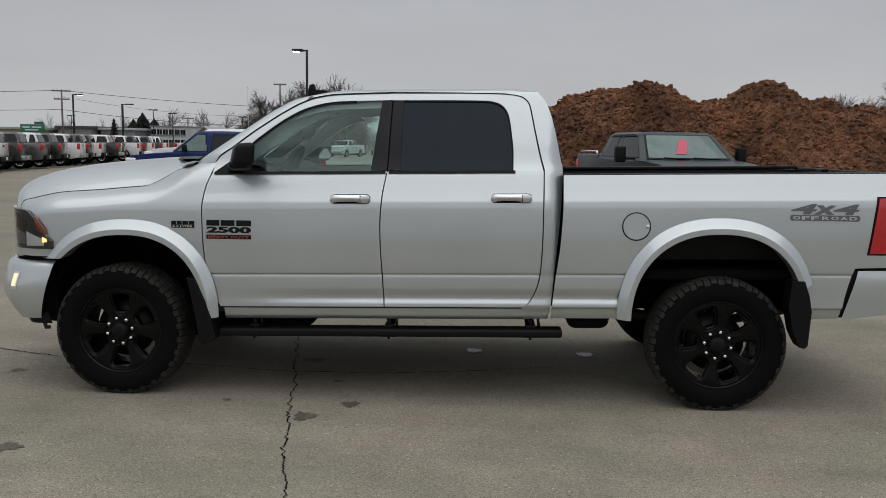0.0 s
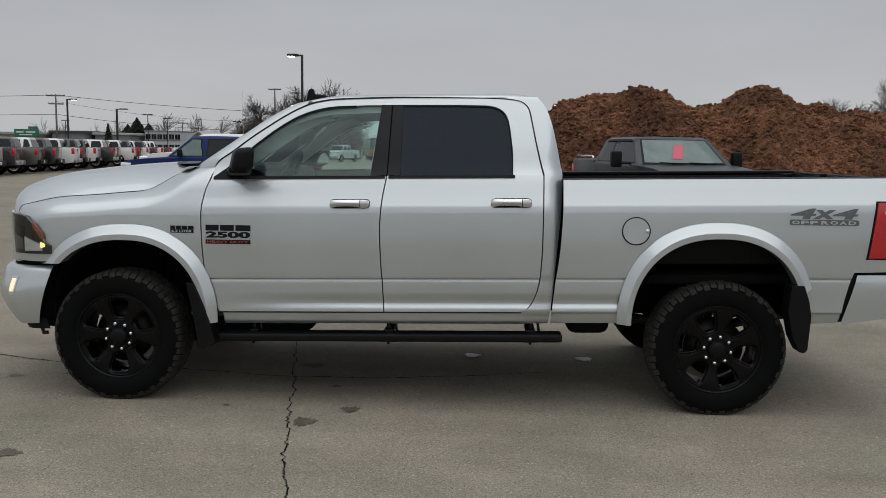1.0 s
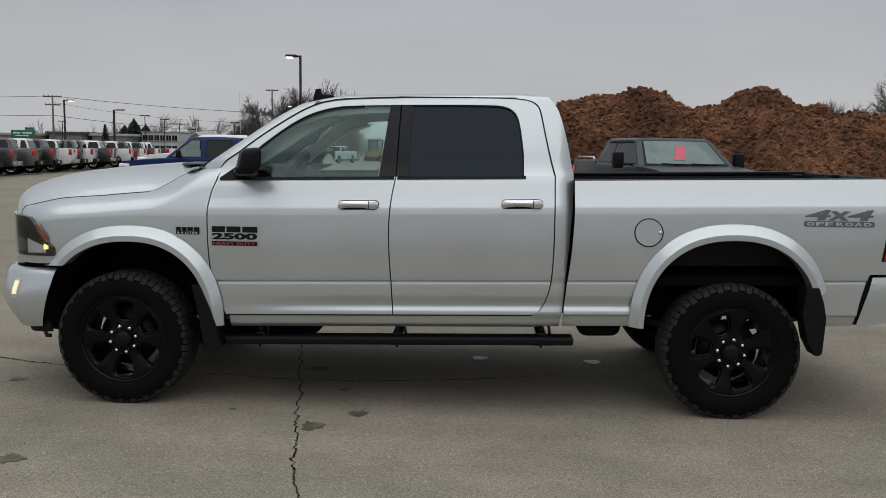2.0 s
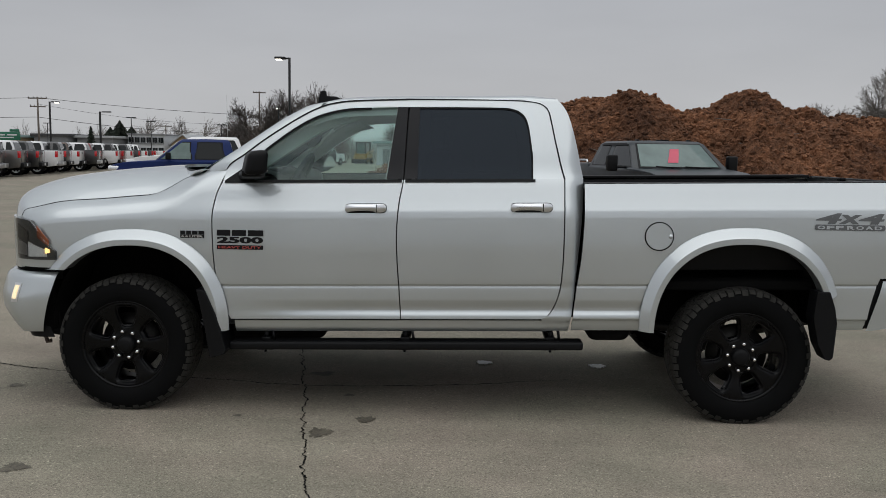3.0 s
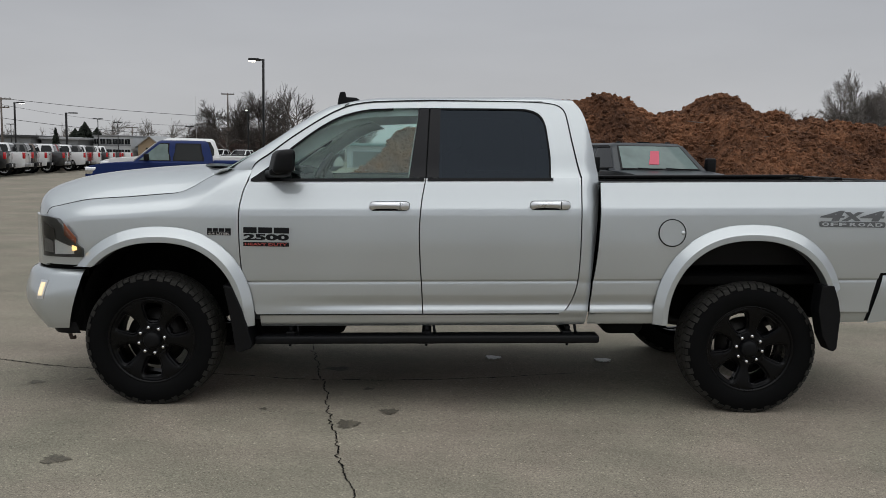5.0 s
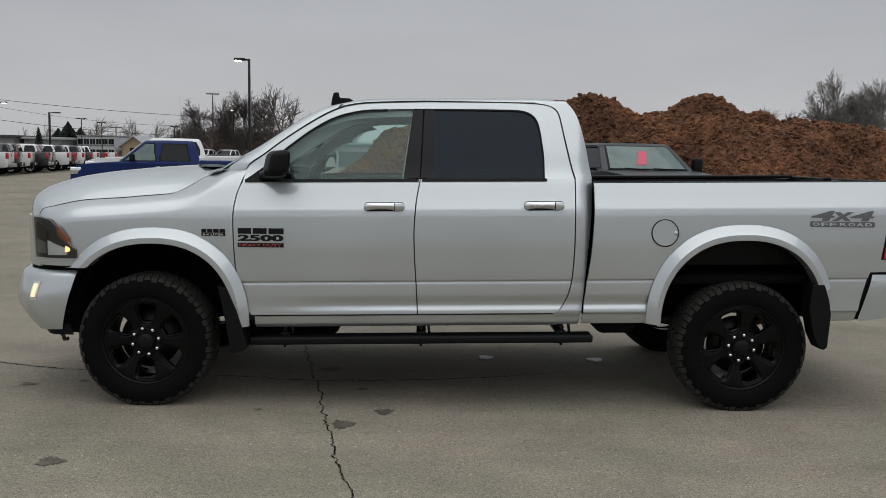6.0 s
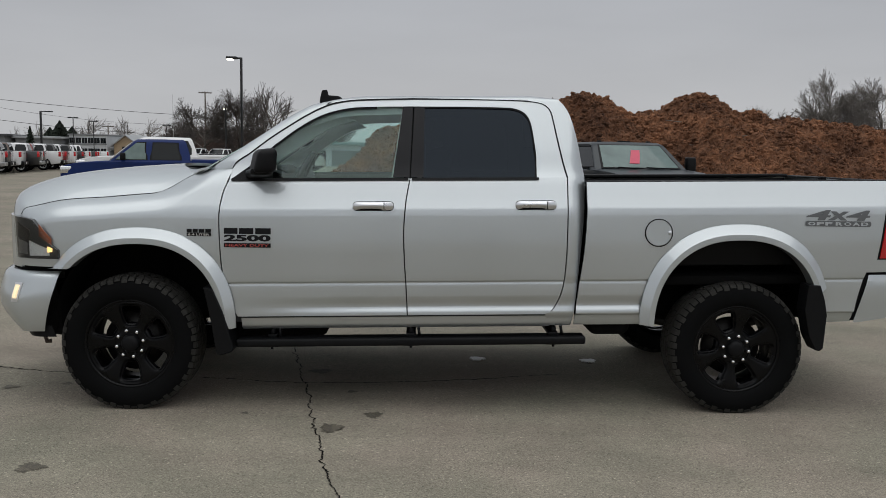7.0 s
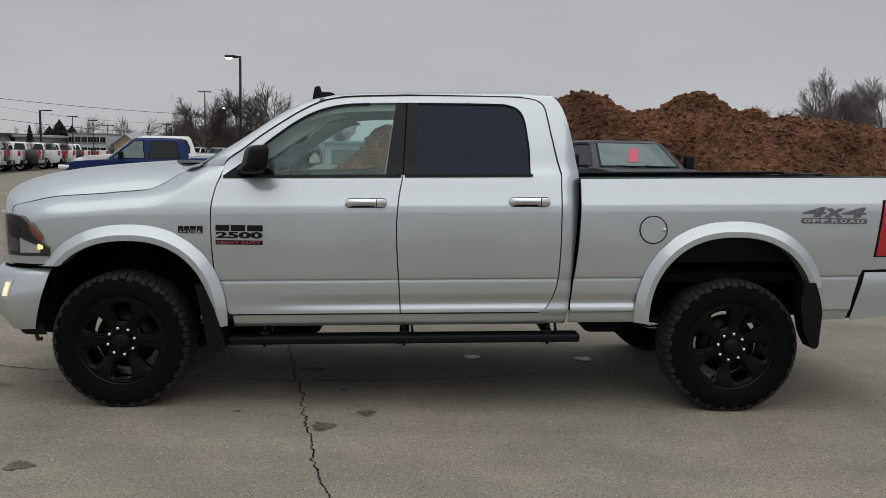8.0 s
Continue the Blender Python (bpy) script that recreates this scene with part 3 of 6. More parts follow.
for s in (-1, 1):
    part("hood_seam", hood_seam(s), BLACK_PLASTIC, pickup, raked=True)


def windshield_f(u, v):
    k = 2 * u - 1
    yb, yt = 0.80 * k, 0.64 * k
    xb, xt = 0.222 + 0.228 * k * k, 1.105 + 0.075 * k * k
    zb, zt = 1.436 + 0.050 * k * k, 1.912 - 0.010 * k * k
    bow = 0.008 * math.sin(math.pi * v)
    return xb + (xt - xb) * v - bow * 0.5, yb + (yt - yb) * v, zb + (zt - zb) * v + bow


part("windshield", sheet_bm(windshield_f, 20, 14, (0.3, 0, -1), 0), CLEAR_GLASS, pickup, "clear greenish windshield", raked=True)
part("cowl", sheet_bm(lambda u, v: (0.13 + 0.07 * (2 * u - 1) ** 2 + v * 0.17, (2 * u - 1) * 0.43, 1.452 + 0.012 * v - 0.02 * (2 * u - 1) ** 2), 16, 3, (0, 0, -1), 0.02), BLACK_PLASTIC, pickup, raked=True)
def cowl_corner_f(u, v, lift=0.0):
    """From the bonnet's rear corner up to the foot of the windshield."""
    y = 0.42 + 0.30 * u
    a = Vector((0.128 + 0.21 * (y / 0.715) ** 2, y, hood_z(0.13 + 0.21 * (y / 0.715) ** 2, y) - 0.003))
    b = Vector(windshield_f(0.5 + (0.42 + 0.39 * u) / 1.6, 0.0))
    p = a.lerp(b, v)
    return p.x, p.y, p.z + lift + 0.012 * math.sin(math.pi * min(1, v))


def cowl_well_f(a, r):
    return cowl_corner_f(0.50 + 0.36 * r * math.cos(2 * math.pi * a), 0.48 + 0.30 * r * math.sin(2 * math.pi * a), 0.004)


for s in (-1, 1):
    body_sheet("cowl_corner", cowl_corner_f, 12, 6, SILVER, s, inward=(0, 0, -1), flange=0.01)
    body_sheet("cowl_well", cowl_well_f, 24, 3, BLACK_PLASTIC, s, inward=(0, 0, -1), flange=0)
for s in (-1, 1):
    def cowl_ledge_f(u, v):
        """Closes the corner between the wing's inner edge and the cowl."""
        x = 0.33 + 0.17 * u
        ya = lines([(0.29, 0.760), (0.36, 0.722), (0.46, 0.795), (0.56, 0.855)])
        za = lines([(0.30, 1.45), (0.36, 1.470), (0.46, 1.490), (0.56, 1.496)])
        k = min(1, max(0, (x - 0.34) / 0.12))
        a = Vector((x, ya(x), hood_z(x, ya(x)) * (1 - k) + za(x) * k - 0.004))
        p = a.lerp(Vector(cowl_corner_f(0.85, u)), v)
        return p.x, p.y, p.z + 0.006 * math.sin(math.pi * v)
    body_sheet("cowl_ledge", cowl_ledge_f, 14, 8, SILVER, s, inward=(0, 0, -1), flange=0)
for y0 in (-0.62, 0.0):
    part("wiper", join(tube_bm([(0.33, y0 + 0.02, 1.446), (0.315, y0 + 0.1, 1.462), (0.27, y0 + 0.5, 1.478)], 0.008, 6),
                       tube_bm([(0.345, y0 + 0.03, 1.474), (0.275, y0 + 0.62, 1.484)], 0.007, 6), box_bm(0.33, 0.37, y0 - 0.01, y0 + 0.03, 1.438, 1.458, 0.008)), BLACK_PLASTIC, pickup, raked=True)


def roof_f(u, v):
    k = 2 * v - 1
    k = math.copysign(1 - (1 - abs(k)) ** 1.9, k)
    y = 0.739 * k
    kk = max(0, (abs(k) - 0.7) / 0.3) ** 2
    xf = 1.08 + 0.105 * k * k - 0.03 * kk
    x = xf + (2.678 - 0.10 * abs(k) ** 4 - xf) * u
    t = max(0, (abs(k) - 0.80) / 0.20)
    z = 1.966 - 0.020 * min(1, abs(k) / 0.80) ** 2 - 0.006 * t - 0.028 * (1 - math.sqrt(max(0, 1 - t * t)))
    z -= (0.048 - 0.020 * kk) * max(0, 1 - (x - xf) / 0.33) ** 2
    z -= 0.046 * max(0, (x - 2.40) / 0.30) ** 2.5
    return x, y, z


part("roof", sheet_bm(roof_f, 40, 40, (0, 0, -1), 0.015), SILVER, pickup, raked=True)
part("antenna_fin", slab_bm([(1.098, 1.905), (1.104, 1.950), (1.116, 2.000), (1.150, 2.004), (1.158, 1.966), (1.225, 1.962), (1.252, 1.948), (1.255, 1.905)], -0.378, -0.342, 0.008), BLACK_PLASTIC, pickup, "black roof antenna fin", raked=True)


def cab_back_f(u, v):
    k = 2 * u - 1
    z = 0.55 + v * (1.935 - 0.55)
    w = (lower(z) if z < 1.425 else upper(min(z, 1.93))) - 0.075
    return cab_rear(min(z, 1.93)) + (0.012 + 0.05 * max(0, (z - 1.78) / 0.15)) * (1 - k * k), w * k, z


part("cab_back", sheet_bm(cab_back_f, 16, 24, (-1, 0, 0), 0.0), SILVER, pickup, raked=True)
part("rear_window", sheet_bm(lambda u, v: (cab_rear(1.47 + 0.36 * v) + 0.018, (2 * u - 1) * (0.66 - 0.08 * v), 1.47 + 0.36 * v), 10, 6, (-1, 0, 0), 0.005), DARK_GLASS, pickup, raked=True)

fl_f_out, fl_f_in = arch(0.06, 0.60, 0.645), arch(0.06, 0.515, 0.548)
fl_r_out, fl_r_in = arch(3.752, 0.60, 0.645), arch(3.752, 0.515, 0.548)


def flare_f(outer, inner, t0, t1, xs):
    prof = [(0.0, 0.003), (0.04, 0.009), (0.59, 0.047), (0.63, 0.050), (0.975, 0.051), (1.0, 0.045), (1.0, -0.05)]
    px = lines([(i / 6, p[0] + i * 1e-6) for i, p in enumerate(prof)])
    pw = lines([(i / 6, p[1]) for i, p in enumerate(prof)])
    def f(u, v):
        t = t0 + (t1 - t0) * u
        a, b = outer(t), inner(t)
        k = px(v)
        x, z = a[0] + (b[0] - a[0]) * k, a[1] + (b[1] - a[1]) * k
        if x < 0:                      # cut level above the front bumper
            z = max(z, 0.890)
        return x, side(min(max(x, -0.40), xs), max(min(a[1], 1.19), 0.80)) + pw(v), z
    return f


def liner_f(inner):
    def f(u, v):
        p = inner(math.pi * u)
        return p[0], 0.95 - 0.42 * v, p[1] + 0.01
    return f


def reach(inside, phi, far=0.30):
    """How far one can go from the origin towards phi and stay inside."""
    step, d = far / 60, 0.0
    while d < far and inside((d + step) * math.cos(phi), (d + step) * math.sin(phi)):
        d += step
    lo, hi = d, d + step
    for _ in range(18):
        m = (lo + hi) / 2
        lo, hi = (m, hi) if inside(m * math.cos(phi), m * math.sin(phi)) else (lo, m)
    return lo


def wheel_face_bms():
    """Six broad spokes between rounded, bevelled windows; each spoke holds the halves of two windows' rims."""
    RC, R0, R1, HALF = 0.176, 0.098, 0.263, math.pi / 6
    face_y = lines([(0.09, -0.090), (0.13, -0.093), (0.17, -0.099), (0.21, -0.106), (0.24, -0.110), (0.265, -0.110)])

    def window(g):
        hr = 0.059 + g
        return lambda u, v: (abs(u / hr)) ** 4 + (abs(v) / max(0.050 + g + 0.25 * u, 0.014)) ** 4 < 1

    def sector(u, v):
        return R0 < math.hypot(RC + u, v) < R1 and abs(math.atan2(v, RC + u)) < HALF

    corners = [math.atan2(r * math.sin(HALF), r * math.cos(HALF) - RC) for r in (R0, R1)]
    phis = sorted([math.pi * i / 20 for i in range(21) if all(abs(math.pi * i / 20 - c) > 0.05 for c in corners)] + corners)
    loops = []                         # from the hole's far edge out to the middle of the spoke
    for g, dy in ((0.0, 0.055), (0.0, 0.013), (0.005, 0.011), (0.012, 0.001), (0.015, 0.0)):
        loops.append([(reach(window(g), p), dy) for p in phis])
    rim = [reach(sector, p) for p in phis]
    loops.append([((a[0] + b) / 2, -0.002) for a, b in zip(loops[-1], rim)])
    loops.append([(b, 0.0) for b in rim])
    out = []
    for k in range(6):
        bm = bmesh.new()
        for way, axis in ((1, math.pi / 2 + math.pi / 3 * k), (-1, math.pi / 2 + math.pi / 3 * (k + 1))):
            g = []
            for loop in loops:
                row = []
                for p, (d, dy) in zip(phis, loop):
                    u, v = RC + d * math.cos(p), way * d * math.sin(p)
                    row.append(bm.verts.new((u * math.cos(axis) - v * math.sin(axis), face_y(math.hypot(u, v)) + dy, u * math.sin(axis) + v * math.cos(axis))))
                g.append(row)
            for p, q in zip(g, g[1:]):
                for i in range(len(phis) - 1):
                    bm.faces.new((p[i], p[i + 1], q[i + 1], q[i]))
        bmesh.ops.remove_doubles(bm, verts=bm.verts[:], dist=2e-4)
        bmesh.ops.recalc_face_normals(bm, faces=bm.faces[:])
        smooth(bm)
        for e in bm.edges:
            if e.calc_face_angle(0) > 0.45:
                e.smooth = False
        out.append(bm)
    return out


def wheel_bms():
    """Tyre, rim and small parts about the hub, the outer face towards -y."""
    R = 0.424
    prof = [(0.270, 0.115), (0.282, 0.128), (0.31, 0.139), (0.35, 0.142), (0.385, 0.135), (0.405, 0.122), (0.412, 0.112)]
    tyre = lathe_bm([(r, -a) for r, a in prof] + [(0.412, 0.0)] + [(r, a) for r, a in prof[::-1]], 72)
    blocks = bmesh.new()
    n = 58
    for k in range(n):
        for lane in range(5):
            a0 = 2 * math.pi * (k + (0.5 if lane % 2 else 0.0) + (0.12 if lane in (0, 4) else 0)) / n
            da = 2 * math.pi / n * (0.415 if lane in (0, 4) else 0.42)
            y0, y1 = ((-0.118, -0.078), (-0.070, -0.030), (-0.022, 0.022), (0.030, 0.070), (0.078, 0.118))[lane]
            vs = []
            for r in (0.405, R):
                for y in (y0, y1):
                    for a in (a0 - da, a0 + da):
                        sk = 0.02 * (1 if lane in (1, 3) else 0) * (1 if y == y1 else -1)
                        rr = r - (0.008 if abs(y) > 0.1 and r == R else 0)
                        vs.append(blocks.verts.new((rr * math.cos(a + sk), y, rr * math.sin(a + sk))))
            for q in ((0, 1, 3, 2), (4, 6, 7, 5), (0, 4, 5, 1), (2, 3, 7, 6), (0, 2, 6, 4), (1, 5, 7, 3)):
                blocks.faces.new([vs[i] for i in q])
        a0 = 2 * math.pi * (k + 0.12) / n              # shoulder lugs running down the side wall
        long = 0.384 if k % 2 else 0.395
        da = 2 * math.pi / n * 0.40
        for sy in (-1, 1):
            vs = [blocks.verts.new((r * math.cos(a), sy * y, r * math.sin(a))) for r, y in ((R - 0.008, 0.112), (0.408, 0.129), (long, 0.139), (long, 0.130), (0.40, 0.11)) for a in (a0 - da, a0 + da)]
            for i in range(0, 8, 2):
                blocks.faces.new((vs[i], vs[i + 1], vs[i + 3], vs[i + 2]))
            blocks.faces.new([vs[i] for i in (0, 2, 4, 6, 8)])
            blocks.faces.new([vs[i] for i in (1, 9, 7, 5, 3)])
    bmesh.ops.recalc_face_normals(blocks, faces=blocks.faces[:])
    rim = lathe_bm([(0.274, -0.106), (0.280, -0.118), (0.274, -0.124), (0.265, -0.119), (0.258, -0.10), (0.252, -0.06), (0.240, 0.0), (0.236, 0.10), (0.262, 0.118)], 64)
    spokes = wheel_face_bms()
    hub = lathe_bm([(0.0, -0.088), (0.095, -0.088), (0.120, -0.081), (0.128, -0.06), (0.12, -0.03), (0.0, -0.03)], 40)
    cap = lathe_bm([(0.0, -0.135), (0.030, -0.134), (0.046, -0.128), (0.054, -0.115), (0.058, -0.085)], 32)
    nuts = []
    for k in range(8):
        a = 2 * math.pi * (k + 0.32) / 8
        nut = lathe_bm([(0.0, -0.124), (0.008, -0.122), (0.0125, -0.115), (0.0135, -0.085)], 10)
        for v in nut.verts:
            v.co.x += 0.083 * math.cos(a)
            v.co.z += 0.083 * math.sin(a)
        nuts.append(nut)
    disc = lathe_bm([(0.06, -0.01), (0.185, -0.01), (0.185, 0.02), (0.06, 0.02)], 40)
    drum = lathe_bm([(0.0, 0.03), (0.10, 0.03), (0.12, 0.08), (0.11, 0.16), (0.0, 0.16)], 24)
    return tyre, blocks, rim, spokes, hub, cap, nuts, disc, drum


def build_wheel():
    tyre, blocks, rim, spokes, hub, cap, nuts, disc, drum = wheel_bms()
    w = new("wheel")
    w.parent = pickup
    t = part("tyre", tyre, RUBBER, w, "black off-road tyre with chunky tread")
    part("tread", blocks, TREAD, w, "dusty tread blocks, lightened for the light they catch")
    part("rim", rim, WHEEL_BLACK, w, "satin black alloy rim")
    for s in spokes:
        part("spoke", s, WHEEL_BLACK, w)
    part("hub", hub, WHEEL_BLACK, w)
    part("centre_cap", cap, BLACK_PLASTIC, w)
    for q in nuts:
        part("lug_nut", q, CHROME, w, "bright lug nut")
    part("brake_disc", disc, DARK_IRON, w)
    part("axle_end", drum, DARK_VOID, w)
    return w


wheel_a = build_wheel()
HUB_Y, HUB_Z = 0.852, 0.412
wheel_a.matrix_basis = pose(0, -HUB_Y, HUB_Z, 0, 1, 0)
for q in (pose(3.785, -HUB_Y, HUB_Z, 0, -21, 0), pose(0, HUB_Y, HUB_Z, 0, 20, 180), pose(3.785, HUB_Y, HUB_Z, 0, 5, 180)):
    copy_thing(wheel_a, q)


def mirror_turn(x, y, s):
    """Both mirrors are turned towards the driver's eye."""
    a, cx, cy = radians(-21 if s < 0 else 30), 0.845 + 0.05 * (s > 0), s * 1.065
    a = -a
    dx, dy = x - cx, y - cy
    return cx + dx * math.cos(a) - dy * math.sin(a), cy + dx * math.sin(a) + dy * math.cos(a)


def mirror_shell(s):
    """Door mirror housing."""
    def tp(c):
        k = (c.z - 1.46) / 0.15
        return c.x + 0.010 * k + (0.022 if c.x < 0.83 and k > 0.5 else 0), c.y, c.z - (0.012 if c.x < 0.83 and k > 0.5 else 0)
    bm = box_bm(0.768, 0.905, 0.965, 1.165, 1.462, 1.612, 0.036, 5, tp)
    for v in bm.verts:
        v.co.y *= s
        v.co.x += 0.05 * (s > 0)
        v.co.x, v.co.y = mirror_turn(v.co.x, v.co.y, s)
    bmesh.ops.recalc_face_normals(bm, faces=bm.faces[:])
    return bm


def mirror_arm_bm(s):
    """The lower cover of the mirror, drawn in to the arm that meets the door."""
    bm = bmesh.new()
    secs = [(0.705, 0.800, 0.895, 1.428, 1.476), (0.715, 0.850, 0.950, 1.432, 1.482), (0.742, 0.890, 1.00, 1.438, 1.488), (0.765, 0.900, 1.07, 1.446, 1.492), (0.785, 0.890, 1.14, 1.456, 1.490)]
    rings = []
    for x0, x1, y, z0, z1 in secs:
        c, hx, zc, hz = (x0 + x1) / 2, (x1 - x0) / 2, (z0 + z1) / 2, (z1 - z0) / 2
        ring = []
        for i in range(16):
            a = 2 * math.pi * i / 16
            px, pz = math.copysign(abs(math.cos(a)) ** 0.5, math.cos(a)), math.copysign(abs(math.sin(a)) ** 0.5, math.sin(a))
            ring.append(bm.verts.new((c + hx * px + 0.05 * (s > 0), s * y, zc + hz * pz)))
        rings.append(ring)
    for p, q in zip(rings, rings[1:]):
        for i in range(16):
            bm.faces.new((p[i], p[(i + 1) % 16], q[(i + 1) % 16], q[i]))
    bm.faces.new(rings[-1])
    bmesh.ops.recalc_face_normals(bm, faces=bm.faces[:])
    return smooth(bm)


for s in (-1, 1):
    body_sheet("fender", fender_f, 64, round(N_FEN / 0.72), SILVER, s)
    fd = body_sheet("front_door", front_door_f, 40, N_DOOR, SILVER, s)
    rd = body_sheet("rear_door", rear_door_f, 40, N_DOOR, SILVER, s)
    body_sheet("front_window_frame", frame_between(A_DOOR, A_WIN), 60, 4, SILVER, s, fd, flange=0.03)
    body_sheet("rear_window_frame", frame_between(R_DOOR, R_WIN), 60, 6, SILVER, s, rd, flange=0.03)
    body_sheet("front_window_glass", window_fill(A_WIN, 0.776, 1.66, -0.016), 40, 10, CLEAR_GLASS, s, fd, "greenish clear side glass", flange=0)
    body_sheet("rear_window_glass", window_fill(R_WIN, 1.79, 2.502, -0.012), 40, 10, DARK_GLASS, s, rd, "dark privacy glass", flange=0)
    body_sheet("pillar_trim", flat_patch(((1.612, 1.43), (door_split(1.425) - GAP, 1.43), (1.730, 1.872), (1.668, 1.872)), -0.004), 4, 10, BLACK_TRIM, s, fd, "black pillar cover")
    body_sheet("pillar_trim", flat_patch(((door_split(1.425) + GAP, 1.43), (1.80, 1.43), (1.803, 1.872), (1.740, 1.872)), -0.004), 4, 10, BLACK_TRIM, s, rd, "black pillar cover")
    body_sheet("window_seal", lambda u, v: (0.625 + u * 1.083, 0.933 - 0.009 * v, 1.411 + 0.016 * v), 20, 2, BLACK_PLASTIC, s, fd)
    body_sheet("window_seal", lambda u, v: (1.728 + u * 0.787, 0.933 - 0.009 * v, 1.411 + 0.016 * v), 20, 2, BLACK_PLASTIC, s, rd)
    body_sheet("window_gasket", frame_between(lambda u: A_WIN(u * 0.80), lambda u: (lambda p: (p[0] + 0.010 * (1 - u), p[1] - 0.012))(A_WIN(u * 0.80)), -0.006), 50, 2, BLACK_PLASTIC, s, fd, flange=0.012)
    body_sheet("window_gasket", frame_between(lambda u: R_WIN(0.05 + u * 0.95), lambda u: (lambda p: (p[0] - 0.010 * u, p[1] - 0.010))(R_WIN(0.05 + u * 0.95)), -0.005), 50, 2, BLACK_PLASTIC, s, rd, flange=0.012)
    body_sheet("mirror_base", flat_patch(((0.622, 1.424), (0.80, 1.424), (0.835, 1.50), (0.735, 1.505)), 0.006), 4, 4, BLACK_PLASTIC, s, fd, flange=0.02)
    mir = part("door_mirror", mirror_shell(s), BLACK_PLASTIC, pickup, "black folding door mirror", raked=True)
    part("mirror_arm", mirror_arm_bm(s), BLACK_PLASTIC, mir, "lower mirror cover and arm", raked=True)
    part("mirror_glass", sheet_bm(lambda u, v: (*mirror_turn(0.912 + 0.05 * (s > 0) - 0.004 * (2 * u - 1) ** 2, s * (0.992 + 0.146 * u), s), 1.478 + 0.115 * v), 6, 6, (-1, 0, 0), 0.004), CHROME, mir, raked=True)
    body_sheet("roof_seal", frame_between(lambda u: (lambda p: (p[0], p[1] + 0.010))(A_DOOR(0.05 + 0.95 * u)), lambda u: (lambda p: (p[0], p[1] + 0.001))(A_DOOR(0.05 + 0.95 * u)), 0.004), 40, 2, BLACK_PLASTIC, s, flange=0.01)
    body_sheet("roof_seal", frame_between(lambda u: (lambda p: (p[0] + 0.009 * u, p[1] + 0.010 * (1 - u)))(R_DOOR(u)), lambda u: (lambda p: (p[0] - 0.001 * u, p[1] + 0.001 * (1 - u)))(R_DOOR(u)), 0.003), 50, 2, BLACK_PLASTIC, s, flange=0.01)
    body_sheet("pillar_backing", flat_patch(((1.68, 1.42), (1.76, 1.42), (1.78, 1.90), (1.69, 1.90)), -0.028), 2, 4, BLACK_PLASTIC, s, flange=0)
    body_sheet("cab_corner", cab_corner_f, 14, 76, SILVER, s)
    rk = body_sheet("rocker_panel", rocker_f, 30, 8, SILVER, s)
    body_sheet("bed_side", bed_f, 120, N_BED, SILVER, s)
    body_sheet("wheel_flare", flare_f(fl_f_out, fl_f_in, 0.50, math.pi - 0.02, 0.5), 64, 12, SILVER, s, flange=0, crisp=0.2)
    body_sheet("wheel_flare", flare_f(fl_r_out, fl_r_in, 0.02, math.pi - 0.33, 4.2), 60, 12, SILVER, s, flange=0, crisp=0.2)
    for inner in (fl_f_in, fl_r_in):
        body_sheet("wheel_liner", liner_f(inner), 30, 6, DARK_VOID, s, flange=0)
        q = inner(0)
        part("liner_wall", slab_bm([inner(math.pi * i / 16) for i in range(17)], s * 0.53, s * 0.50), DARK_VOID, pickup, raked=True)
    # A pillar between windshield and door
    ws = path([(0.44, 0.800, 1.468), (0.75, 0.738, 1.678), (1.02, 0.672, 1.852), (1.13, 0.655, 1.898), (1.235, 0.715, 1.902)])
    def pillar_f(u, v, ws=ws):
        a = A_DOOR(0.045 + 0.535 * u)
        b = ws(u)
        p = Vector((a[0] - 0.006, upper(a[1]), a[1] + 0.008)).lerp(Vector(b), v)
        bow = 0.018 * math.sin(math.pi * v)
        foot = max(0, 1 - u / 0.07)
        return p[0] - bow * 0.4 - 0.02 * foot, p[1] + bow * 0.8 - 0.02 * foot, p[2] + bow * 0.5 - 0.05 * foot
    body_sheet("a_pillar", pillar_f, 30, 8, SILVER, s, inward=(0.2, -s, -0.3))
    body_sheet("a_pillar_trim", lambda u, v: (lambda p: (p[0] + 0.05 + 0.10 * v, p[1] - 0.075 - 0.02 * math.sin(3.1 * v), p[2] - 0.055 - 0.06 * v))(pillar_f(0.05 + u * 0.95, 0.5)), 20, 5, GREY_TRIM, s, inward=(0.2, -s, -0.3))
    body_sheet("inner_shell", lambda u, v: (0.58 + u * 2.12, side(1.3, 0.53 + v * 0.88) - 0.06, 0.53 + v * 0.88), 6, 10, DARK_TRIM, s, flange=0)
    body_sheet("door_panel", lambda u, v: (0.70 + u * 1.9, upper(1.43) - 0.075 - 0.02 * (1 - v), 0.85 + v * 0.565), 6, 6, GREY_TRIM, s, inward=(0, s, 0), flange=0.03)
    body_sheet("inner_pillar", flat_patch(((1.60, 1.42), (1.82, 1.42), (1.80, 1.90), (1.67, 1.90)), -0.05), 4, 6, GREY_TRIM, s, flange=0.04)
    body_sheet("inner_roof_rail", frame_between(lambda u: A_DOOR(0.3 + 0.7 * u), lambda u: (lambda p: (p[0], p[1] - 0.09 * min(1, 0.1 + 2.5 * u)))(A_DOOR(0.3 + 0.7 * u)), -0.05), 20, 3, GREY_TRIM, s)

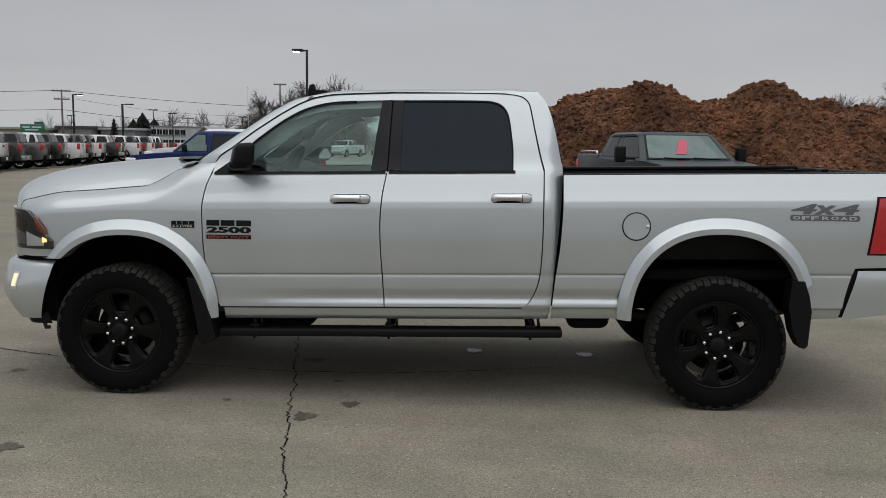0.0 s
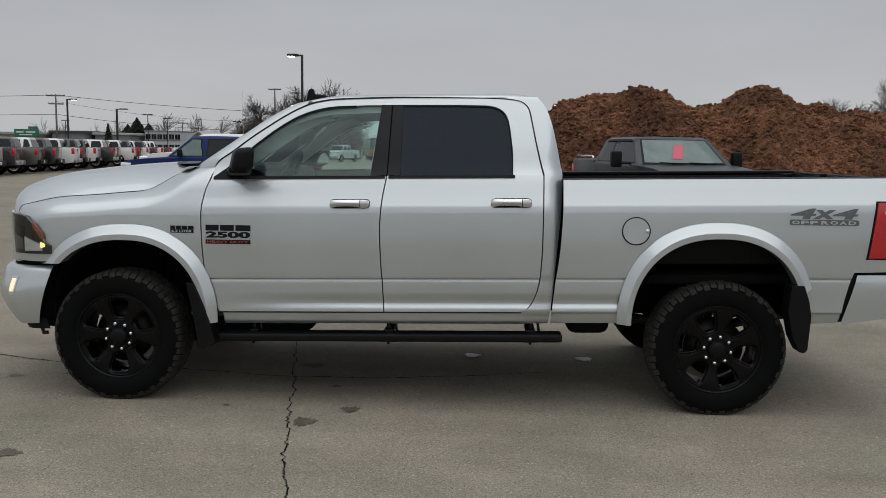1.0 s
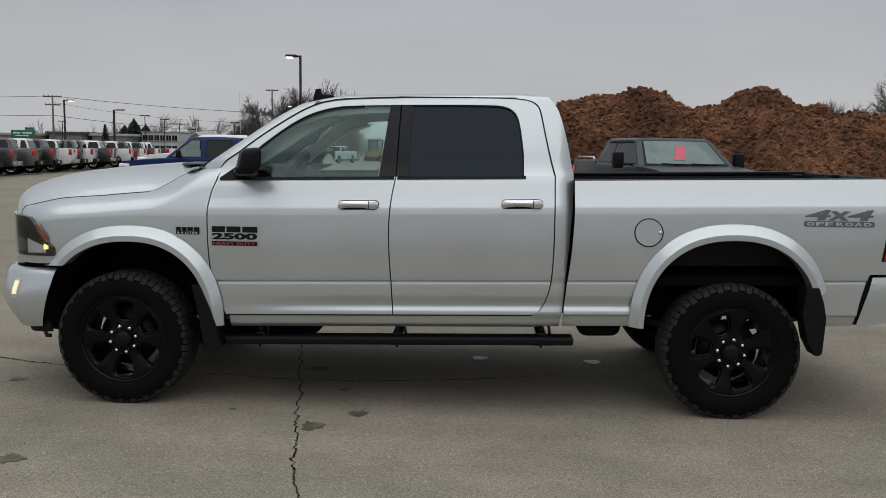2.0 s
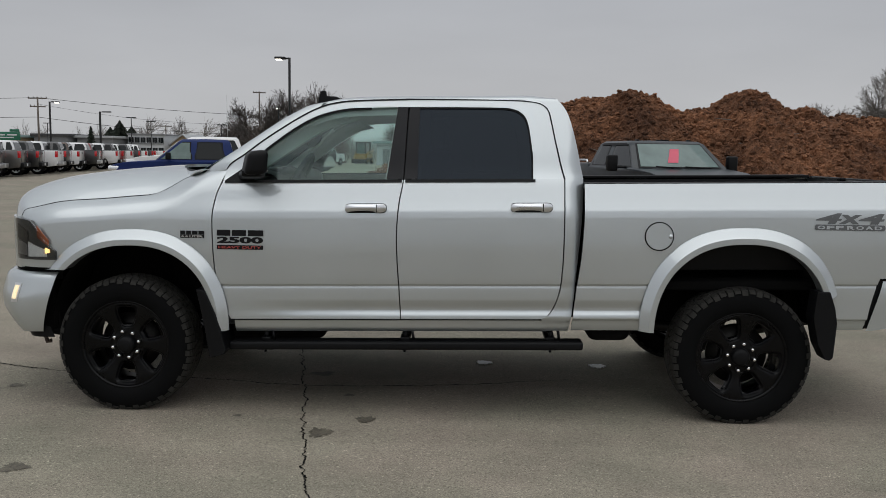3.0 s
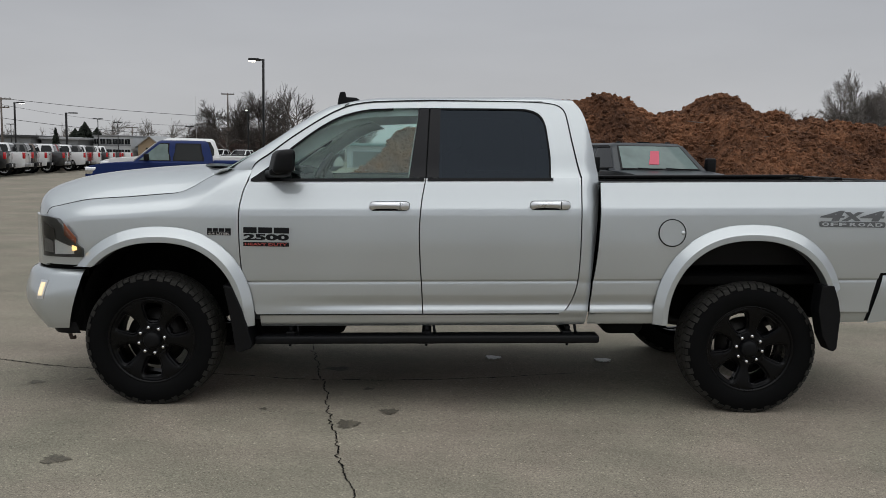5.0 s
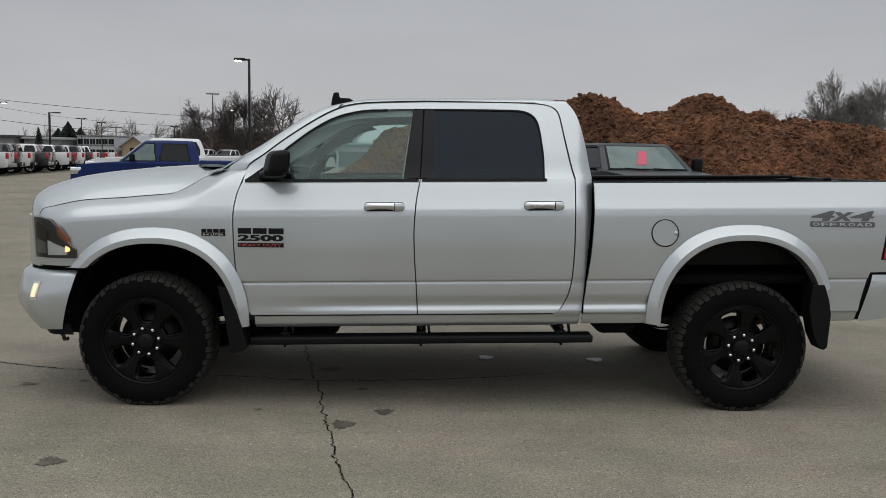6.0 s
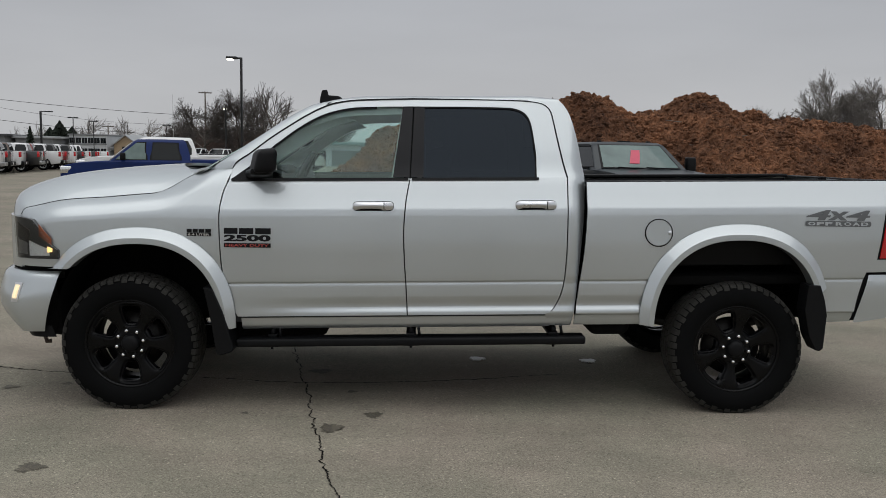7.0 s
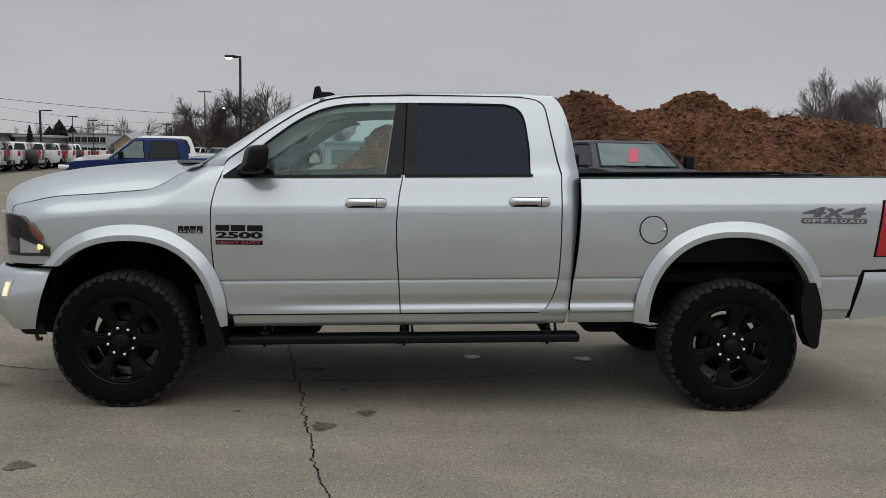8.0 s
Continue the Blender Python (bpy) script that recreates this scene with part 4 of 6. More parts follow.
    # door handles with recessed cups
    for hx, dr in ((1.372, fd), (2.370, rd)):
        zc = 1.312 - RAKE * (hx + 0.12) - 0.028 + (0.02 if hx > 2 else 0)
        wy = side(1.5, zc)
        rnd_z = lambda u, v, h: (v - 0.5) * h * (1 - abs(2 * u - 1) ** 16 * 0.55)
        cup = lambda u, v, hx=hx, zc=zc: (hx - 0.012 + 0.27 * u, side(1.5, zc + rnd_z(u, v, 0.068)) + 0.0025, zc + rnd_z(u, v, 0.068))
        body_sheet("handle_cup", cup, 24, 4, SILVER, s, dr, flange=0.012)
        body_sheet("cup_shadow_gap", lambda u, v, hx=hx, zc=zc: (hx - 0.002 + 0.251 * u, side(1.5, zc + rnd_z(u, v, 0.057)) + 0.005, zc + rnd_z(u, v, 0.057)), 24, 3, BLACK_PLASTIC, s, dr, flange=0.004)
        h = body_sheet("door_handle", lambda u, v, hx=hx, zc=zc: (hx + 0.246 * u, side(1.5, zc) + 0.012 + 0.026 * math.sin(math.pi * min(max(u, 0.02), 0.98)) ** 0.45 * math.sin(math.pi * (0.1 + 0.8 * v)) ** 0.6, zc + rnd_z(u, v, 0.050) + 0.010 * (1 - v) * max(0, 1 - ((u - 0.42) / 0.33) ** 2) ** 0.35), 28, 8, SATIN, s, dr, "silver pull handle", flange=0.03)
        body_sheet("keyhole_cap", lambda u, v, hx=hx, zc=zc: (hx + 0.192 + 0.046 * u, side(1.5, zc) + 0.0385 - 0.008 * u * u - 0.004 * (2 * v - 1) ** 2, zc - 0.021 + 0.042 * v), 4, 4, SATIN, s, dr, "lock cylinder cap", flange=0.02)
        body_sheet("cap_gap", lambda u, v, hx=hx, zc=zc: (hx + 0.188 + 0.005 * u, side(1.5, zc) + 0.0375, zc - 0.023 + 0.046 * v), 1, 2, BLACK_PLASTIC, s, dr, flange=0.01)
    # running board on brackets
    rb = part("running_board", join(box_bm(0.655, 2.825, s * 0.86 if s < 0 else 0.86, s * 1.0, 0.388, 0.438, 0.014, 3) if s > 0 else box_bm(0.655, 2.825, -1.0, -0.86, 0.388, 0.438, 0.014, 3)), BLACK_PLASTIC, pickup, "black side step bar", raked=True)
    for bx in (0.87, 1.735, 2.63):
        part("bracket", join(box_bm(bx - 0.03, bx + 0.03, min(s * 0.62, s * 0.93), max(s * 0.62, s * 0.93), 0.43, 0.455, 0.006),
                             tube_bm([(bx, s * 0.90, 0.44), (bx + 0.005, s * 0.92, 0.475), (bx - 0.01, s * 0.86, 0.505)], 0.016, 8),
                             tube_bm([(bx + 0.055, s * 0.93, 0.43), (bx + 0.045, s * 0.93, 0.50)], 0.009, 6),
                             tube_bm([(bx, s * 0.94, 0.395), (bx, s * 0.94, 0.365)], 0.009, 6), box_bm(bx - 0.05, bx + 0.05, min(s * 0.9, s * 0.96), max(s * 0.9, s * 0.96), 0.38, 0.392, 0.003)), BLACK_PLASTIC, rb, raked=True)
    # mud flaps
    part("mud_flap", slab_bm([(0.475, 0.775), (0.53, 0.762), (0.59, 0.62), (0.655, 0.40), (0.645, 0.375), (0.575, 0.352), (0.55, 0.36), (0.525, 0.53), (0.50, 0.66)], s * 1.060, s * 0.80, 0.006), BLACK_PLASTIC, pickup, "black moulded mud flap", raked=True)
    part("mud_flap", slab_bm([(4.185, 0.76), (4.262, 0.757), (4.295, 0.66), (4.312, 0.57), (4.300, 0.36), (4.280, 0.343), (4.25, 0.35), (4.205, 0.44), (4.170, 0.60)], s * 1.055, s * 0.93, 0.006), BLACK_PLASTIC, pickup, "black moulded mud flap", raked=True)

    # head lamp wrapped round the corner
    zt = lines([(-0.95, 1.192), (-0.72, 1.198), (-0.585, 1.186), (-0.51, 1.115), (-0.43, 1.018), (-0.385, 0.985)])
    def light_f(off, a0=0.95, a1=1.475):
        def f(u, v):
            left = a0 + 0.045 * (1 - v) ** 1.3
            a = left + (a1 - left) * u
            x, y = lamp_plan(a)
            z = 0.946 + (zt(x) - 0.946) * v
            nx, ny = -math.cos(a), math.sin(a)
            return x + nx * off, y + ny * off, z
        return f
    body_sheet("nose_panel", lambda u, v: (lambda p: (p[0], p[1] - 0.004, 0.885 + (1.20 - 0.885) * v))(lamp_plan(0.50 + 0.53 * u)), 20, 6, SILVER, s, inward=(0.7, -s * 0.7, 0))
    hl = body_sheet("headlight", light_f(0.006), 26, 10, LAMP_BOWL, s, label="smoked headlight with a lit bulb and amber edge", inward=(0.7, -s * 0.7, 0))
    body_sheet("lens", light_f(0.016), 26, 10, LENS_DARK, s, hl, inward=(0.7, -s * 0.7, 0), flange=0.009)
    def patch_f(a0, a1, z0, z1, z2, z3, off):
        def f(u, v):
            a = a0 + (a1 - a0) * u
            x, y = lamp_plan(a)
            lo, hi = z0 + (z1 - z0) * u, z3 + (z2 - z3) * u
            return x - math.cos(a) * off, y + math.sin(a) * off, lo + (hi - lo) * v
        return f
    body_sheet("amber_strip", patch_f(1.315, 1.425, 1.085, 1.030, 1.070, 1.155, 0.011), 8, 4, AMBER, s, hl, "amber side reflector", inward=(0.7, -s * 0.7, 0), flange=0.004)
    body_sheet("reflector_bowl", patch_f(1.20, 1.405, 0.962, 0.966, 1.006, 1.055, 0.011), 10, 6, PALE_BOWL, s, hl, "pale reflector bowl", inward=(0.7, -s * 0.7, 0), flange=0.004)
    body_sheet("bulb_shroud", patch_f(1.02, 1.20, 1.075, 1.035, 1.120, 1.165, 0.011), 8, 4, BLACK_PLASTIC, s, hl, inward=(0.7, -s * 0.7, 0), flange=0.006)
    body_sheet("projector", patch_f(1.03, 1.17, 0.975, 0.970, 1.050, 1.055, 0.010), 8, 4, STEEL, s, hl, inward=(0.7, -s * 0.7, 0), flange=0.004)
    body_sheet("turn_bulb", patch_f(1.395, 1.432, 0.985, 0.990, 1.010, 1.022, 0.0135), 6, 4, LAMP_WARM, s, hl, "lit amber bulb", inward=(0.7, -s * 0.7, 0), flange=0.004)

    # tail lamp
    tl = body_sheet("taillight", lambda u, v: (lines([(0, 4.644), (1, 4.688)])(v) + u * (4.81 - 4.644 - 0.044 * v), side(3.0, 0.918 + 0.333 * v) + 0.010 - 0.02 * u * u, 0.918 + 0.333 * v), 8, 16, RED_LENS, s, label="red tail lamp with black surround", flange=0.05)
    body_sheet("surround", lambda u, v: (lines([(0, 4.632), (1, 4.678)])(v) + u * 0.18, side(3.0, 0.909 + 0.35 * v) + 0.002, 0.909 + 0.351 * v), 6, 16, BLACK_PLASTIC, s, tl, flange=0.05)
    body_sheet("lit_strip", lambda u, v: (4.725 + 0.06 * u, side(3.0, 1.19) + 0.0125, 1.185 + 0.012 * v), 4, 2, glow("lit_tail", (1.0, 0.12, 0.08), 1.0), s, tl, flange=0.003)

# grille, bumpers and nose
part("grille", sheet_bm(lambda u, v: (lambda p: (p[0] + 0.02, p[1], 0.90 + 0.275 * v))((lambda a: (lamp_plan(abs(a))[0], math.copysign(lamp_plan(abs(a))[1], a)))((2 * u - 1) * 0.86 + 1e-4)), 40, 8, (1, 0, 0), 0.03), BLACK_PLASTIC, pickup, raked=True)


def bumper_f(u, v):
    a = (2 * u - 1) * 1.562
    bulge = lines([(0, 0.012), (0.10, 0.030), (0.30, 0.048), (0.55, 0.058), (0.80, 0.036), (0.94, 0.012), (1, -0.03)])(v)
    sa = math.copysign(abs(math.sin(a)) ** (2 / 2.5), a)
    ca = abs(math.cos(a)) ** (2 / 2.5)
    tuck = 0.13 * max(0, 1 - v / 0.42) ** 1.5
    x = -0.425 - (0.541 + bulge - tuck * 0.8) * ca - 0.11 * (1 - v) * abs(math.sin(a)) ** 10
    y = (0.962 + bulge * 0.6 - tuck * 0.10) * sa
    z = 0.492 - 0.006 * ca * (1 - v) + 0.372 * v
    return x, y, z


fb = part("front_bumper", sheet_bm(bumper_f, 80, 30, (0.6, 0, 0), 0.04), SILVER, pickup, "silver painted front bumper", raked=True)
part("lower_valance", sheet_bm(lambda u, v: (lambda p: (p[0] + 0.03 + 0.03 * (1 - v), p[1] * 0.985, 0.455 + 0.07 * v))(bumper_f(u, 0.03)), 50, 3, (0.6, 0, 0), 0.05), BLACK_PLASTIC, fb, raked=True)
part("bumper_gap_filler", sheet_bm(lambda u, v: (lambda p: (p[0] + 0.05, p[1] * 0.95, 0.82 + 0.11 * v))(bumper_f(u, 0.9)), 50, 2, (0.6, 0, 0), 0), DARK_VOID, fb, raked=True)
for s in (-1, 1):
    def fog_f(off, u0, u1, v0, v1):
        def f(u, v):
            p = bumper_f(0.5 + s * (u0 + (u1 - u0) * u), v0 + (v1 - v0) * v)
            return p[0] - off * 0.8, p[1] + s * off * 0.6, p[2]
        return f
    fog = part("fog_lamp", sheet_bm(fog_f(0.004, 0.378, 0.414, 0.50, 0.82), 6, 6, (0.7, -s * 0.7, 0), 0.01), SATIN, fb, "lit fog lamp", raked=True)
    part("bulb", sheet_bm(fog_f(0.010, 0.388, 0.406, 0.56, 0.78), 5, 5, (0.7, -s * 0.7, 0), 0.006), LAMP_FOG, fog, "lit bulb", raked=True)
    part("parking_sensor", tube_bm([(-0.640, s * 0.968, 0.632), (-0.63, s * 0.90, 0.632)], 0.012, 12), GREY_TRIM, fb, raked=True)
    part("tow_hook", tube_bm([(-0.56, s * 0.80, 0.50), (-0.585, s * 0.80, 0.43), (-0.575, s * 0.80, 0.395), (-0.55, s * 0.80, 0.40)], 0.014, 8), RUSTY, fb, raked=True)


def rear_bumper_f(u, v):
    k = 2 * u - 1
    z = 0.500 + 0.300 * v
    w = 0.976 + 0.014 * v - 0.020 * v**6
    # runs along one side, round the tail, and back along the other side
    if abs(k) < 0.55:
        return 5.0 - 0.04 * abs(k / 0.55) ** 3, w * k / 0.55 * 0.93, z + 0.01 + 0.06 * (1 - v)
    t = (abs(k) - 0.55) / 0.45
    lead = 4.545 + 0.085 * v
    x = 4.96 + (lead - 4.96) * t
    return x, math.copysign(w * (0.93 + 0.07 * min(1, t * 3.5) ** 0.5), k), z + 0.01 + 0.06 * (1 - v) * (1 - t)


rbp = part("rear_bumper", sheet_bm(rear_bumper_f, 80, 8, (-1, 0, 0), 0.03), SILVER, pickup, "silver painted rear bumper with black top pad", raked=True)
part("bumper_pad", box_bm(4.66, 4.98, -0.95, 0.95, 0.80, 0.825, 0.008), BLACK_PLASTIC, rbp, raked=True)
for s in (-1, 1):
    part("bumper_seal", join(box_bm(4.525, 4.59, min(s * 0.90, s * 0.962), max(s * 0.90, s * 0.962), 0.520, 0.828, 0.005, taper=lambda c: (c.x - 0.02 + (c.z - 0.54) * 0.23, c.y, c.z)),
                             box_bm(4.59, 4.9, min(s * 0.93, s * 0.962), max(s * 0.93, s * 0.962), 0.804, 0.832, 0.004)), BLACK_PLASTIC, rbp, raked=True)
tg = part("tailgate", sheet_bm(lambda u, v: (4.83 - 0.012 * math.sin(3.1 * v), (2 * u - 1) * 0.80, 0.82 + 0.565 * v), 20, 14, (-1, 0, 0), 0.05), SILVER, pickup, raked=True)
part("latch_handle", box_bm(4.825, 4.85, -0.14, 0.14, 1.20, 1.28, 0.01), BLACK_PLASTIC, tg, raked=True)

# bed: floor, inner walls, black rail caps
part("bed_floor", box_bm(2.83, 4.80, -0.80, 0.80, 0.86, 0.90, 0.005), BLACK_PLASTIC, pickup, raked=True)
part("bed_front_wall", box_bm(2.825, 2.86, -0.93, 0.93, 0.55, 1.372, 0.01), BLACK_PLASTIC, pickup, raked=True)
for s in (-1, 1):
    part("bed_inner_wall", box_bm(2.83, 4.80, min(s * 0.80, s * 0.84), max(s * 0.80, s * 0.84), 0.86, 1.372, 0.005), BLACK_PLASTIC, pickup, raked=True)
    part("bed_rail_cap", box_bm(2.815, 4.80, min(s * 0.79, s * 0.924), max(s * 0.79, s * 0.924), 1.378, 1.401, 0.006, 3), BLACK_PLASTIC, pickup, "black bed rail cap", raked=True)
part("tailgate_liner", box_bm(4.785, 4.80, -0.80, 0.80, 0.88, 1.375, 0.003), BLACK_PLASTIC, tg, raked=True)
part("tailgate_cap", box_bm(4.80, 4.85, -0.80, 0.80, 1.380, 1.392, 0.005), BLACK_PLASTIC, tg, raked=True)
part("tonneau_bar", box_bm(4.70, 4.74, -0.03, 0.03, 1.378, 1.40, 0.004), BLACK_PLASTIC, pickup, raked=True)

# fuel flap
def flat_top(bm):
    for f in bm.faces:
        f.smooth = abs(f.normal.y) < 0.98
    return bm


FX, FZ = 3.255, 1.145 - RAKE * 3.255
fy = side(3.0, FZ)
flap = part("fuel_flap", flat_top(lathe_bm([(0.0, -0.0035), (0.079, -0.0035), (0.0815, -0.001), (0.0815, 0.01)], 48)), SILVER, pickup, "round fuel flap with a dark seam")
flap.matrix_basis = pose(FX, -fy - 0.001, FZ + RAKE * FX, -3.2, 0, 0)
part("seam", lathe_bm([(0.0812, -0.0045), (0.0865, -0.0045), (0.087, 0.012)], 48), BLACK_PLASTIC, flap)
part("finger_catch", lathe_bm([(0.0, -0.010), (0.010, -0.009), (0.014, -0.003)], 16), SILVER, flap).matrix_basis = pose(0.068, 0, 0.0)

# underbody
for s in (-1, 1):
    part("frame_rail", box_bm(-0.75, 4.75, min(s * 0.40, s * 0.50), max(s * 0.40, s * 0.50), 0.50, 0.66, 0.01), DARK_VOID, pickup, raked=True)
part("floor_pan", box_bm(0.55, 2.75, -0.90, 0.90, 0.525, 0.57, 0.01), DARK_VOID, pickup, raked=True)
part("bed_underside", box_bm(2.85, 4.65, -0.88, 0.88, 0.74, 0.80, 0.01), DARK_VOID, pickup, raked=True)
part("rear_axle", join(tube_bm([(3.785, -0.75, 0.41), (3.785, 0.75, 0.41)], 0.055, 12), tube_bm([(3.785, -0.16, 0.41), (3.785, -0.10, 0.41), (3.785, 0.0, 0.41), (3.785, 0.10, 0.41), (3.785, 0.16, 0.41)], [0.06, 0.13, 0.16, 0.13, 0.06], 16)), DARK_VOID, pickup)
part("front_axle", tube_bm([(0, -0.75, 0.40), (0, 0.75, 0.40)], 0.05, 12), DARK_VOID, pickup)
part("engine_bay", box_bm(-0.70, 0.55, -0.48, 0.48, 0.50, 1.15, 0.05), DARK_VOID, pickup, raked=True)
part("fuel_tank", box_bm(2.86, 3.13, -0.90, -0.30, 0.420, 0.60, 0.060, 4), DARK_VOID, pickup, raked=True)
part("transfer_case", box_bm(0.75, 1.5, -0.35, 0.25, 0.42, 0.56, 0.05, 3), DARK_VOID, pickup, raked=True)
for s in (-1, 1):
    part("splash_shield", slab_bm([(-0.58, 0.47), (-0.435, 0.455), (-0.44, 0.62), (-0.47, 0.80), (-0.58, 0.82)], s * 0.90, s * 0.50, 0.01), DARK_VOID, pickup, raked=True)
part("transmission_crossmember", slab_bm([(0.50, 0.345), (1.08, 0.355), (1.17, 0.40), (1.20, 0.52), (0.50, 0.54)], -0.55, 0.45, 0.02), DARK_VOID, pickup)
part("exhaust_pipe", tube_bm([(0.6, 0.30, 0.47), (1.6, 0.32, 0.46), (2.9, 0.45, 0.48), (3.4, 0.55, 0.66), (4.3, 0.62, 0.62), (4.8, 0.75, 0.58)], 0.045, 10), RUSTY, pickup, raked=True)
part("cable_loom", join(tube_bm([(0.80, -0.80, 0.505), (1.0, -0.80, 0.485), (1.12, -0.80, 0.482), (1.3, -0.80, 0.500), (1.55, -0.80, 0.505)], 0.022, 8), box_bm(0.66, 1.10, -0.82, -0.76, 0.455, 0.52, 0.02), box_bm(1.5, 1.62, -0.82, -0.76, 0.475, 0.515, 0.006)), DARK_VOID, pickup, raked=True)
for s in (-1, 1):
    part("leaf_spring", tube_bm([(3.15, s * 0.55, 0.55), (3.785, s * 0.55, 0.46), (4.45, s * 0.55, 0.60)], 0.035, 6), DARK_IRON, pickup)
    part("shock_absorber", tube_bm([(0.10, s * 0.55, 0.40), (0.14, s * 0.50, 0.95)], 0.035, 10), DARK_VOID, pickup)

# cabin
part("dashboard", sheet_bm(lambda u, v: (0.48 + lines([(0, 0.02), (0.4, 0.30), (0.6, 0.42), (0.75, 0.46), (1, 0.44)])(v), (2 * u - 1) * 0.80, lines([(0, 1.47), (0.4, 1.475), (0.6, 1.45), (0.75, 1.36), (1, 1.0)])(v) + 0.03 * math.exp(-((2 * u - 1 + 0.5) / 0.2) ** 2) * math.sin(math.pi * min(1, v * 1.4))), 24, 16, (0.5, 0, -1), 0), DARK_TRIM, pickup, raked=True)
part("instrument_hood", box_bm(0.72, 0.92, -0.58, -0.20, 1.44, 1.505, 0.03, 3), DARK_TRIM, pickup, raked=True)
ring = bmesh.new()
M, N = 36, 8
vs = [[ring.verts.new(((0.185 + 0.016 * math.cos(2 * math.pi * j / N)) * math.cos(2 * math.pi * i / M), (0.185 + 0.016 * math.cos(2 * math.pi * j / N)) * math.sin(2 * math.pi * i / M), 0.016 * math.sin(2 * math.pi * j / N))) for j in range(N)] for i in range(M)]
for i in range(M):
    for j in range(N):
        ring.faces.new((vs[i][j], vs[(i + 1) % M][j], vs[(i + 1) % M][(j + 1) % N], vs[i][(j + 1) % N]))
smooth(ring)
sw = part("steering_wheel", join(ring, tube_bm([(-0.18, 0, 0), (0.18, 0, 0)], 0.016, 8), tube_bm([(0, 0, 0.0), (0, -0.18, 0)], 0.016, 8), box_bm(-0.06, 0.06, -0.06, 0.06, -0.02, 0.03, 0.02)), DARK_TRIM, pickup, "dark steering wheel")
sw.matrix_basis = Matrix.Translation((0.975, -0.40, 1.415 + RAKE)) @ Euler((0, radians(-62), 0)).to_matrix().to_4x4() @ Euler((0, 0, radians(90))).to_matrix().to_4x4()
part("steering_column", tube_bm([(0.965, -0.40, 1.38), (0.72, -0.40, 1.24)], 0.04, 10), DARK_TRIM, pickup, raked=True)
part("headliner", sheet_bm(lambda u, v: (1.14 + 1.48 * u, (2 * v - 1) * 0.66, 1.918 - 0.02 * (2 * v - 1) ** 2 - 0.03 * max(0, 1 - u * 6)), 10, 10, (0, 0, 1), 0), GREY_TRIM, pickup, raked=True)
part("rear_view_mirror", box_bm(0.86, 0.885, -0.11, 0.11, 1.78, 1.845, 0.015, 3), DARK_TRIM, pickup, raked=True)
for s in (-1, 1):
    part("sun_visor", box_bm(1.06, 1.24, min(s * 0.12, s * 0.58), max(s * 0.12, s * 0.58), 1.848, 1.866, 0.008, taper=lambda c: (c.x, c.y, c.z + (c.x - 1.15) * 0.25)), GREY_TRIM, pickup, raked=True)
    part("grab_handle", tube_bm([(0.83, s * 0.70, 1.60), (0.90, s * 0.665, 1.64), (1.0, s * 0.64, 1.72), (1.04, s * 0.66, 1.77)], 0.014, 8), GREY_TRIM, pickup, raked=True)
    part("pillar_grip", tube_bm([(0.835, s * 0.655, 1.645), (0.865, s * 0.650, 1.670), (0.905, s * 0.645, 1.705), (0.945, s * 0.640, 1.738)], [0.018, 0.042, 0.044, 0.018], 12), DARK_TRIM, pickup, "dark moulded pillar grip", raked=True)
    part("front_seat", join(box_bm(1.25, 1.80, min(s * 0.16, s * 0.66), max(s * 0.16, s * 0.66), 0.92, 1.10, 0.05, 3),
                            box_bm(1.74, 1.90, min(s * 0.16, s * 0.66), max(s * 0.16, s * 0.66), 1.05, 1.60, 0.05, 3, taper=lambda c: (c.x + (c.z - 1.05) * 0.18, c.y, c.z)),
                            box_bm(1.86, 1.95, min(s * 0.29, s * 0.53), max(s * 0.29, s * 0.53), 1.62, 1.80, 0.035, 3)), CLOTH, pickup, raked=True)
part("rear_bench", join(box_bm(2.15, 2.65, -0.72, 0.72, 0.95, 1.10, 0.05, 3), box_bm(2.58, 2.72, -0.72, 0.72, 1.05, 1.62, 0.05, 3)), CLOTH, pickup, raked=True)
part("cabin_floor", box_bm(0.6, 2.72, -0.85, 0.85, 0.60, 0.64), DARK_TRIM, pickup, raked=True)


# emblems and lettering on the driver's side and the passenger's side
def on_side(bm, x, z, off=0.003):
    """Lays a flat x-z mesh on the driver's side of the body."""
    for v in bm.verts:
        px, pz = x + v.co.x, z + v.co.z
        v.co = Vector((px, -(side(3.0 if px > 2.8 else 0.7, pz - RAKE * px) + off - v.co.y), pz))
    return bm


def bar_bm(x0, x1, z0, z1, slant=0.0, depth=0.003):
    return slab_bm([(x0, z0), (x1, z0), (x1 + slant, z1), (x0 + slant, z1)], -depth, 0.0)


em = part("name_emblem", on_side(join(bar_bm(0.0, 0.082, 0.087, 0.123), bar_bm(0.092, 0.178, 0.087, 0.123), bar_bm(0.190, 0.283, 0.087, 0.123)), 0.592, 1.018), BADGE_BLACK, pickup, "black block-shaped maker emblem")
part("emblem_digits", on_side(words_bm("2500", 0.283, 0.040, bold=0.05), 0.592, 1.060), BADGE_BLACK, pickup, "black number lettering")
pl = part("emblem_plate", on_side(bar_bm(0, 0.283, 0, 0.026), 0.592, 1.023), BADGE_BLACK, pickup, "black plate with red lettering")
part("emblem_words", on_side(words_bm("HEAVY DUTY", 0.262, 0.016, bold=0.02), 0.602, 1.028, 0.0065), BADGE_RED, pl)
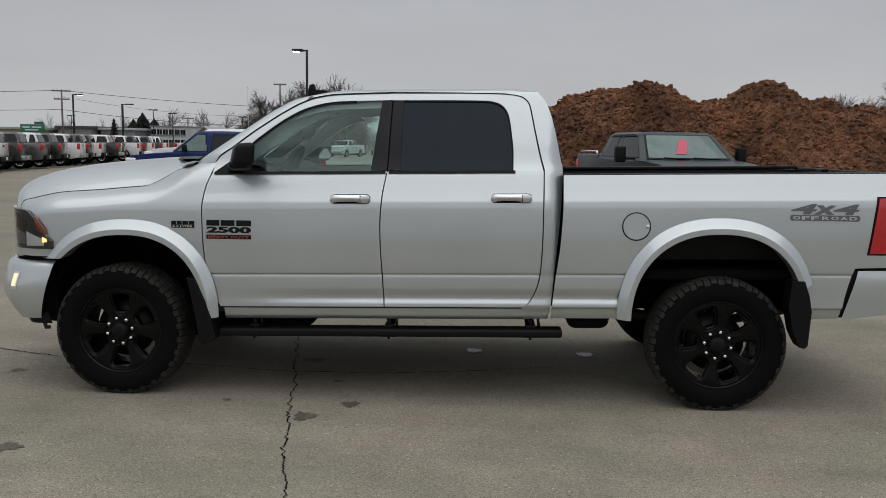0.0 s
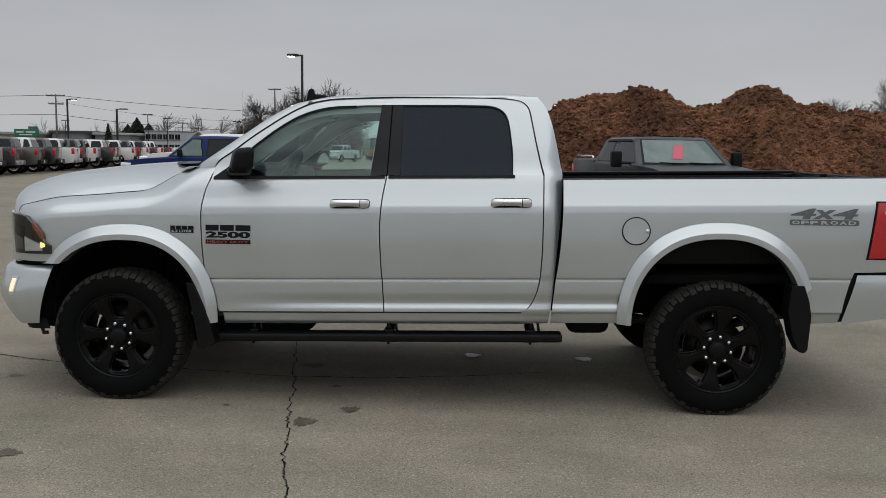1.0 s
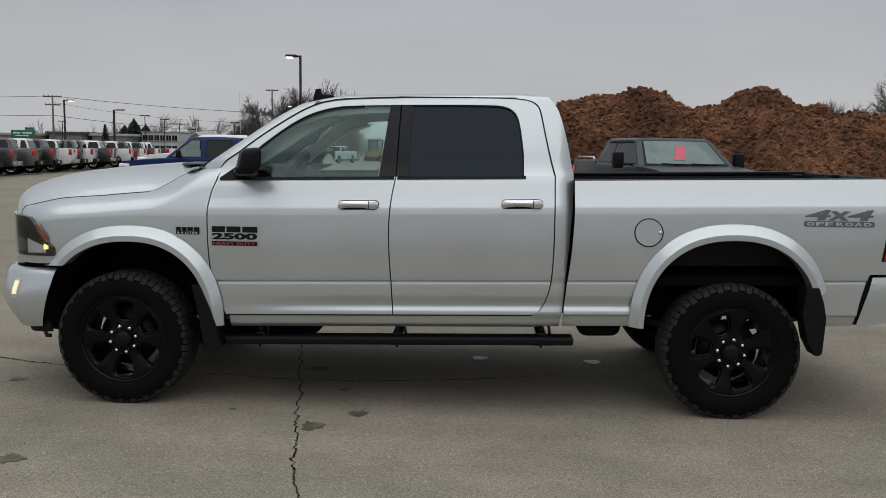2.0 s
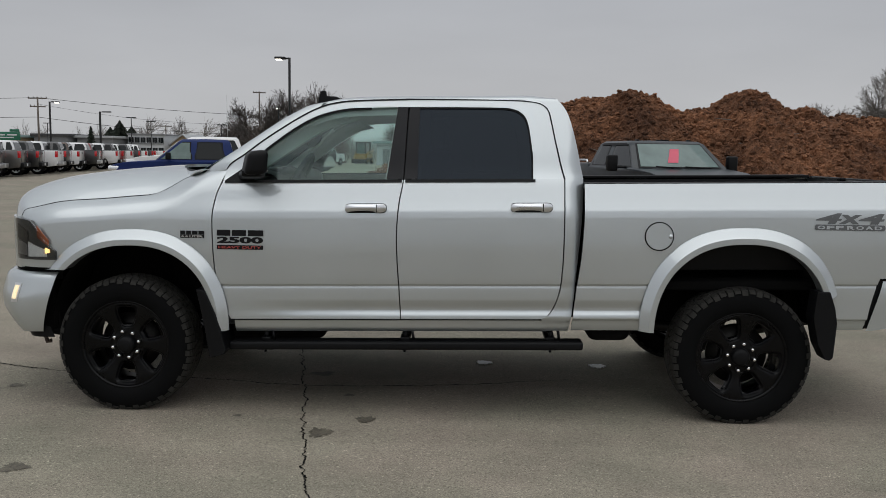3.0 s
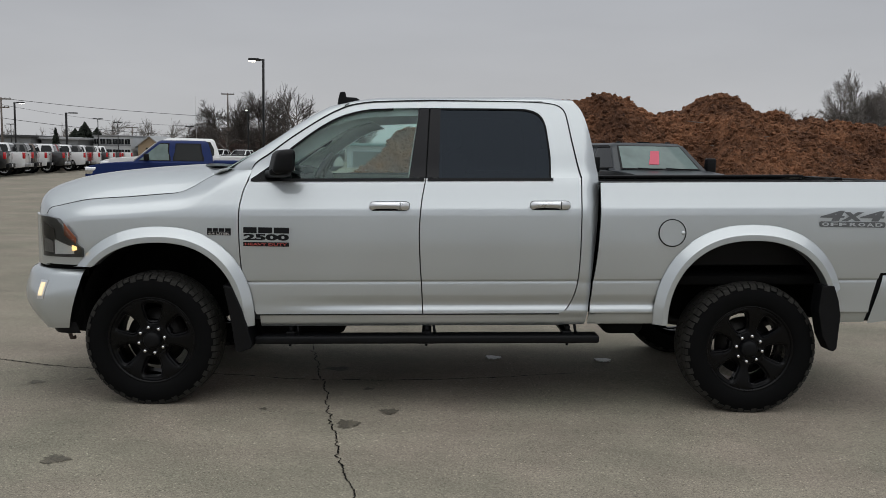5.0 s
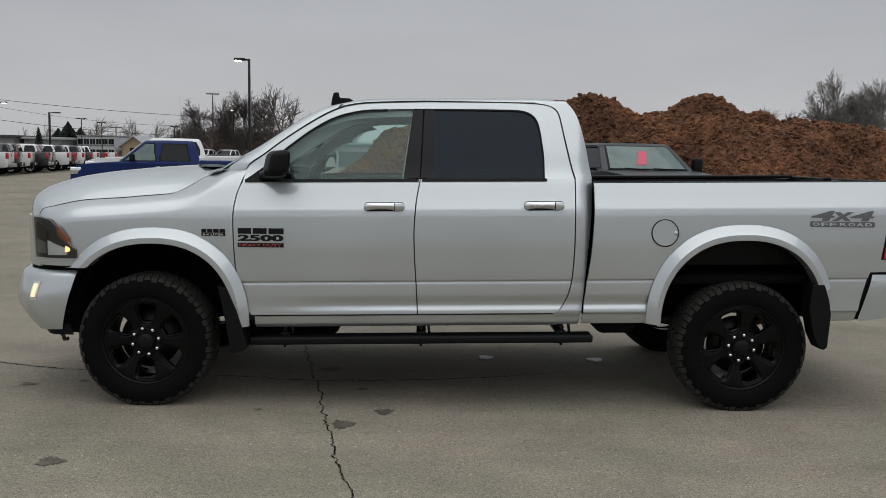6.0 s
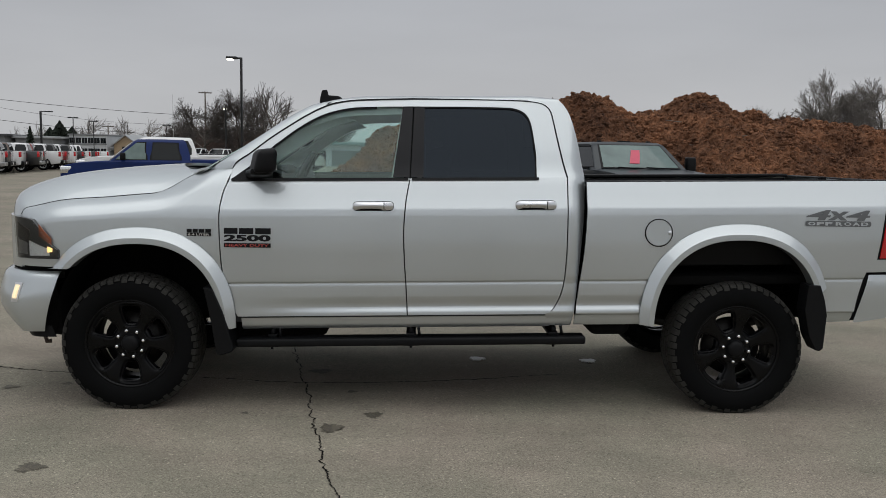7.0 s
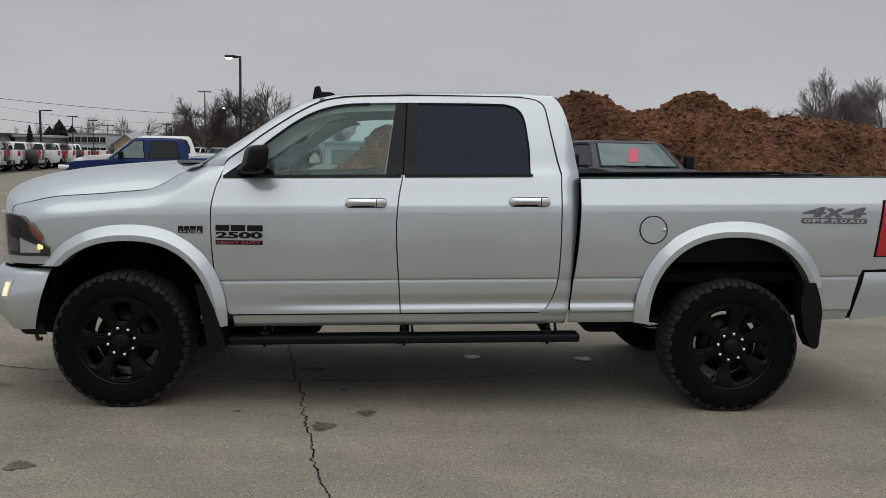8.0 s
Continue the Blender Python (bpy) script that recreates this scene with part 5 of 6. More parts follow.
part("engine_emblem", on_side(join(bar_bm(0, 0.030, 0.022, 0.044), bar_bm(0.036, 0.066, 0.022, 0.044), bar_bm(0.072, 0.106, 0.022, 0.044), bar_bm(0.112, 0.146, 0.022, 0.044)), 0.368, 1.088), BADGE_BLACK, pickup, "black block-shaped engine emblem")
ep = part("emblem_plate", on_side(bar_bm(0, 0.146, 0, 0.021), 0.368, 1.088), BADGE_BLACK, pickup)
part("emblem_words", on_side(words_bm("6.4 LITER", 0.13, 0.013, bold=0.02), 0.376, 1.092, 0.0065), BADGE_PALE, ep)
for letter, x0, w in (("4", 4.170, 0.155), ("x", 4.302, 0.140), ("4", 4.418, 0.155)):
    part("decal_letter", on_side(words_bm(letter, w, 0.064 if letter == "4" else 0.056, shear=0.18, bold=0.032), x0, 1.236), DECAL_GREY, pickup, "grey lettering decal")
dp = part("decal_plate", on_side(slab_bm([(0.008, 0), (0.402, 0), (0.41, 0.008), (0.41, 0.026), (0.402, 0.034), (0.008, 0.034), (0, 0.026), (0, 0.008)], -0.002, 0), 4.168, 1.198), DECAL_GREY, pickup, "grey decal plate with pale lettering")
for text, x0 in (("OFF", 4.182), ("ROAD", 4.354)):
    for i, letter in enumerate(text):
        part("decal_letter", on_side(words_bm(letter, 0.044, 0.021, bold=0.03), x0 + 0.0535 * i, 1.2045, 0.0055), SILVER, dp)


# ---- marks on the lot ----
def ribbon_bm(pts, width, seed, z=0.004, jag=0.012, step=0.02):
    """A thin jagged strip lying on the ground along points."""
    rnd = random.Random(seed)
    bm = bmesh.new()
    prev = None
    off = 0.0
    total = path([(p[0], p[1]) for p in pts])
    length = sum(math.dist(a, b) for a, b in zip(pts, pts[1:]))
    n = int(length / step)
    for i in range(n + 1):
        u = i / n
        x, y = total(u)
        x2, y2 = total(min(1, u + 0.01))
        x1, y1 = total(max(0, u - 0.01))
        d = Vector((x2 - x1, y2 - y1)).normalized()
        nrm = Vector((-d.y, d.x))
        off = off * 0.86 + rnd.uniform(-jag, jag)
        w = width * rnd.uniform(0.3, 1.3) * (0.35 + 0.65 * min(1, 12 * min(u, 1 - u)))
        c = Vector((x, y)) + nrm * off
        a = bm.verts.new((c.x + nrm.x * w / 2, c.y + nrm.y * w / 2, z))
        b = bm.verts.new((c.x - nrm.x * w / 2, c.y - nrm.y * w / 2, z))
        if prev:
            bm.faces.new((prev[0], a, b, prev[1]))
        prev = (a, b)
    return bm


def blot_bm(x, y, rx, ry, seed, z=0.004, rough=0.35):
    rnd = random.Random(seed)
    bm = bmesh.new()
    ph = [rnd.uniform(0, 6.28) for _ in range(6)]
    vs = []
    for k in range(48):
        a = 2 * math.pi * k / 48
        r = 1 + rough * (0.5 * math.sin(3 * a + ph[0]) + 0.35 * math.sin(7 * a + ph[1]) + 0.3 * math.sin(13 * a + ph[2])) + rnd.uniform(-0.1, 0.1)
        vs.append(bm.verts.new((x + rx * r * math.cos(a), y + ry * r * math.sin(a), z)))
    bm.faces.new(vs)
    return bm


tagged(part("pavement_crack", ribbon_bm([(1.62, -3.3), (1.53, -2.9), (1.45, -2.52), (1.36, -2.17), (1.27, -1.76), (1.19, -1.42), (1.17, -1.31), (1.05, -0.62), (0.96, -0.2), (0.89, 0.19), (0.74, 0.88), (0.55, 1.8), (0.30, 3.2)], 0.0098, 3, step=0.014, jag=0.011), CRACK_MAT),
       "narrow jagged black crack across the asphalt", "crack", kind="structure")
tagged(part("pavement_crack", ribbon_bm([(-4.4, 0.85), (-2.6, 0.42), (-1.49, 0.13), (-0.87, -0.07), (0.2, -0.19), (1.05, -0.32), (1.6, -0.30), (2.19, -0.2), (2.86, -0.03)], 0.013, 5, jag=0.007), CRACK_MAT),
       "thin weathered crack running under the pickup", "crack", kind="structure")
for x, y, rx, ry, sd in ((1.275, -1.335, 0.065, 0.075, 1), (1.51, -1.07, 0.055, 0.055, 2), (-0.17, -2.0, 0.065, 0.06, 4), (1.07, 0.0, 0.085, 0.06, 6), (1.34, -0.55, 0.035, 0.03, 7), (-0.96, -0.49, 0.05, 0.04, 8), (-0.62, -0.4, 0.035, 0.03, 9), (0.72, -1.05, 0.025, 0.022, 10)):
    tagged(part("oil_stain", blot_bm(x, y, rx, ry, sd), STAIN_MAT), "small dark oily stain on the asphalt", "stain", group="oil stains", kind="structure")
for x, y, sd in ((2.25, 0.42, 21), (3.12, 0.38, 22)):
    ob = part("white_scrap", blot_bm(x, y, 0.058, 0.055, sd, 0.006, 0.25), WHITE_BIT)
    ex = bmesh.new()
    ex.from_mesh(ob.data)
    g = bmesh.ops.extrude_face_region(ex, geom=ex.faces[:])
    for v in g["geom"]:
        if isinstance(v, bmesh.types.BMVert):
            v.co.z += 0.006
    ex.to_mesh(ob.data)
    ex.free()
    tagged(ob, "small flat white scrap lying on the asphalt", "scrap", group="white scraps")


# ---- other pickups ----
CREW = dict(cab0=0.28, cab1=2.74, roof0=1.05, roof1=2.56, tail=4.80, wb=3.65)
HEAVY = dict(cab0=0.28, cab1=2.74, roof0=0.98, roof1=2.56, tail=4.30, wb=3.4, lift=0.09)
SHORT = dict(cab0=0.30, cab1=2.44, roof0=1.02, roof1=2.30, tail=4.60, wb=3.50)
EXTD = dict(cab0=0.28, cab1=2.32, roof0=1.05, roof1=2.12, tail=4.55, wb=3.45)
mesh_cache = {}


def shared(key, name, make, mat, parent, label=""):
    """A part whose mesh is made once per key and shared by alike vehicles."""
    if key not in mesh_cache:
        ob = part(name, make(), mat, parent, label)
        mesh_cache[key] = ob.data
        return ob
    ob = new(name, mesh_cache[key])
    ob.parent = parent
    return tagged(ob, label)


def far_body_bm(d):
    wb, tail = d["wb"], d["tail"]
    out = [(-0.93, 0.42)]
    for cx in (0.0, wb):
        out += [(cx - 0.50 * math.cos(math.pi * i / 10), 0.42 + 0.50 * math.sin(math.pi * i / 10)) for i in range(11)]
    out += [(tail - 0.05, 0.50), (tail, 0.62), (tail + 0.01, 1.36), (d["cab1"] + 0.02, 1.36), (d["cab1"] + 0.02, 1.30), (0.30, 1.30), (0.0, 1.285), (-0.55, 1.24), (-0.86, 1.17), (-0.96, 1.05), (-0.985, 0.62)]
    out = [(x, z + d.get("lift", 0) if z > 1.0 else z) for x, z in out]
    bm = slab_bm(out, -0.985, 0.985)
    for v in bm.verts:                      # draw the nose and the shoulders in
        if v.co.x < -0.3:
            v.co.y *= 1 - 0.10 * min(1, (-0.3 - v.co.x) / 0.65) ** 2
        if v.co.z > 1.1:
            v.co.y *= 0.965
        if v.co.z < 0.5:
            v.co.y *= 0.96
    es = [e for e in bm.edges if e.calc_face_angle(0) > 0.9]
    bmesh.ops.bevel(bm, geom=es, offset=0.035, segments=3, profile=0.5, affect="EDGES")
    smooth(bm)
    for e in bm.edges:
        if e.calc_face_angle(0) > 0.6:
            e.smooth = False
    return bm


def cab_corner(d, k, y, z):
    """A point of the cab's upper part: k 0..1 from front to back, y -1..1, z 0..1 from belt to roof."""
    x0, x1 = d["cab0"] + (d["roof0"] - d["cab0"]) * z, d["cab1"] + (d["roof1"] - d["cab1"]) * z**1.5
    w = 0.93 - 0.20 * z
    belt = 1.29 + d.get("lift", 0)
    return x0 + (x1 - x0) * k, y * w, belt + (1.89 - belt) * z


def far_cab_bm(d):
    bm = bmesh.new()
    rows = []
    for z in (0, 0.25, 0.5, 0.75, 0.92, 1.0):
        ring = []
        pull = 0.0 if z < 0.95 else 0.10
        for k, y in ((0, -1), (0.12, -1), (0.5, -1), (0.88, -1), (1, -1), (1, -0.5), (1, 0), (1, 0.5), (1, 1), (0.88, 1), (0.5, 1), (0.12, 1), (0, 1), (0, 0.5), (0, 0), (0, -0.5)):
            p = Vector(cab_corner(d, k, y, min(z, 0.97)))
            if z >= 1:
                p = Vector(cab_corner(d, 0.5 + (k - 0.5) * 0.93, y * 0.90, 1.0))
                p.z += 0.015
            if k == 0:
                p.x -= 0.10 * (1 - y * y)
            ring.append(bm.verts.new(p))
        rows.append(ring)
    n = len(rows[0])
    for a, b in zip(rows, rows[1:]):
        for i in range(n):
            bm.faces.new((a[i], a[(i + 1) % n], b[(i + 1) % n], b[i]))
    c = bm.verts.new((sum(v.co.x for v in rows[-1]) / n, 0, 1.925))
    for i in range(n):
        bm.faces.new((rows[-1][i], rows[-1][(i + 1) % n], c))
    bmesh.ops.recalc_face_normals(bm, faces=bm.faces[:])
    es = [e for e in bm.edges if e.calc_face_angle(0) > 0.7]
    smooth(bm)
    for e in es:
        e.smooth = False
    return bm


def far_pane(d, k0, k1, s, z0=0.10, z1=0.86, proud=0.006):
    """A side window with upright edges, a little proud of the cab; its front edge follows the raked pillar."""
    xa, xb = [d["cab0"] + k * (d["cab1"] - d["cab0"]) for k in (k0, k1)]
    def f(u, v):
        z = z0 + (z1 - z0) * v
        lo, hi = cab_corner(d, 0, s, z), cab_corner(d, 1, s, z)
        a, b = max(xa, lo[0] + 0.075), min(xb, hi[0] - 0.10)
        cut = 0.035 * max(0, (2 * u - 1 if k0 < 0.3 else abs(2 * u - 1)) - 0.7) ** 2 / 0.09 * v
        return a + (b - a) * u, lo[1] + s * proud, lo[2] - cut
    return sheet_bm(f, 10, 6, (0, -s, 0), 0.004)


def far_screen(d, k, z0=0.08, z1=0.90):
    def f(u, v):
        z = z0 + (z1 - z0) * v
        y = (2 * u - 1) * (0.84 if d is HEAVY else 0.90)
        p = cab_corner(d, k, y, z)
        x = p[0] - (0.10 * (1 - y * y) + 0.012 if k == 0 else -0.012)
        return x, p[1], p[2] + 0.004
    return sheet_bm(f, 12, 6, (1 if k == 0 else -1, 0, 0), 0.004)


def far_wheel_bms():
    tyre = lathe_bm([(0.24, -0.10), (0.30, -0.125), (0.37, -0.12), (0.395, -0.09), (0.395, 0.09), (0.37, 0.12), (0.24, 0.10)], 28)
    rim = lathe_bm([(0.0, -0.085), (0.06, -0.09), (0.07, -0.07), (0.20, -0.075), (0.235, -0.10), (0.245, -0.105)], 20)
    holes = bmesh.new()
    for k in range(6):
        a = math.pi / 3 * k
        vs = [holes.verts.new((r * math.cos(a + t), -0.095, r * math.sin(a + t))) for r, t in ((0.10, -0.2), (0.20, -0.28), (0.20, 0.28), (0.10, 0.2))]
        holes.faces.new(vs)
    return tyre, rim, holes


def far_pickup(name, paint, m, label, d=CREW, group="", rim_mat=STEEL, glassy=None, tow=False, cover=True, grille_mat=CHROME, bumper=CHROME, tint="a", trim=False):
    """A full-size pickup seen from afar; its front axle stands at the origin, its nose towards -x."""
    dk = "crew" if d is CREW else "heavy" if d is HEAVY else "short" if d is SHORT else "extended"
    root = thing(name, label, "pickup truck", group)
    pm = paint.name
    body = shared(("body", dk, pm), "body", lambda: far_body_bm(d), paint, root)
    shared(("cab", dk, pm), "cab", lambda: far_cab_bm(d), paint, root)
    glassy = glassy or PANE_DARK
    gm = glassy.name
    kb = 0.72 if d is EXTD else 0.47 if d is SHORT else 0.60
    for s in (-1, 1):
        shared(("fw", dk, gm, s), "side_window", lambda: far_pane(d, 0.06, kb - 0.03, s), glassy, root)
        shared(("rw", dk, s), "side_window", lambda: far_pane(d, kb + 0.04, 0.86 if d is SHORT else 0.93, s), PANE_DARK, root)
        if trim:
            shared(("fs", dk, s), "window_seal", lambda: far_pane(d, 0.04, kb - 0.01, s, 0.07, 0.90, 0.003), BLACK_PLASTIC, root, "black window surround")
            shared(("rs", dk, s), "window_seal", lambda: far_pane(d, kb + 0.02, 0.885 if d is SHORT else 0.955, s, 0.07, 0.90, 0.003), BLACK_PLASTIC, root, "black window surround")
            shared(("sill", dk, s), "rocker_panel", lambda: box_bm(0.55, d["wb"] - 0.55, min(s * 0.90, s * 0.975), max(s * 0.90, s * 0.975), 0.40, 0.50, 0.02), BLACK_PLASTIC, root)
        shared(("tl", dk, s), "taillight", lambda: box_bm(d["tail"] - 0.13, d["tail"] + 0.022, min(s * 0.80, s * 0.972), max(s * 0.80, s * 0.972), 0.98, 1.33, 0.012), RED_LENS, root, "red tail lamp")
        shared(("hl", dk, s), "headlight", lambda: box_bm(-0.965, -0.68, min(s * 0.62, s * 0.915), max(s * 0.62, s * 0.915), 0.95, 1.14, 0.02), LENS_CLEAR if tint == "b" else CHROME, root, "clear headlight")
        mr = shared(("mir", tow, s), "door_mirror", lambda: join(box_bm(0.58, 0.72, min(s * (1.10 if tow else 1.0), s * (1.30 if tow else 1.2)), max(s * (1.10 if tow else 1.0), s * (1.30 if tow else 1.2)), 1.33, 1.33 + (0.30 if tow else 0.2), 0.035, 3),
                    box_bm(0.62, 0.68, min(s * 0.88, s * 1.15), max(s * 0.88, s * 1.15), 1.38, 1.42, 0.01)), BLACK_PLASTIC, root, "black mirror")
        for hx in (1.25, 2.25):
            if hx < d["cab1"]:
                shared(("dh", s, hx), "door_handle", lambda: box_bm(hx, hx + 0.2, min(s * 0.96, s * 0.995), max(s * 0.96, s * 0.995), 1.14, 1.18, 0.01), CHROME, root)
        for dx in (0.42, 1.52, 2.5):
            if dx < d["cab1"]:
                shared(("seam", s, dx), "door_seam", lambda: box_bm(dx - 0.004, dx + 0.004, min(s * 0.95, s * 0.9875), max(s * 0.95, s * 0.9875), 0.5, 1.12), DARK_VOID, root)
        for wx in (0.0, d["wb"]):
            w = new("wheel")
            w.parent = root
            w.matrix_basis = pose(wx, s * 0.85, 0.395, 0, 0, 0 if s < 0 else 180)
            shared("far_tyre", "tyre", lambda: far_wheel_bms()[0], RUBBER, w)
            shared(("far_rim", rim_mat.name), "rim", lambda: far_wheel_bms()[1], rim_mat, w)
            shared("far_holes", "rim_openings", lambda: far_wheel_bms()[2], DARK_VOID, w)
    shared(("ws", dk, tint), "windshield", lambda: far_screen(d, 0), PANE_PALE if tint == "b" else PANE_DARK, root)
    shared(("bw", dk), "rear_window", lambda: far_screen(d, 1, 0.16, 0.84), PANE_DARK, root)
    shared(("grille", dk, grille_mat.name), "grille", lambda: join(*[box_bm(-1.0, -0.94, -0.60, 0.60, z, z + 0.05, 0.01) for z in (0.84, 0.92, 1.00, 1.08)], box_bm(-0.985, -0.93, -0.62, 0.62, 0.82, 1.14, 0.01)), grille_mat, root)
    shared(("fbump", bumper.name), "front_bumper", lambda: box_bm(-1.07, -0.85, -0.93, 0.93, 0.50, 0.76, 0.05, 3), bumper, root)
    shared(("rbump", dk, bumper.name), "rear_bumper", lambda: box_bm(d["tail"] - 0.02, d["tail"] + 0.16, -0.95, 0.95, 0.50, 0.72, 0.03, 3), bumper, root)
    tg = shared(("tg", dk, pm), "tailgate", lambda: box_bm(d["tail"] - 0.02, d["tail"] + 0.028, -0.79, 0.79, 0.76, 1.355, 0.015), paint, root)
    shared(("tgh", dk), "latch_handle", lambda: box_bm(d["tail"] + 0.02, d["tail"] + 0.04, -0.14, 0.14, 1.16, 1.25, 0.006), BLACK_PLASTIC, tg)
    shared(("plate", dk), "number_plate", lambda: box_bm(d["tail"] + 0.155, d["tail"] + 0.168, -0.15, 0.15, 0.54, 0.69, 0.004), SIGN_WHITE, root)
    if cover:
        shared(("cov", dk), "bed_cover", lambda: box_bm(d["cab1"] + 0.05, d["tail"] - 0.02, -0.86, 0.86, 1.35, 1.385, 0.01), BLACK_PLASTIC, root, "black bed cover")
    shared(("under", dk), "underbody", lambda: box_bm(-0.7, d["tail"] - 0.1, -0.70, 0.70, 0.34, 0.60, 0.02), DARK_VOID, root)
    root.matrix_basis = m
    return root


BLUE = material("dark_blue_paint", (0.004, 0.018, 0.10), 0.42, 0.0, 0.03, 1.5, spec=0.22)
SLATE = car_paint("slate_grey_paint", (0.008, 0.013, 0.017), 0.0, 0.3, 0.0)
WHITE = car_paint("white_paint", (0.72, 0.72, 0.72))
BLACK = car_paint("black_paint", (0.012, 0.012, 0.013))
RED = car_paint("dark_red_paint", (0.16, 0.012, 0.015), 0.2)
PEWTER = car_paint("pewter_paint", (0.13, 0.125, 0.12), 0.6)
BROWN = car_paint("brown_paint", (0.06, 0.035, 0.025), 0.4)


def parked(x, y, turn):
    """Pose on the lot; turn in degrees from a nose that points to -x."""
    return pose(x, y, rise(y), 0, 0, turn)


far_pickup("pickup_truck", BLUE, parked(-7.23, 18.75, 15), "dark blue crew-cab pickup parked across the lot", SHORT, tow=False, cover=False, glassy=PANE_PALE, trim=True)
far_pickup("pickup_truck", WHITE, parked(-9.2, 25.2, 14) @ Matrix.Scale(1.085, 4), "white crew-cab pickup parked behind the blue one", bumper=WHITE)
dark = far_pickup("pickup_truck", SLATE, parked(6.05, 9.85, 101) @ Matrix.Scale(1.0, 4), "slate-grey crew-cab work pickup with tow mirrors and a pink windshield card", HEAVY, tow=True, cover=False, tint="b", bumper=CHROME, trim=True)
for y in (-0.52, 0.0, 0.52):
    w = 0.24 if y == 0 else 0.06
    part("roof_marker", box_bm(1.10, 1.20, y - w / 2, y + w / 2, 1.895, 1.935, 0.008), BLACK_PLASTIC, dark, "dark roof marker lamp")
for s in (-1, 1):
    part("bed_rail", tube_bm([(2.95, s * 0.90, 1.45), (3.0, s * 0.90, 1.515), (4.10, s * 0.90, 1.515), (4.16, s * 0.90, 1.45)], 0.022, 8), CHROME, dark, "chrome bed rail")
    part("window_visor", far_pane(HEAVY, 0.06, 0.955, s, 0.87, 0.95, 0.03), BLACK_PLASTIC, dark, "black window visor")
part("windshield_seal", sheet_bm(lambda u, v: (lambda p, y: (p[0] - 0.10 * (1 - y * y) - 0.008, p[1], p[2] + 0.001))(cab_corner(HEAVY, 0, (2 * u - 1) * 0.88, 0.04 + 0.89 * v), (2 * u - 1) * 0.88), 12, 6, (1, 0, 0), 0.004), BLACK_PLASTIC, dark)
def card_f(u, v):
    z, y = 0.22 + 0.50 * v, 0.03 + 0.19 * u - 0.155 * v
    p = cab_corner(HEAVY, 0, y * 1.2, z)
    return p[0] - 0.10 * (1 - y * y) - 0.022, p[1], p[2] + 0.006


part("windshield_card", sheet_bm(card_f, 2, 2, (1, 0, -0.5), 0.003), PINK, dark, "pink price card")
for y in (-0.55, 0.02):
    part("wiper", tube_bm([(0.155, y, 1.405), (0.175, y + 0.5, 1.425)], 0.012, 6), BLACK_PLASTIC, dark)

rnd = random.Random(8)
row_paints = [(WHITE, "white"), (WHITE, "white"), (WHITE, "white"), (BLACK, "black"), (PEWTER, "pewter grey"), (BLACK, "black"), (WHITE, "white"), (BLACK, "black"), (WHITE, "white"), (BLACK, "black"), (BROWN, "brown"), (WHITE, "white"), (RED, "dark red"), (WHITE, "white"), (BLACK, "black"), (WHITE, "white"), (BLACK, "black"), (WHITE, "white"), (WHITE, "white")]
for i, (p, word) in enumerate(row_paints):
    y = 29.6 + 2.85 * i
    x = -20.6 - 0.16 * (y - 29.6)
    dd = CREW if i % 3 else EXTD
    a = 17 + rnd.uniform(-2, 2)
    x += rnd.uniform(-0.3, 0.3)
    far_pickup("pickup_truck", p, parked(x - 1.05 * dd["tail"] * math.cos(radians(a)), y - 1.05 * dd["tail"] * math.sin(radians(a)), a) @ Matrix.Scale(1.05, 4), f"{word} pickup parked tail-out in a long row", dd, "row of pickups", bumper=BLACK_PLASTIC if i % 3 else STEEL, cover=i % 4 != 2)
for i, (p, word) in enumerate([(WHITE, "white"), (BLACK, "black"), (WHITE, "white"), (WHITE, "white"), (RED, "dark red"), (WHITE, "white")]):
    far_pickup("pickup_truck", p, parked(-29 + 2.8 * i, 90 + (i % 3) * 0.7, 75 + rnd.uniform(-3, 3)), f"{word} pickup parked in the far row", CREW if i % 2 else EXTD, "far row of pickups", bumper=CHROME if i % 2 else p)


# ---- the heap of excavated soil ----
ridge = lines([(-3.6, 0.0), (-2.1, 0.8), (-1.1, 1.15), (0.5, 2.65), (2.5, 3.05), (4.6, 3.30), (5.8, 3.75), (7.0, 3.88), (7.6, 4.02), (8.05, 4.22), (8.6, 3.98), (9.2, 3.75), (9.9, 3.38), (11.0, 3.38), (11.9, 3.92), (12.8, 4.10), (13.3, 3.85), (13.8, 3.55), (14.5, 3.50), (17.2, 3.25), (20.3, 3.0), (24, 2.5), (32, 2.2), (40, 1.4), (46, 0.0)])


def billow(p, f):
    return abs(noise.noise(p * f))


def heap_point(x, y):
    """A point of the heap's skin: a long ridge, roughened by lumps along its slope."""
    yc = 27.2 + 0.9 * min(1, max(0, (x - 8) / 4)) + 0.5 * math.sin(x * 0.35)
    h = ridge(x)
    half = 0.9 + h * 1.55
    t = abs(y - yc) / half
    base = h * (1 - t**1.25) if t < 1 else 0.0
    p = Vector((x, y, base))
    k = min(1, base * 1.5)
    big = noise.noise(p * 0.45) * 0.30 + noise.noise(p * 1.1 + Vector((7, 3, 1))) * 0.16
    d = big + 0.40 * billow(p, 1.25) + 0.24 * billow(p + Vector((3, 1, 8)), 2.9) + 0.20 * billow(p, 6.3) + 0.07 * billow(p, 12.0) - 0.24
    d *= k
    return Vector((x + 0.35 * d * noise.noise(p * 1.7), y - 0.55 * d * (1 if y < yc else -1), base - 0.05 + 0.70 * d))


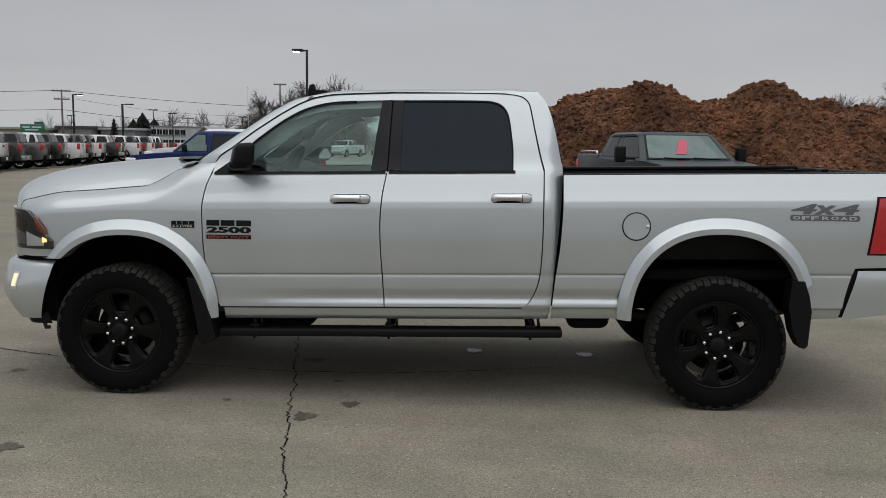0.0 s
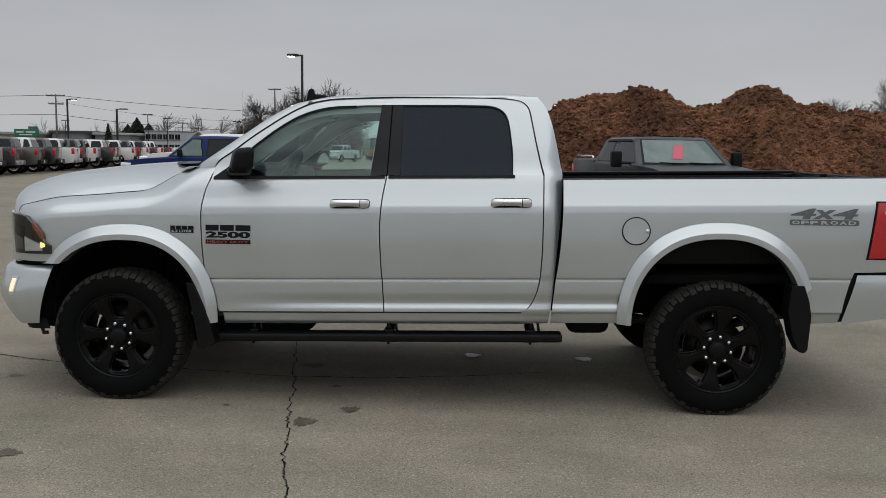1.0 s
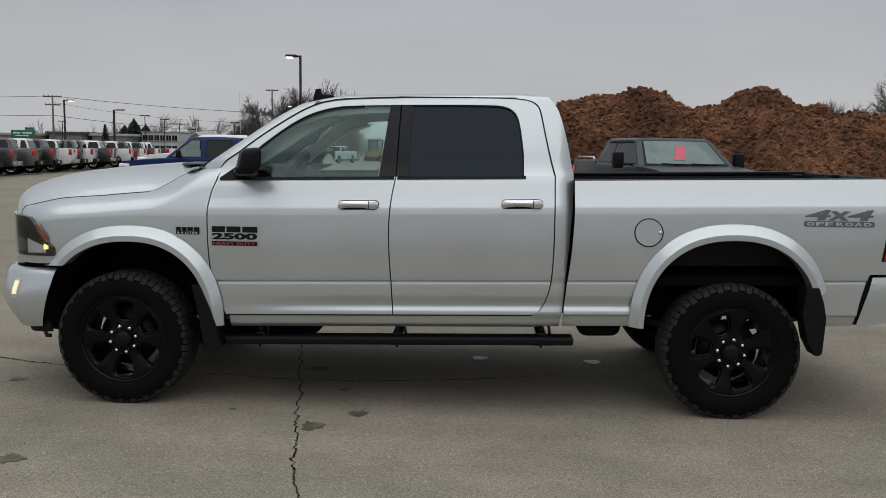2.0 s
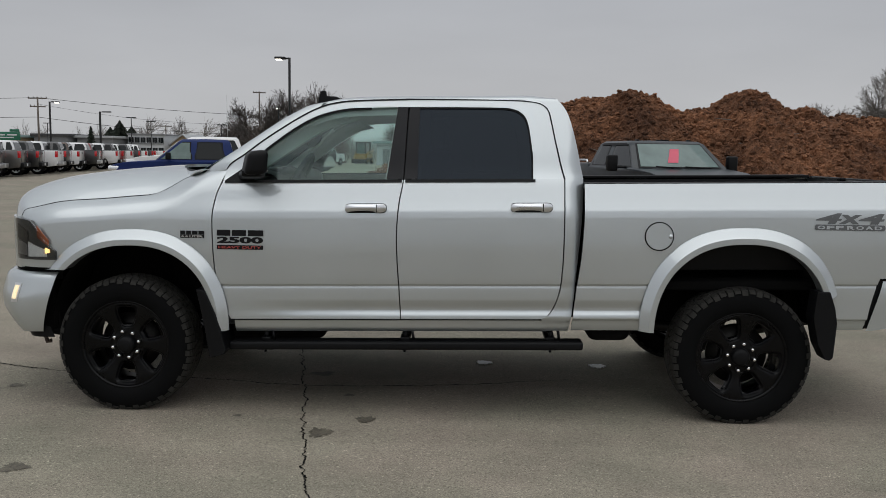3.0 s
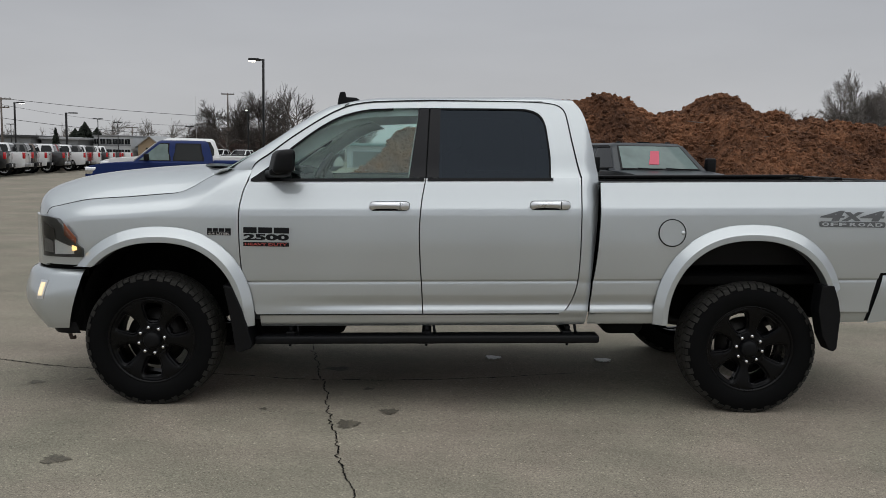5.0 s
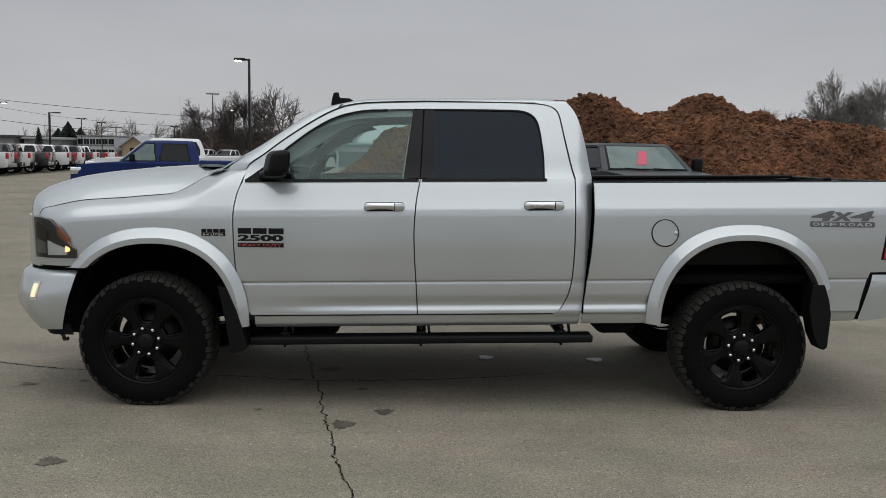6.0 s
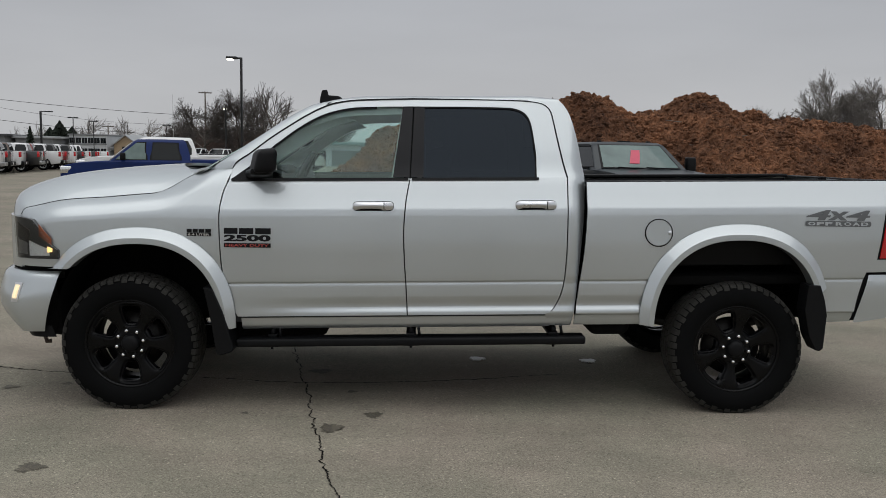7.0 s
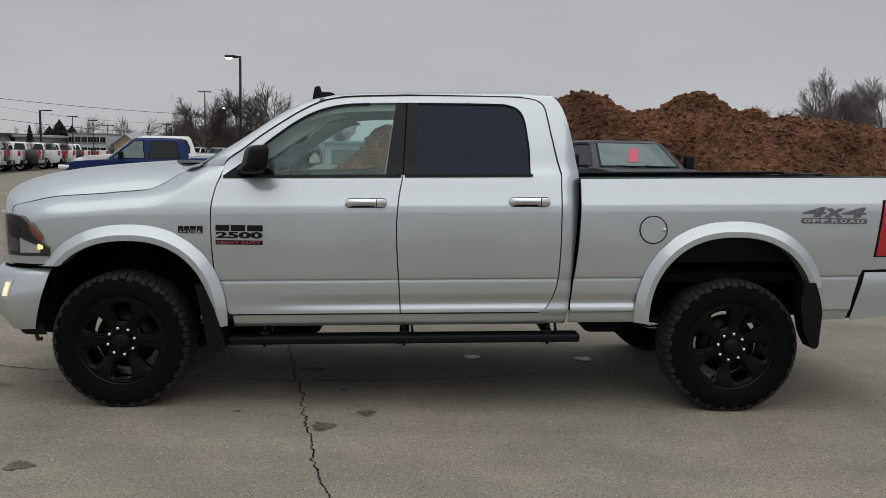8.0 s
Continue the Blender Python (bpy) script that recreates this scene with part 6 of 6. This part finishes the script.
def heap_bm():
    bm = bmesh.new()
    nx, ny = 620, 215
    g = []
    for i in range(nx + 1):
        x = -3.7 + 49.6 * (i / nx) ** 1.35
        g.append([bm.verts.new(heap_point(x, 19.6 + 15.5 * (j / ny) ** 1.25)) for j in range(ny + 1)])
    for i in range(nx):
        for j in range(ny):
            bm.faces.new((g[i][j], g[i + 1][j], g[i + 1][j + 1], g[i][j + 1]))
    return bm


heap = tagged(part("dirt_mound", heap_bm(), SOIL), "large heap of loose red-brown excavated clay soil", "dirt mound")


ico = bmesh.new()
bmesh.ops.create_icosphere(ico, subdivisions=1, radius=1.0)
ICO_V = [v.co.copy() for v in ico.verts]
ICO_F = [[v.index for v in f.verts] for f in ico.faces]
ico.free()


def clods_bm(n, seed):
    rnd = random.Random(seed)
    verts, faces = [], []
    for _ in range(n):
        c = heap_point(-3 + 28 * rnd.random(), 20.5 + 8.0 * rnd.random())
        x, y, z = c
        if z < 0.6:
            continue
        s = 0.018 + 0.11 * rnd.random() ** 4.5
        turn = Euler((rnd.uniform(0, 6.3), rnd.uniform(0, 6.3), rnd.uniform(0, 6.3))).to_matrix()
        b = len(verts)
        for q in ICO_V:
            dx, dy, dz = turn @ q
            k = s * rnd.uniform(0.62, 1.05)
            verts.append((x + dx * k * 1.15, y + dy * k, z + dz * k * 0.8))
        for q in ICO_F:
            faces.append([b + i for i in q])
    me = bpy.data.meshes.new("clods")
    me.from_pydata(verts, [], faces)
    bm = bmesh.new()
    bm.from_mesh(me)
    bpy.data.meshes.remove(me)
    return bm


cl = part("loose_soil", clods_bm(26000, 4), CLOD, heap, "loose clods of soil")
tagged(cl, kind="stuff")
rt = random.Random(12)
sticks = []
for _ in range(26):
    x, y, z = heap_point(rt.uniform(2, 22), rt.uniform(21.5, 26))
    a = rt.uniform(0, 6.28)
    L = rt.uniform(0.25, 0.7)
    sticks.append(tube_bm([(x, y, z), (x + L * math.cos(a), y + 0.2 * L * math.sin(a), z + L * rt.uniform(0.0, 0.6))], [0.022, 0.012], 5))
tagged(part("roots", join(*sticks), POLE_WOOD, heap, "broken roots and sticks"), kind="stuff")


# ---- bare trees ----
def outside(p, env):
    """Whether a point lies outside a dome-shaped crown of centre height, half width and half height."""
    return (p.x**2 + p.y**2) / env[1] ** 2 + ((p.z - env[0]) / env[2]) ** 2 > 1


def grow(segs, p, d, length, rad, depth, rnd, spread, droop, env=None):
    n = 3
    pts, q, dd = [p.copy()], p.copy(), d.copy()
    for i in range(n):
        dd = (dd + Vector((rnd.gauss(0, 0.13), rnd.gauss(0, 0.13), rnd.gauss(0.02, 0.10) - droop))).normalized()
        q = q + dd * length / n
        pts.append(q.copy())
    segs.append((pts, rad, rad * 0.62, depth))
    if depth == 0 or (env and p.z > 0.2 and outside(q, env)):
        return
    kids = 2
    for i in range(kids):
        t = 0.35 + 0.65 * (i + rnd.random() * 0.6) / kids
        base = pts[min(n, max(1, round(t * n)))]
        ax = Vector((rnd.gauss(0, 1), rnd.gauss(0, 1), rnd.gauss(0, 0.5))).normalized()
        nd = (dd + ax * spread * rnd.uniform(0.6, 1.2)).normalized()
        grow(segs, base, nd, length * rnd.uniform(0.66, 0.88), rad * rnd.uniform(0.52, 0.70), depth - 1, rnd, spread, droop, env)
    grow(segs, pts[-1], dd, length * 0.78, rad * 0.64, depth - 1, rnd, spread, droop, env)


def limbs_bm(segs):
    """Tapered limbs, joined."""
    verts, faces = [], []
    for pts, r0, r1, _ in segs:
        prev = None
        for i, p in enumerate(pts):
            r = max(r0 + (r1 - r0) * i / (len(pts) - 1), 0.011)
            d = (pts[min(i + 1, len(pts) - 1)] - pts[max(i - 1, 0)]).normalized()
            a = d.orthogonal().normalized()
            b = d.cross(a)
            ring = list(range(len(verts), len(verts) + 3))
            for t in (0, 2.094, 4.189):
                verts.append(p + (a * math.cos(t) + b * math.sin(t)) * r)
            if prev:
                for k in range(3):
                    faces.append((prev[k], prev[(k + 1) % 3], ring[(k + 1) % 3], ring[k]))
            prev = ring
    me = bpy.data.meshes.new("limbs")
    me.from_pydata([tuple(v) for v in verts], [], faces)
    bm = bmesh.new()
    bm.from_mesh(me)
    bpy.data.meshes.remove(me)
    return smooth(bm)


tree_cache = {}


def spreading_tree(x, y, height, seed, wide, depth=6, label="bare leafless tree with a broad rounded crown", group="", mat=TWIG):
    """A short trunk, a fan of rising limbs and a dome of fine twigs."""
    rnd = random.Random(seed)
    root = thing("tree", label, "tree", group)
    trunk = [Vector((0, 0, 0)), Vector((0.004, 0, 0.09)), Vector((rnd.uniform(-0.02, 0.02), 0, 0.19)), Vector((rnd.uniform(-0.02, 0.02), 0, 0.34))]
    stem = [(trunk, 0.024, 0.013, depth)]
    segs = []
    env = (0.56, wide, 0.44)
    turn = rnd.uniform(0, 6.28)
    for k in range(7):
        a = turn + 2.4 * k + rnd.uniform(-0.3, 0.3)
        lift = 0.22 + 0.17 * k
        base = trunk[1].lerp(trunk[3], 0.2 + 0.13 * k)
        grow(segs, base, Vector((math.cos(a), math.sin(a), lift)).normalized(), 0.150, 0.012, depth, rnd, 0.60, 0.0, env)
    top = max(p.z for g in segs for p in g[0])
    k = height / top
    big = [([p * k for p in g[0]], g[1] * k, g[2] * k, g[3]) for g in stem + segs]
    part("trunk", limbs_bm([g for g in big if g[3] >= depth - 1]), BARK, root)
    part("crown", limbs_bm([g for g in big if g[3] < depth - 1]), mat, root)
    root.matrix_basis = pose(x, y, rise(y) - 0.05)
    return root



def bare_tree(x, y, height, seed, depth=5, spread=0.75, label="bare leafless winter tree", group="", mat=TWIG, stems=1):
    key = (seed, depth, spread, stems)
    root = thing("tree", label, "tree", group)
    if key not in tree_cache:
        rnd = random.Random(seed)
        segs = []
        for k in range(stems):
            lean = Vector((rnd.gauss(0, 0.12 + 0.25 * (stems > 1)), rnd.gauss(0, 0.12 + 0.2 * (stems > 1)), 1)).normalized()
            grow(segs, Vector((rnd.gauss(0, 0.01) * stems, 0, 0)), lean, 0.30, 0.026 / stems**0.5, depth, rnd, spread, 0.0)
        top = max(p.z for s in segs for p in s[0])
        segs = [([p / top for p in s[0]], s[1] / top, s[2] / top, s[3]) for s in segs]
        tree_cache[key] = segs
    segs = tree_cache[key]
    big = [([p * height for p in s[0]], s[1] * height, s[2] * height, s[3]) for s in segs]
    part("trunk", limbs_bm([s for s in big if s[3] >= depth - 1]), BARK, root)
    part("crown", limbs_bm([s for s in big if s[3] < depth - 1]), mat, root)
    root.matrix_basis = pose(x, y, rise(y) - 0.05, 0, 0, (seed * 77) % 360)
    return root


for x, y, h, sd, sp, st in ((-27.5, 104, 6.6, 1, 0.85, 1), (-29.5, 109, 5.4, 5, 0.8, 1), (-18.6, 112, 6.6, 6, 0.7, 1), (-9.0, 118, 6.0, 8, 0.7, 1)):
    bare_tree(x, y, h, sd, 7, sp, "bare leafless tree behind the far lamps", "bare trees across the lot", mat=TWIG_DARK, stems=st)
for x, y, h, sd, wide in ((-23.2, 96, 8.5, 2, 0.50), (-19.4, 98, 9.1, 3, 0.46), (-14.6, 94, 9.6, 4, 0.36)):
    spreading_tree(x, y, h, sd, wide, 5 if sd == 4 else 6, "bare leafless tree behind the far lamps", "bare trees across the lot", TWIG_DARK)
for x, y, h, sd, wide in ((48.8, 95, 12.4, 12, 0.47), (57.5, 97, 12.8, 13, 0.46), (53.2, 100, 10.2, 14, 0.42), (43.6, 98, 8.2, 15, 0.42)):
    spreading_tree(x, y, h, sd, wide, 7 if h > 12 else 6 if h > 9 else 5, "bare tree with a rounded crown beyond the dirt heap", "bare trees beyond the heap")
for x, y, h, sd in ((40.2, 100, 6.6, 15), (37.0, 103, 5.8, 16)):
    bare_tree(x, y, h, sd, 6, 0.66, "small bare tree beyond the dirt heap", "bare trees beyond the heap")
for x, y, h, sd in ((26.6, 92, 5.6, 21), (18.0, 94, 5.2, 22), (8.2, 92, 5.2, 23), (4.0, 60, 4.6, 24), (0.5, 64, 4.4, 21)):
    bare_tree(x, y, h, sd, 6, 0.8, "small bare tree peeping over the heap", "small trees behind the heap")
rnd = random.Random(31)
for i in range(22):
    bare_tree(-78 + i * 2.7 + rnd.uniform(-1, 1), 155 + rnd.uniform(-6, 6), rnd.uniform(5.6, 8.2), 40 + i % 4, 5, 0.75, "distant bare roadside tree", "distant trees")


def thicket_bm(x0, x1, y0, y1, h, n, seed):
    rnd = random.Random(seed)
    segs = []
    for _ in range(n):
        x, y = rnd.uniform(x0, x1), rnd.uniform(y0, y1)
        p = Vector((x, y, rise(y)))
        q = p + Vector((rnd.gauss(0, 0.5), rnd.gauss(0, 0.5), h * rnd.uniform(0.5, 1.1)))
        segs.append(([p, (p + q) / 2 + Vector((rnd.gauss(0, 0.15), 0, 0)), q], 0.05, 0.02, 0))
        for _ in range(5):
            b = p.lerp(q, rnd.uniform(0.3, 0.95))
            segs.append(([b, b + Vector((rnd.gauss(0, 0.55), rnd.gauss(0, 0.5), rnd.uniform(0.2, 0.9)))], 0.03, 0.015, 0))
    return limbs_bm(segs)


tagged(part("thicket", thicket_bm(-31, -15.5, 109, 117, 4.4, 1350, 5), TWIG_RED), "dense reddish-brown leafless thicket", "thicket", kind="stuff")
tagged(part("thicket", thicket_bm(-90, -30, 158, 166, 3.6, 1100, 6), TWIG), "distant grey-brown leafless brush", "thicket", kind="stuff")
tagged(part("thicket", thicket_bm(-34, 50, 168, 180, 4.2, 1000, 9), TWIG), "distant bare treeline along the horizon", "thicket", kind="stuff")
tagged(part("thicket", thicket_bm(36, 75, 100, 108, 2.6, 500, 7), TWIG), "leafless brush beyond the dirt heap", "thicket", kind="stuff")


# ---- lamp posts, poles and wires ----
def lamp_post(x, y, top, twin=False, turn=0.0, lit=True, label="black square lamp post with a lit flat head", s=1.0):
    root = thing("street_lamp", label, "street lamp", "lot lamp posts")
    h = top - rise(y)
    part("post", box_bm(-0.085 * s, 0.085 * s, -0.085 * s, 0.085 * s, 0.0, h - 0.02, 0.01), POST_BLACK, root)
    part("foot", lathe_z(0.28, 0.35), WALL_GREY, root)
    for sd in ((-1, 1) if twin else (-1,)):
        part("arm", box_bm(min(0, sd * 0.35 * s), max(0, sd * 0.35 * s), -0.04, 0.04, h - 0.10, h - 0.02, 0.01), POST_BLACK, root)
        hd = part("lamp_head", box_bm(min(sd * 0.30 * s, sd * 1.12 * s), max(sd * 0.30 * s, sd * 1.12 * s), -0.20, 0.20, h - 0.10, h + 0.01, 0.03, 3), POST_BLACK, root)
        if lit:
            part("diffuser", box_bm(min(sd * 0.62 * s, sd * 1.08 * s), max(sd * 0.62 * s, sd * 1.08 * s), -0.17, 0.17, h - 0.16, h - 0.095, 0.02), LAMP_WHITE, hd, "lit white diffuser")
    root.matrix_basis = pose(x, y, rise(y), 0, 0, turn)
    return root


def lathe_z(r, h):
    return tube_bm([(0, 0, -0.05), (0, 0, h)], r, 16)


lamp_post(-6.75, 36.2, 6.10, turn=0, s=0.62)
lamp_post(-19.7, 92.0, 6.45, turn=-70, s=0.8)
lamp_post(-38.0, 76.0, 5.95, turn=180, s=0.8)
lamp_post(-35.55, 81.5, 5.3, turn=180, lit=False, label="black lamp post with an unlit flat head")
lamp_post(-36.1, 91.0, 5.1, twin=True, s=0.45, lit=False, label="black lamp post with two unlit flat heads")
lamp_post(-36.1, 97.0, 4.9, twin=True, s=0.45, lit=False, label="black lamp post with two unlit flat heads")
lamp_post(-28.5, 100.0, 4.67, twin=True, s=0.45, lit=False, label="black lamp post with two unlit flat heads")
lamp_post(-55.0, 110.0, 4.9, twin=True, s=0.45, lit=False, label="black lamp post with two unlit flat heads")
lamp_post(9.0, 70.0, 5.6, turn=0, label="black lamp post beyond the dirt heap")


def utility_pole(x, y, top, arms=((0, 1.1),), label="grey wooden utility pole with crossarms"):
    root = thing("utility_pole", label, "utility pole", "utility poles")
    h = top - rise(y)
    part("pole", tube_bm([(0, 0, -0.05), (0, 0, h)], [0.15, 0.09], 10), POLE_WOOD, root)
    for dz, w in arms:
        ca = part("crossarm", box_bm(-w, w, -0.06, 0.06, h - 0.25 - dz, h - 0.10 - dz), POLE_WOOD, root)
        for k in (-1, -0.45, 0.45, 1):
            part("insulator", tube_bm([(k * w * 0.92, 0, h - 0.10 - dz), (k * w * 0.92, 0, h + 0.06 - dz)], 0.05, 8), STEEL, ca)
    root.matrix_basis = pose(x, y, rise(y), 0, 0, 12)
    return root


utility_pole(-51.2, 100.0, 7.75, ((0, 1.1), (1.0, 0.9)))
utility_pole(-28.7, 120.0, 10.05, ((0, 0.9),))
utility_pole(-49.5, 140.0, 5.6, ((0, 1.0),))
utility_pole(-36.0, 150.0, 6.0, ((0, 1.2), (0.7, 1.0)))


def wire(name, a, b, sag, r=0.028):
    pts = []
    for i in range(25):
        t = i / 24
        p = Vector(a).lerp(Vector(b), t)
        p.z -= sag * 4 * t * (1 - t)
        pts.append(p)
    tagged(part(name, tube_bm(pts, r, 5), POST_BLACK), "thin dark overhead wire strung between utility poles", "wire", "overhead wires")


wire("overhead_wire", (-51.2, 100.0, 7.65), (-28.7, 120.0, 6.6), 0.25)
wire("overhead_wire", (-51.2, 100.0, 5.3), (-28.7, 120.0, 3.9), 0.5)
wire("overhead_wire", (-51.2, 100.0, 6.9), (-28.7, 120.0, 5.4), 0.8, 0.016)
wire("overhead_wire", (-98, 84, 6.6), (-51.2, 100.0, 7.65), 0.4)
wire("overhead_wire", (-98, 84, 5.0), (-51.2, 100.0, 5.3), 0.4)


# ---- low buildings across the road ----
def building(name, x0, x1, y0, y1, top, wall, roof, label, bays=0, bay_mat=DARK_GLASS, overhang=0.4, door=False):
    root = thing(name, label, "building")
    zb = rise(y0) - 0.1
    part("wall", box_bm(x0, x1, y0, y1, zb, top), wall, root)
    rf = part("roof", box_bm(x0 - overhang, x1 + overhang, y0 - overhang, y1 + overhang, top, top + 0.35, 0.03), roof, root)
    n = bays
    for i in range(n):
        w = (x1 - x0) / n
        a, b = x0 + w * (i + 0.12), x0 + w * (i + 0.88)
        z0, z1 = zb + (0.3 if door else 1.0), zb + (top - zb) * 0.72
        win = part("window" if not door else "door", box_bm(a, b, y0 - 0.05, y0 + 0.05, z0, z1), bay_mat, root)
        part("frame", join(box_bm(a - 0.08, b + 0.08, y0 - 0.09, y0 - 0.055, z1, z1 + 0.1), box_bm((a + b) / 2 - 0.05, (a + b) / 2 + 0.05, y0 - 0.09, y0 - 0.055, z0, z1), box_bm(a - 0.08, b + 0.08, y0 - 0.09, y0 - 0.055, z0 - 0.1, z0)), WALL_GREY, win)
    return root


building("garage_building", -63, -58.0, 122, 134, 3.3, WALL_GREY, ROOF_DARK, "grey metal garage with roll-up doors", 3, WALL_PALE, door=True)
building("shop_building", -57.4, -52.0, 124, 136, 3.1, WALL_GREY, ROOF_PALE, "grey low shop with a pale roof", 4)
def office(x0, x1, y0, y1, top):
    """Two storeys with bands of windows between slim piers."""
    root = thing("office_building", "pale two-storey office with dark window bands", "building")
    part("wall", box_bm(x0, x1, y0, y1, -0.1, top), WALL_WHITE, root)
    part("parapet", box_bm(x0 - 0.15, x1 + 0.15, y0 - 0.15, y1 + 0.15, top, top + 0.22, 0.03), WALL_GREY, root)
    n = 6
    for z0, z1 in ((0.7, 1.75), (2.55, 3.35)):
        for i in range(n):
            w = (x1 - x0) / n
            win = part("window", box_bm(x0 + w * (i + 0.08), x0 + w * (i + 0.92), y0 - 0.05, y0 + 0.05, z0, z1), PANE_DARK, root)
            part("mullion", box_bm(x0 + w * (i + 0.48), x0 + w * (i + 0.52), y0 - 0.09, y0 - 0.055, z0, z1), WALL_GREY, win)
        part("sill_band", box_bm(x0 - 0.05, x1 + 0.05, y0 - 0.12, y0 - 0.02, z0 - 0.22, z0 - 0.06), WALL_GREY, root)


def gabled_house(x0, x1, y0, y1, eave, ridge_z):
    """A small house whose gable faces the lot."""
    root = thing("house", "small tan house with a pale-edged gable roof", "house")
    xm = (x0 + x1) / 2
    part("wall", slab_bm([(x0, -0.1), (x1, -0.1), (x1, eave), (xm, ridge_z), (x0, eave)], y0, y1), WALL_TAN, root)
    for a, b in ((x0 - 0.4, xm), (x1 + 0.4, xm)):
        ze = eave - 0.4 * (ridge_z - eave) / (xm - x0)
        part("roof", slab_bm([(a, ze), (b, ridge_z), (b, ridge_z + 0.18), (a, ze + 0.18)], y0 - 0.4, y1 + 0.4), ROOF_PALE, root)
    part("window", box_bm(xm - 0.6, xm + 0.6, y0 - 0.04, y0 + 0.05, 1.0, 2.1), PANE_DARK, root)


office(-51.2, -45.6, 128, 140, 3.7)
gabled_house(-44.8, -41.2, 129, 139, 2.4, 3.8)
building("canopy_building", -110, -64, 118, 138, 3.0, WALL_TAN, ROOF_TEAL, "long tan building with a teal roof", 7)
building("storage_building", -9.5, 16, 100, 112, 2.6, WALL_WHITE, ROOF_TEAL, "pale storage building beyond the lot", 4, WALL_GREY, door=True)

# unseen building added behind the viewpoint for the edge reflected in the pickup
building("unseen_building", -52, 58, -46, -33, 5.4, WALL_PALE, ROOF_PALE, "long plain pale unseen building, added for reflections in the pickup", 0)


def conifer(x, y, h, seed, wide=0.26, n=420):
    rnd = random.Random(seed)
    root = thing("tree", "small dark evergreen beside the low buildings", "tree", "evergreens")
    part("trunk", tube_bm([(0, 0, 0), (0, 0, h * 0.9)], [0.15, 0.03], 6), BARK, root)
    segs = []
    for _ in range(n):
        t = rnd.random() ** 0.8
        a = rnd.uniform(0, 6.28)
        r = h * wide * (1 - t) + 0.1
        p = Vector((0, 0, h * (0.08 + 0.9 * t)))
        q = p + Vector((math.cos(a) * r, math.sin(a) * r, -r * 0.25)) * rnd.uniform(0.5, 1.1)
        segs.append(([p, q], 0.13, 0.05, 0))
    part("crown", limbs_bm(segs), EVERGREEN, root)
    root.matrix_basis = pose(x, y, rise(y))


conifer(-50.0, 112, 4.6, 3)
conifer(-61.9, 147, 5.4, 5, 0.85, 1500)
conifer(-60.2, 147, 6.6, 6, 0.75, 1500)
conifer(-58.5, 148, 5.6, 7, 0.85, 1500)
conifer(-26.5, 112, 4.4, 4)

def skid_loader(x, y):
    """A small yellow loader with a caged cab, standing on the far lot."""
    root = thing("skid_loader", "small yellow loader with a dark caged cab", "loader")
    part("body", box_bm(-0.75, 0.75, -1.1, 1.2, 0.55, 1.35, 0.06, 2), LOADER_YELLOW, root)
    cab = part("cab_frame", join(*[box_bm(cx - 0.07, cx + 0.07, cy - 0.07, cy + 0.07, 1.3, 2.75) for cx in (-0.65, 0.65) for cy in (-0.9, 0.6)], box_bm(-0.78, 0.78, -1.0, 0.75, 2.72, 2.9, 0.03)), BLACK_PLASTIC, root, "black cab cage")
    part("cab_glass", box_bm(-0.58, 0.58, -0.86, -0.84, 1.4, 2.7), PANE_PALE, cab)
    for s in (-1, 1):
        part("lift_arm", tube_bm([(s * 0.85, 1.1, 1.75), (s * 0.85, -0.6, 1.45), (s * 0.85, -1.45, 0.6)], 0.10, 8), LOADER_YELLOW, root)
        for cy in (-0.65, 0.75):
            wheel = new("wheel")
            wheel.parent = root
            wheel.matrix_basis = pose(s * 0.80, cy, 0.42, 0, 0, 90)
            part("tyre", lathe_bm([(0.20, -0.13), (0.36, -0.15), (0.42, -0.11), (0.42, 0.11), (0.36, 0.15), (0.20, 0.13)], 20), RUBBER, wheel)
            part("rim", lathe_bm([(0.0, -0.09), (0.20, -0.11), (0.20, 0.11), (0.0, 0.09)], 16), LOADER_YELLOW, wheel)
    part("bucket", slab_bm([(-0.9, 0.10), (0.9, 0.10), (0.9, 0.62), (-0.9, 0.62)], -1.9, -1.35, 0.03), DARK_IRON, root)
    root.matrix_basis = pose(x, y, rise(y), 0, 0, -18)


skid_loader(-12.3, 110.0)

# green road sign on two posts
sign = thing("road_sign", "green highway sign with illegible white lines", "road sign")
part("panel", box_bm(-56.6, -53.5, 99.9, 100.0, 2.45, 3.45, 0.02), SIGN_GREEN, sign)
part("lettering_bars", join(box_bm(-56.3, -55.4, 99.86, 99.895, 3.0, 3.17), box_bm(-55.1, -53.9, 99.86, 99.895, 3.0, 3.17), box_bm(-56.0, -54.3, 99.86, 99.895, 2.68, 2.82)), SIGN_WHITE, sign)
part("exit_tab", box_bm(-54.8, -53.6, 99.9, 99.98, 3.47, 3.78, 0.02), SIGN_GREEN, sign)
for x in (-56.2, -53.9):
    part("post", tube_bm([(x, 100.1, -0.05), (x, 100.1, 3.4)], 0.07, 8), STEEL, sign)
# a slim antenna mast
mast = thing("antenna_mast", "slim pale antenna mast above the roofs", "mast")
part("mast", tube_bm([(-26.3, 95.0, -0.05), (-26.4, 95.0, 7.95)], [0.05, 0.03], 6), STEEL, mast)

# side and front panes let the daylight through
for ob in scene.objects:
    if ob.type == "MESH" and ob.data.materials and ob.data.materials[0] in (CLEAR_GLASS, DARK_GLASS):
        ob.visible_shadow = False
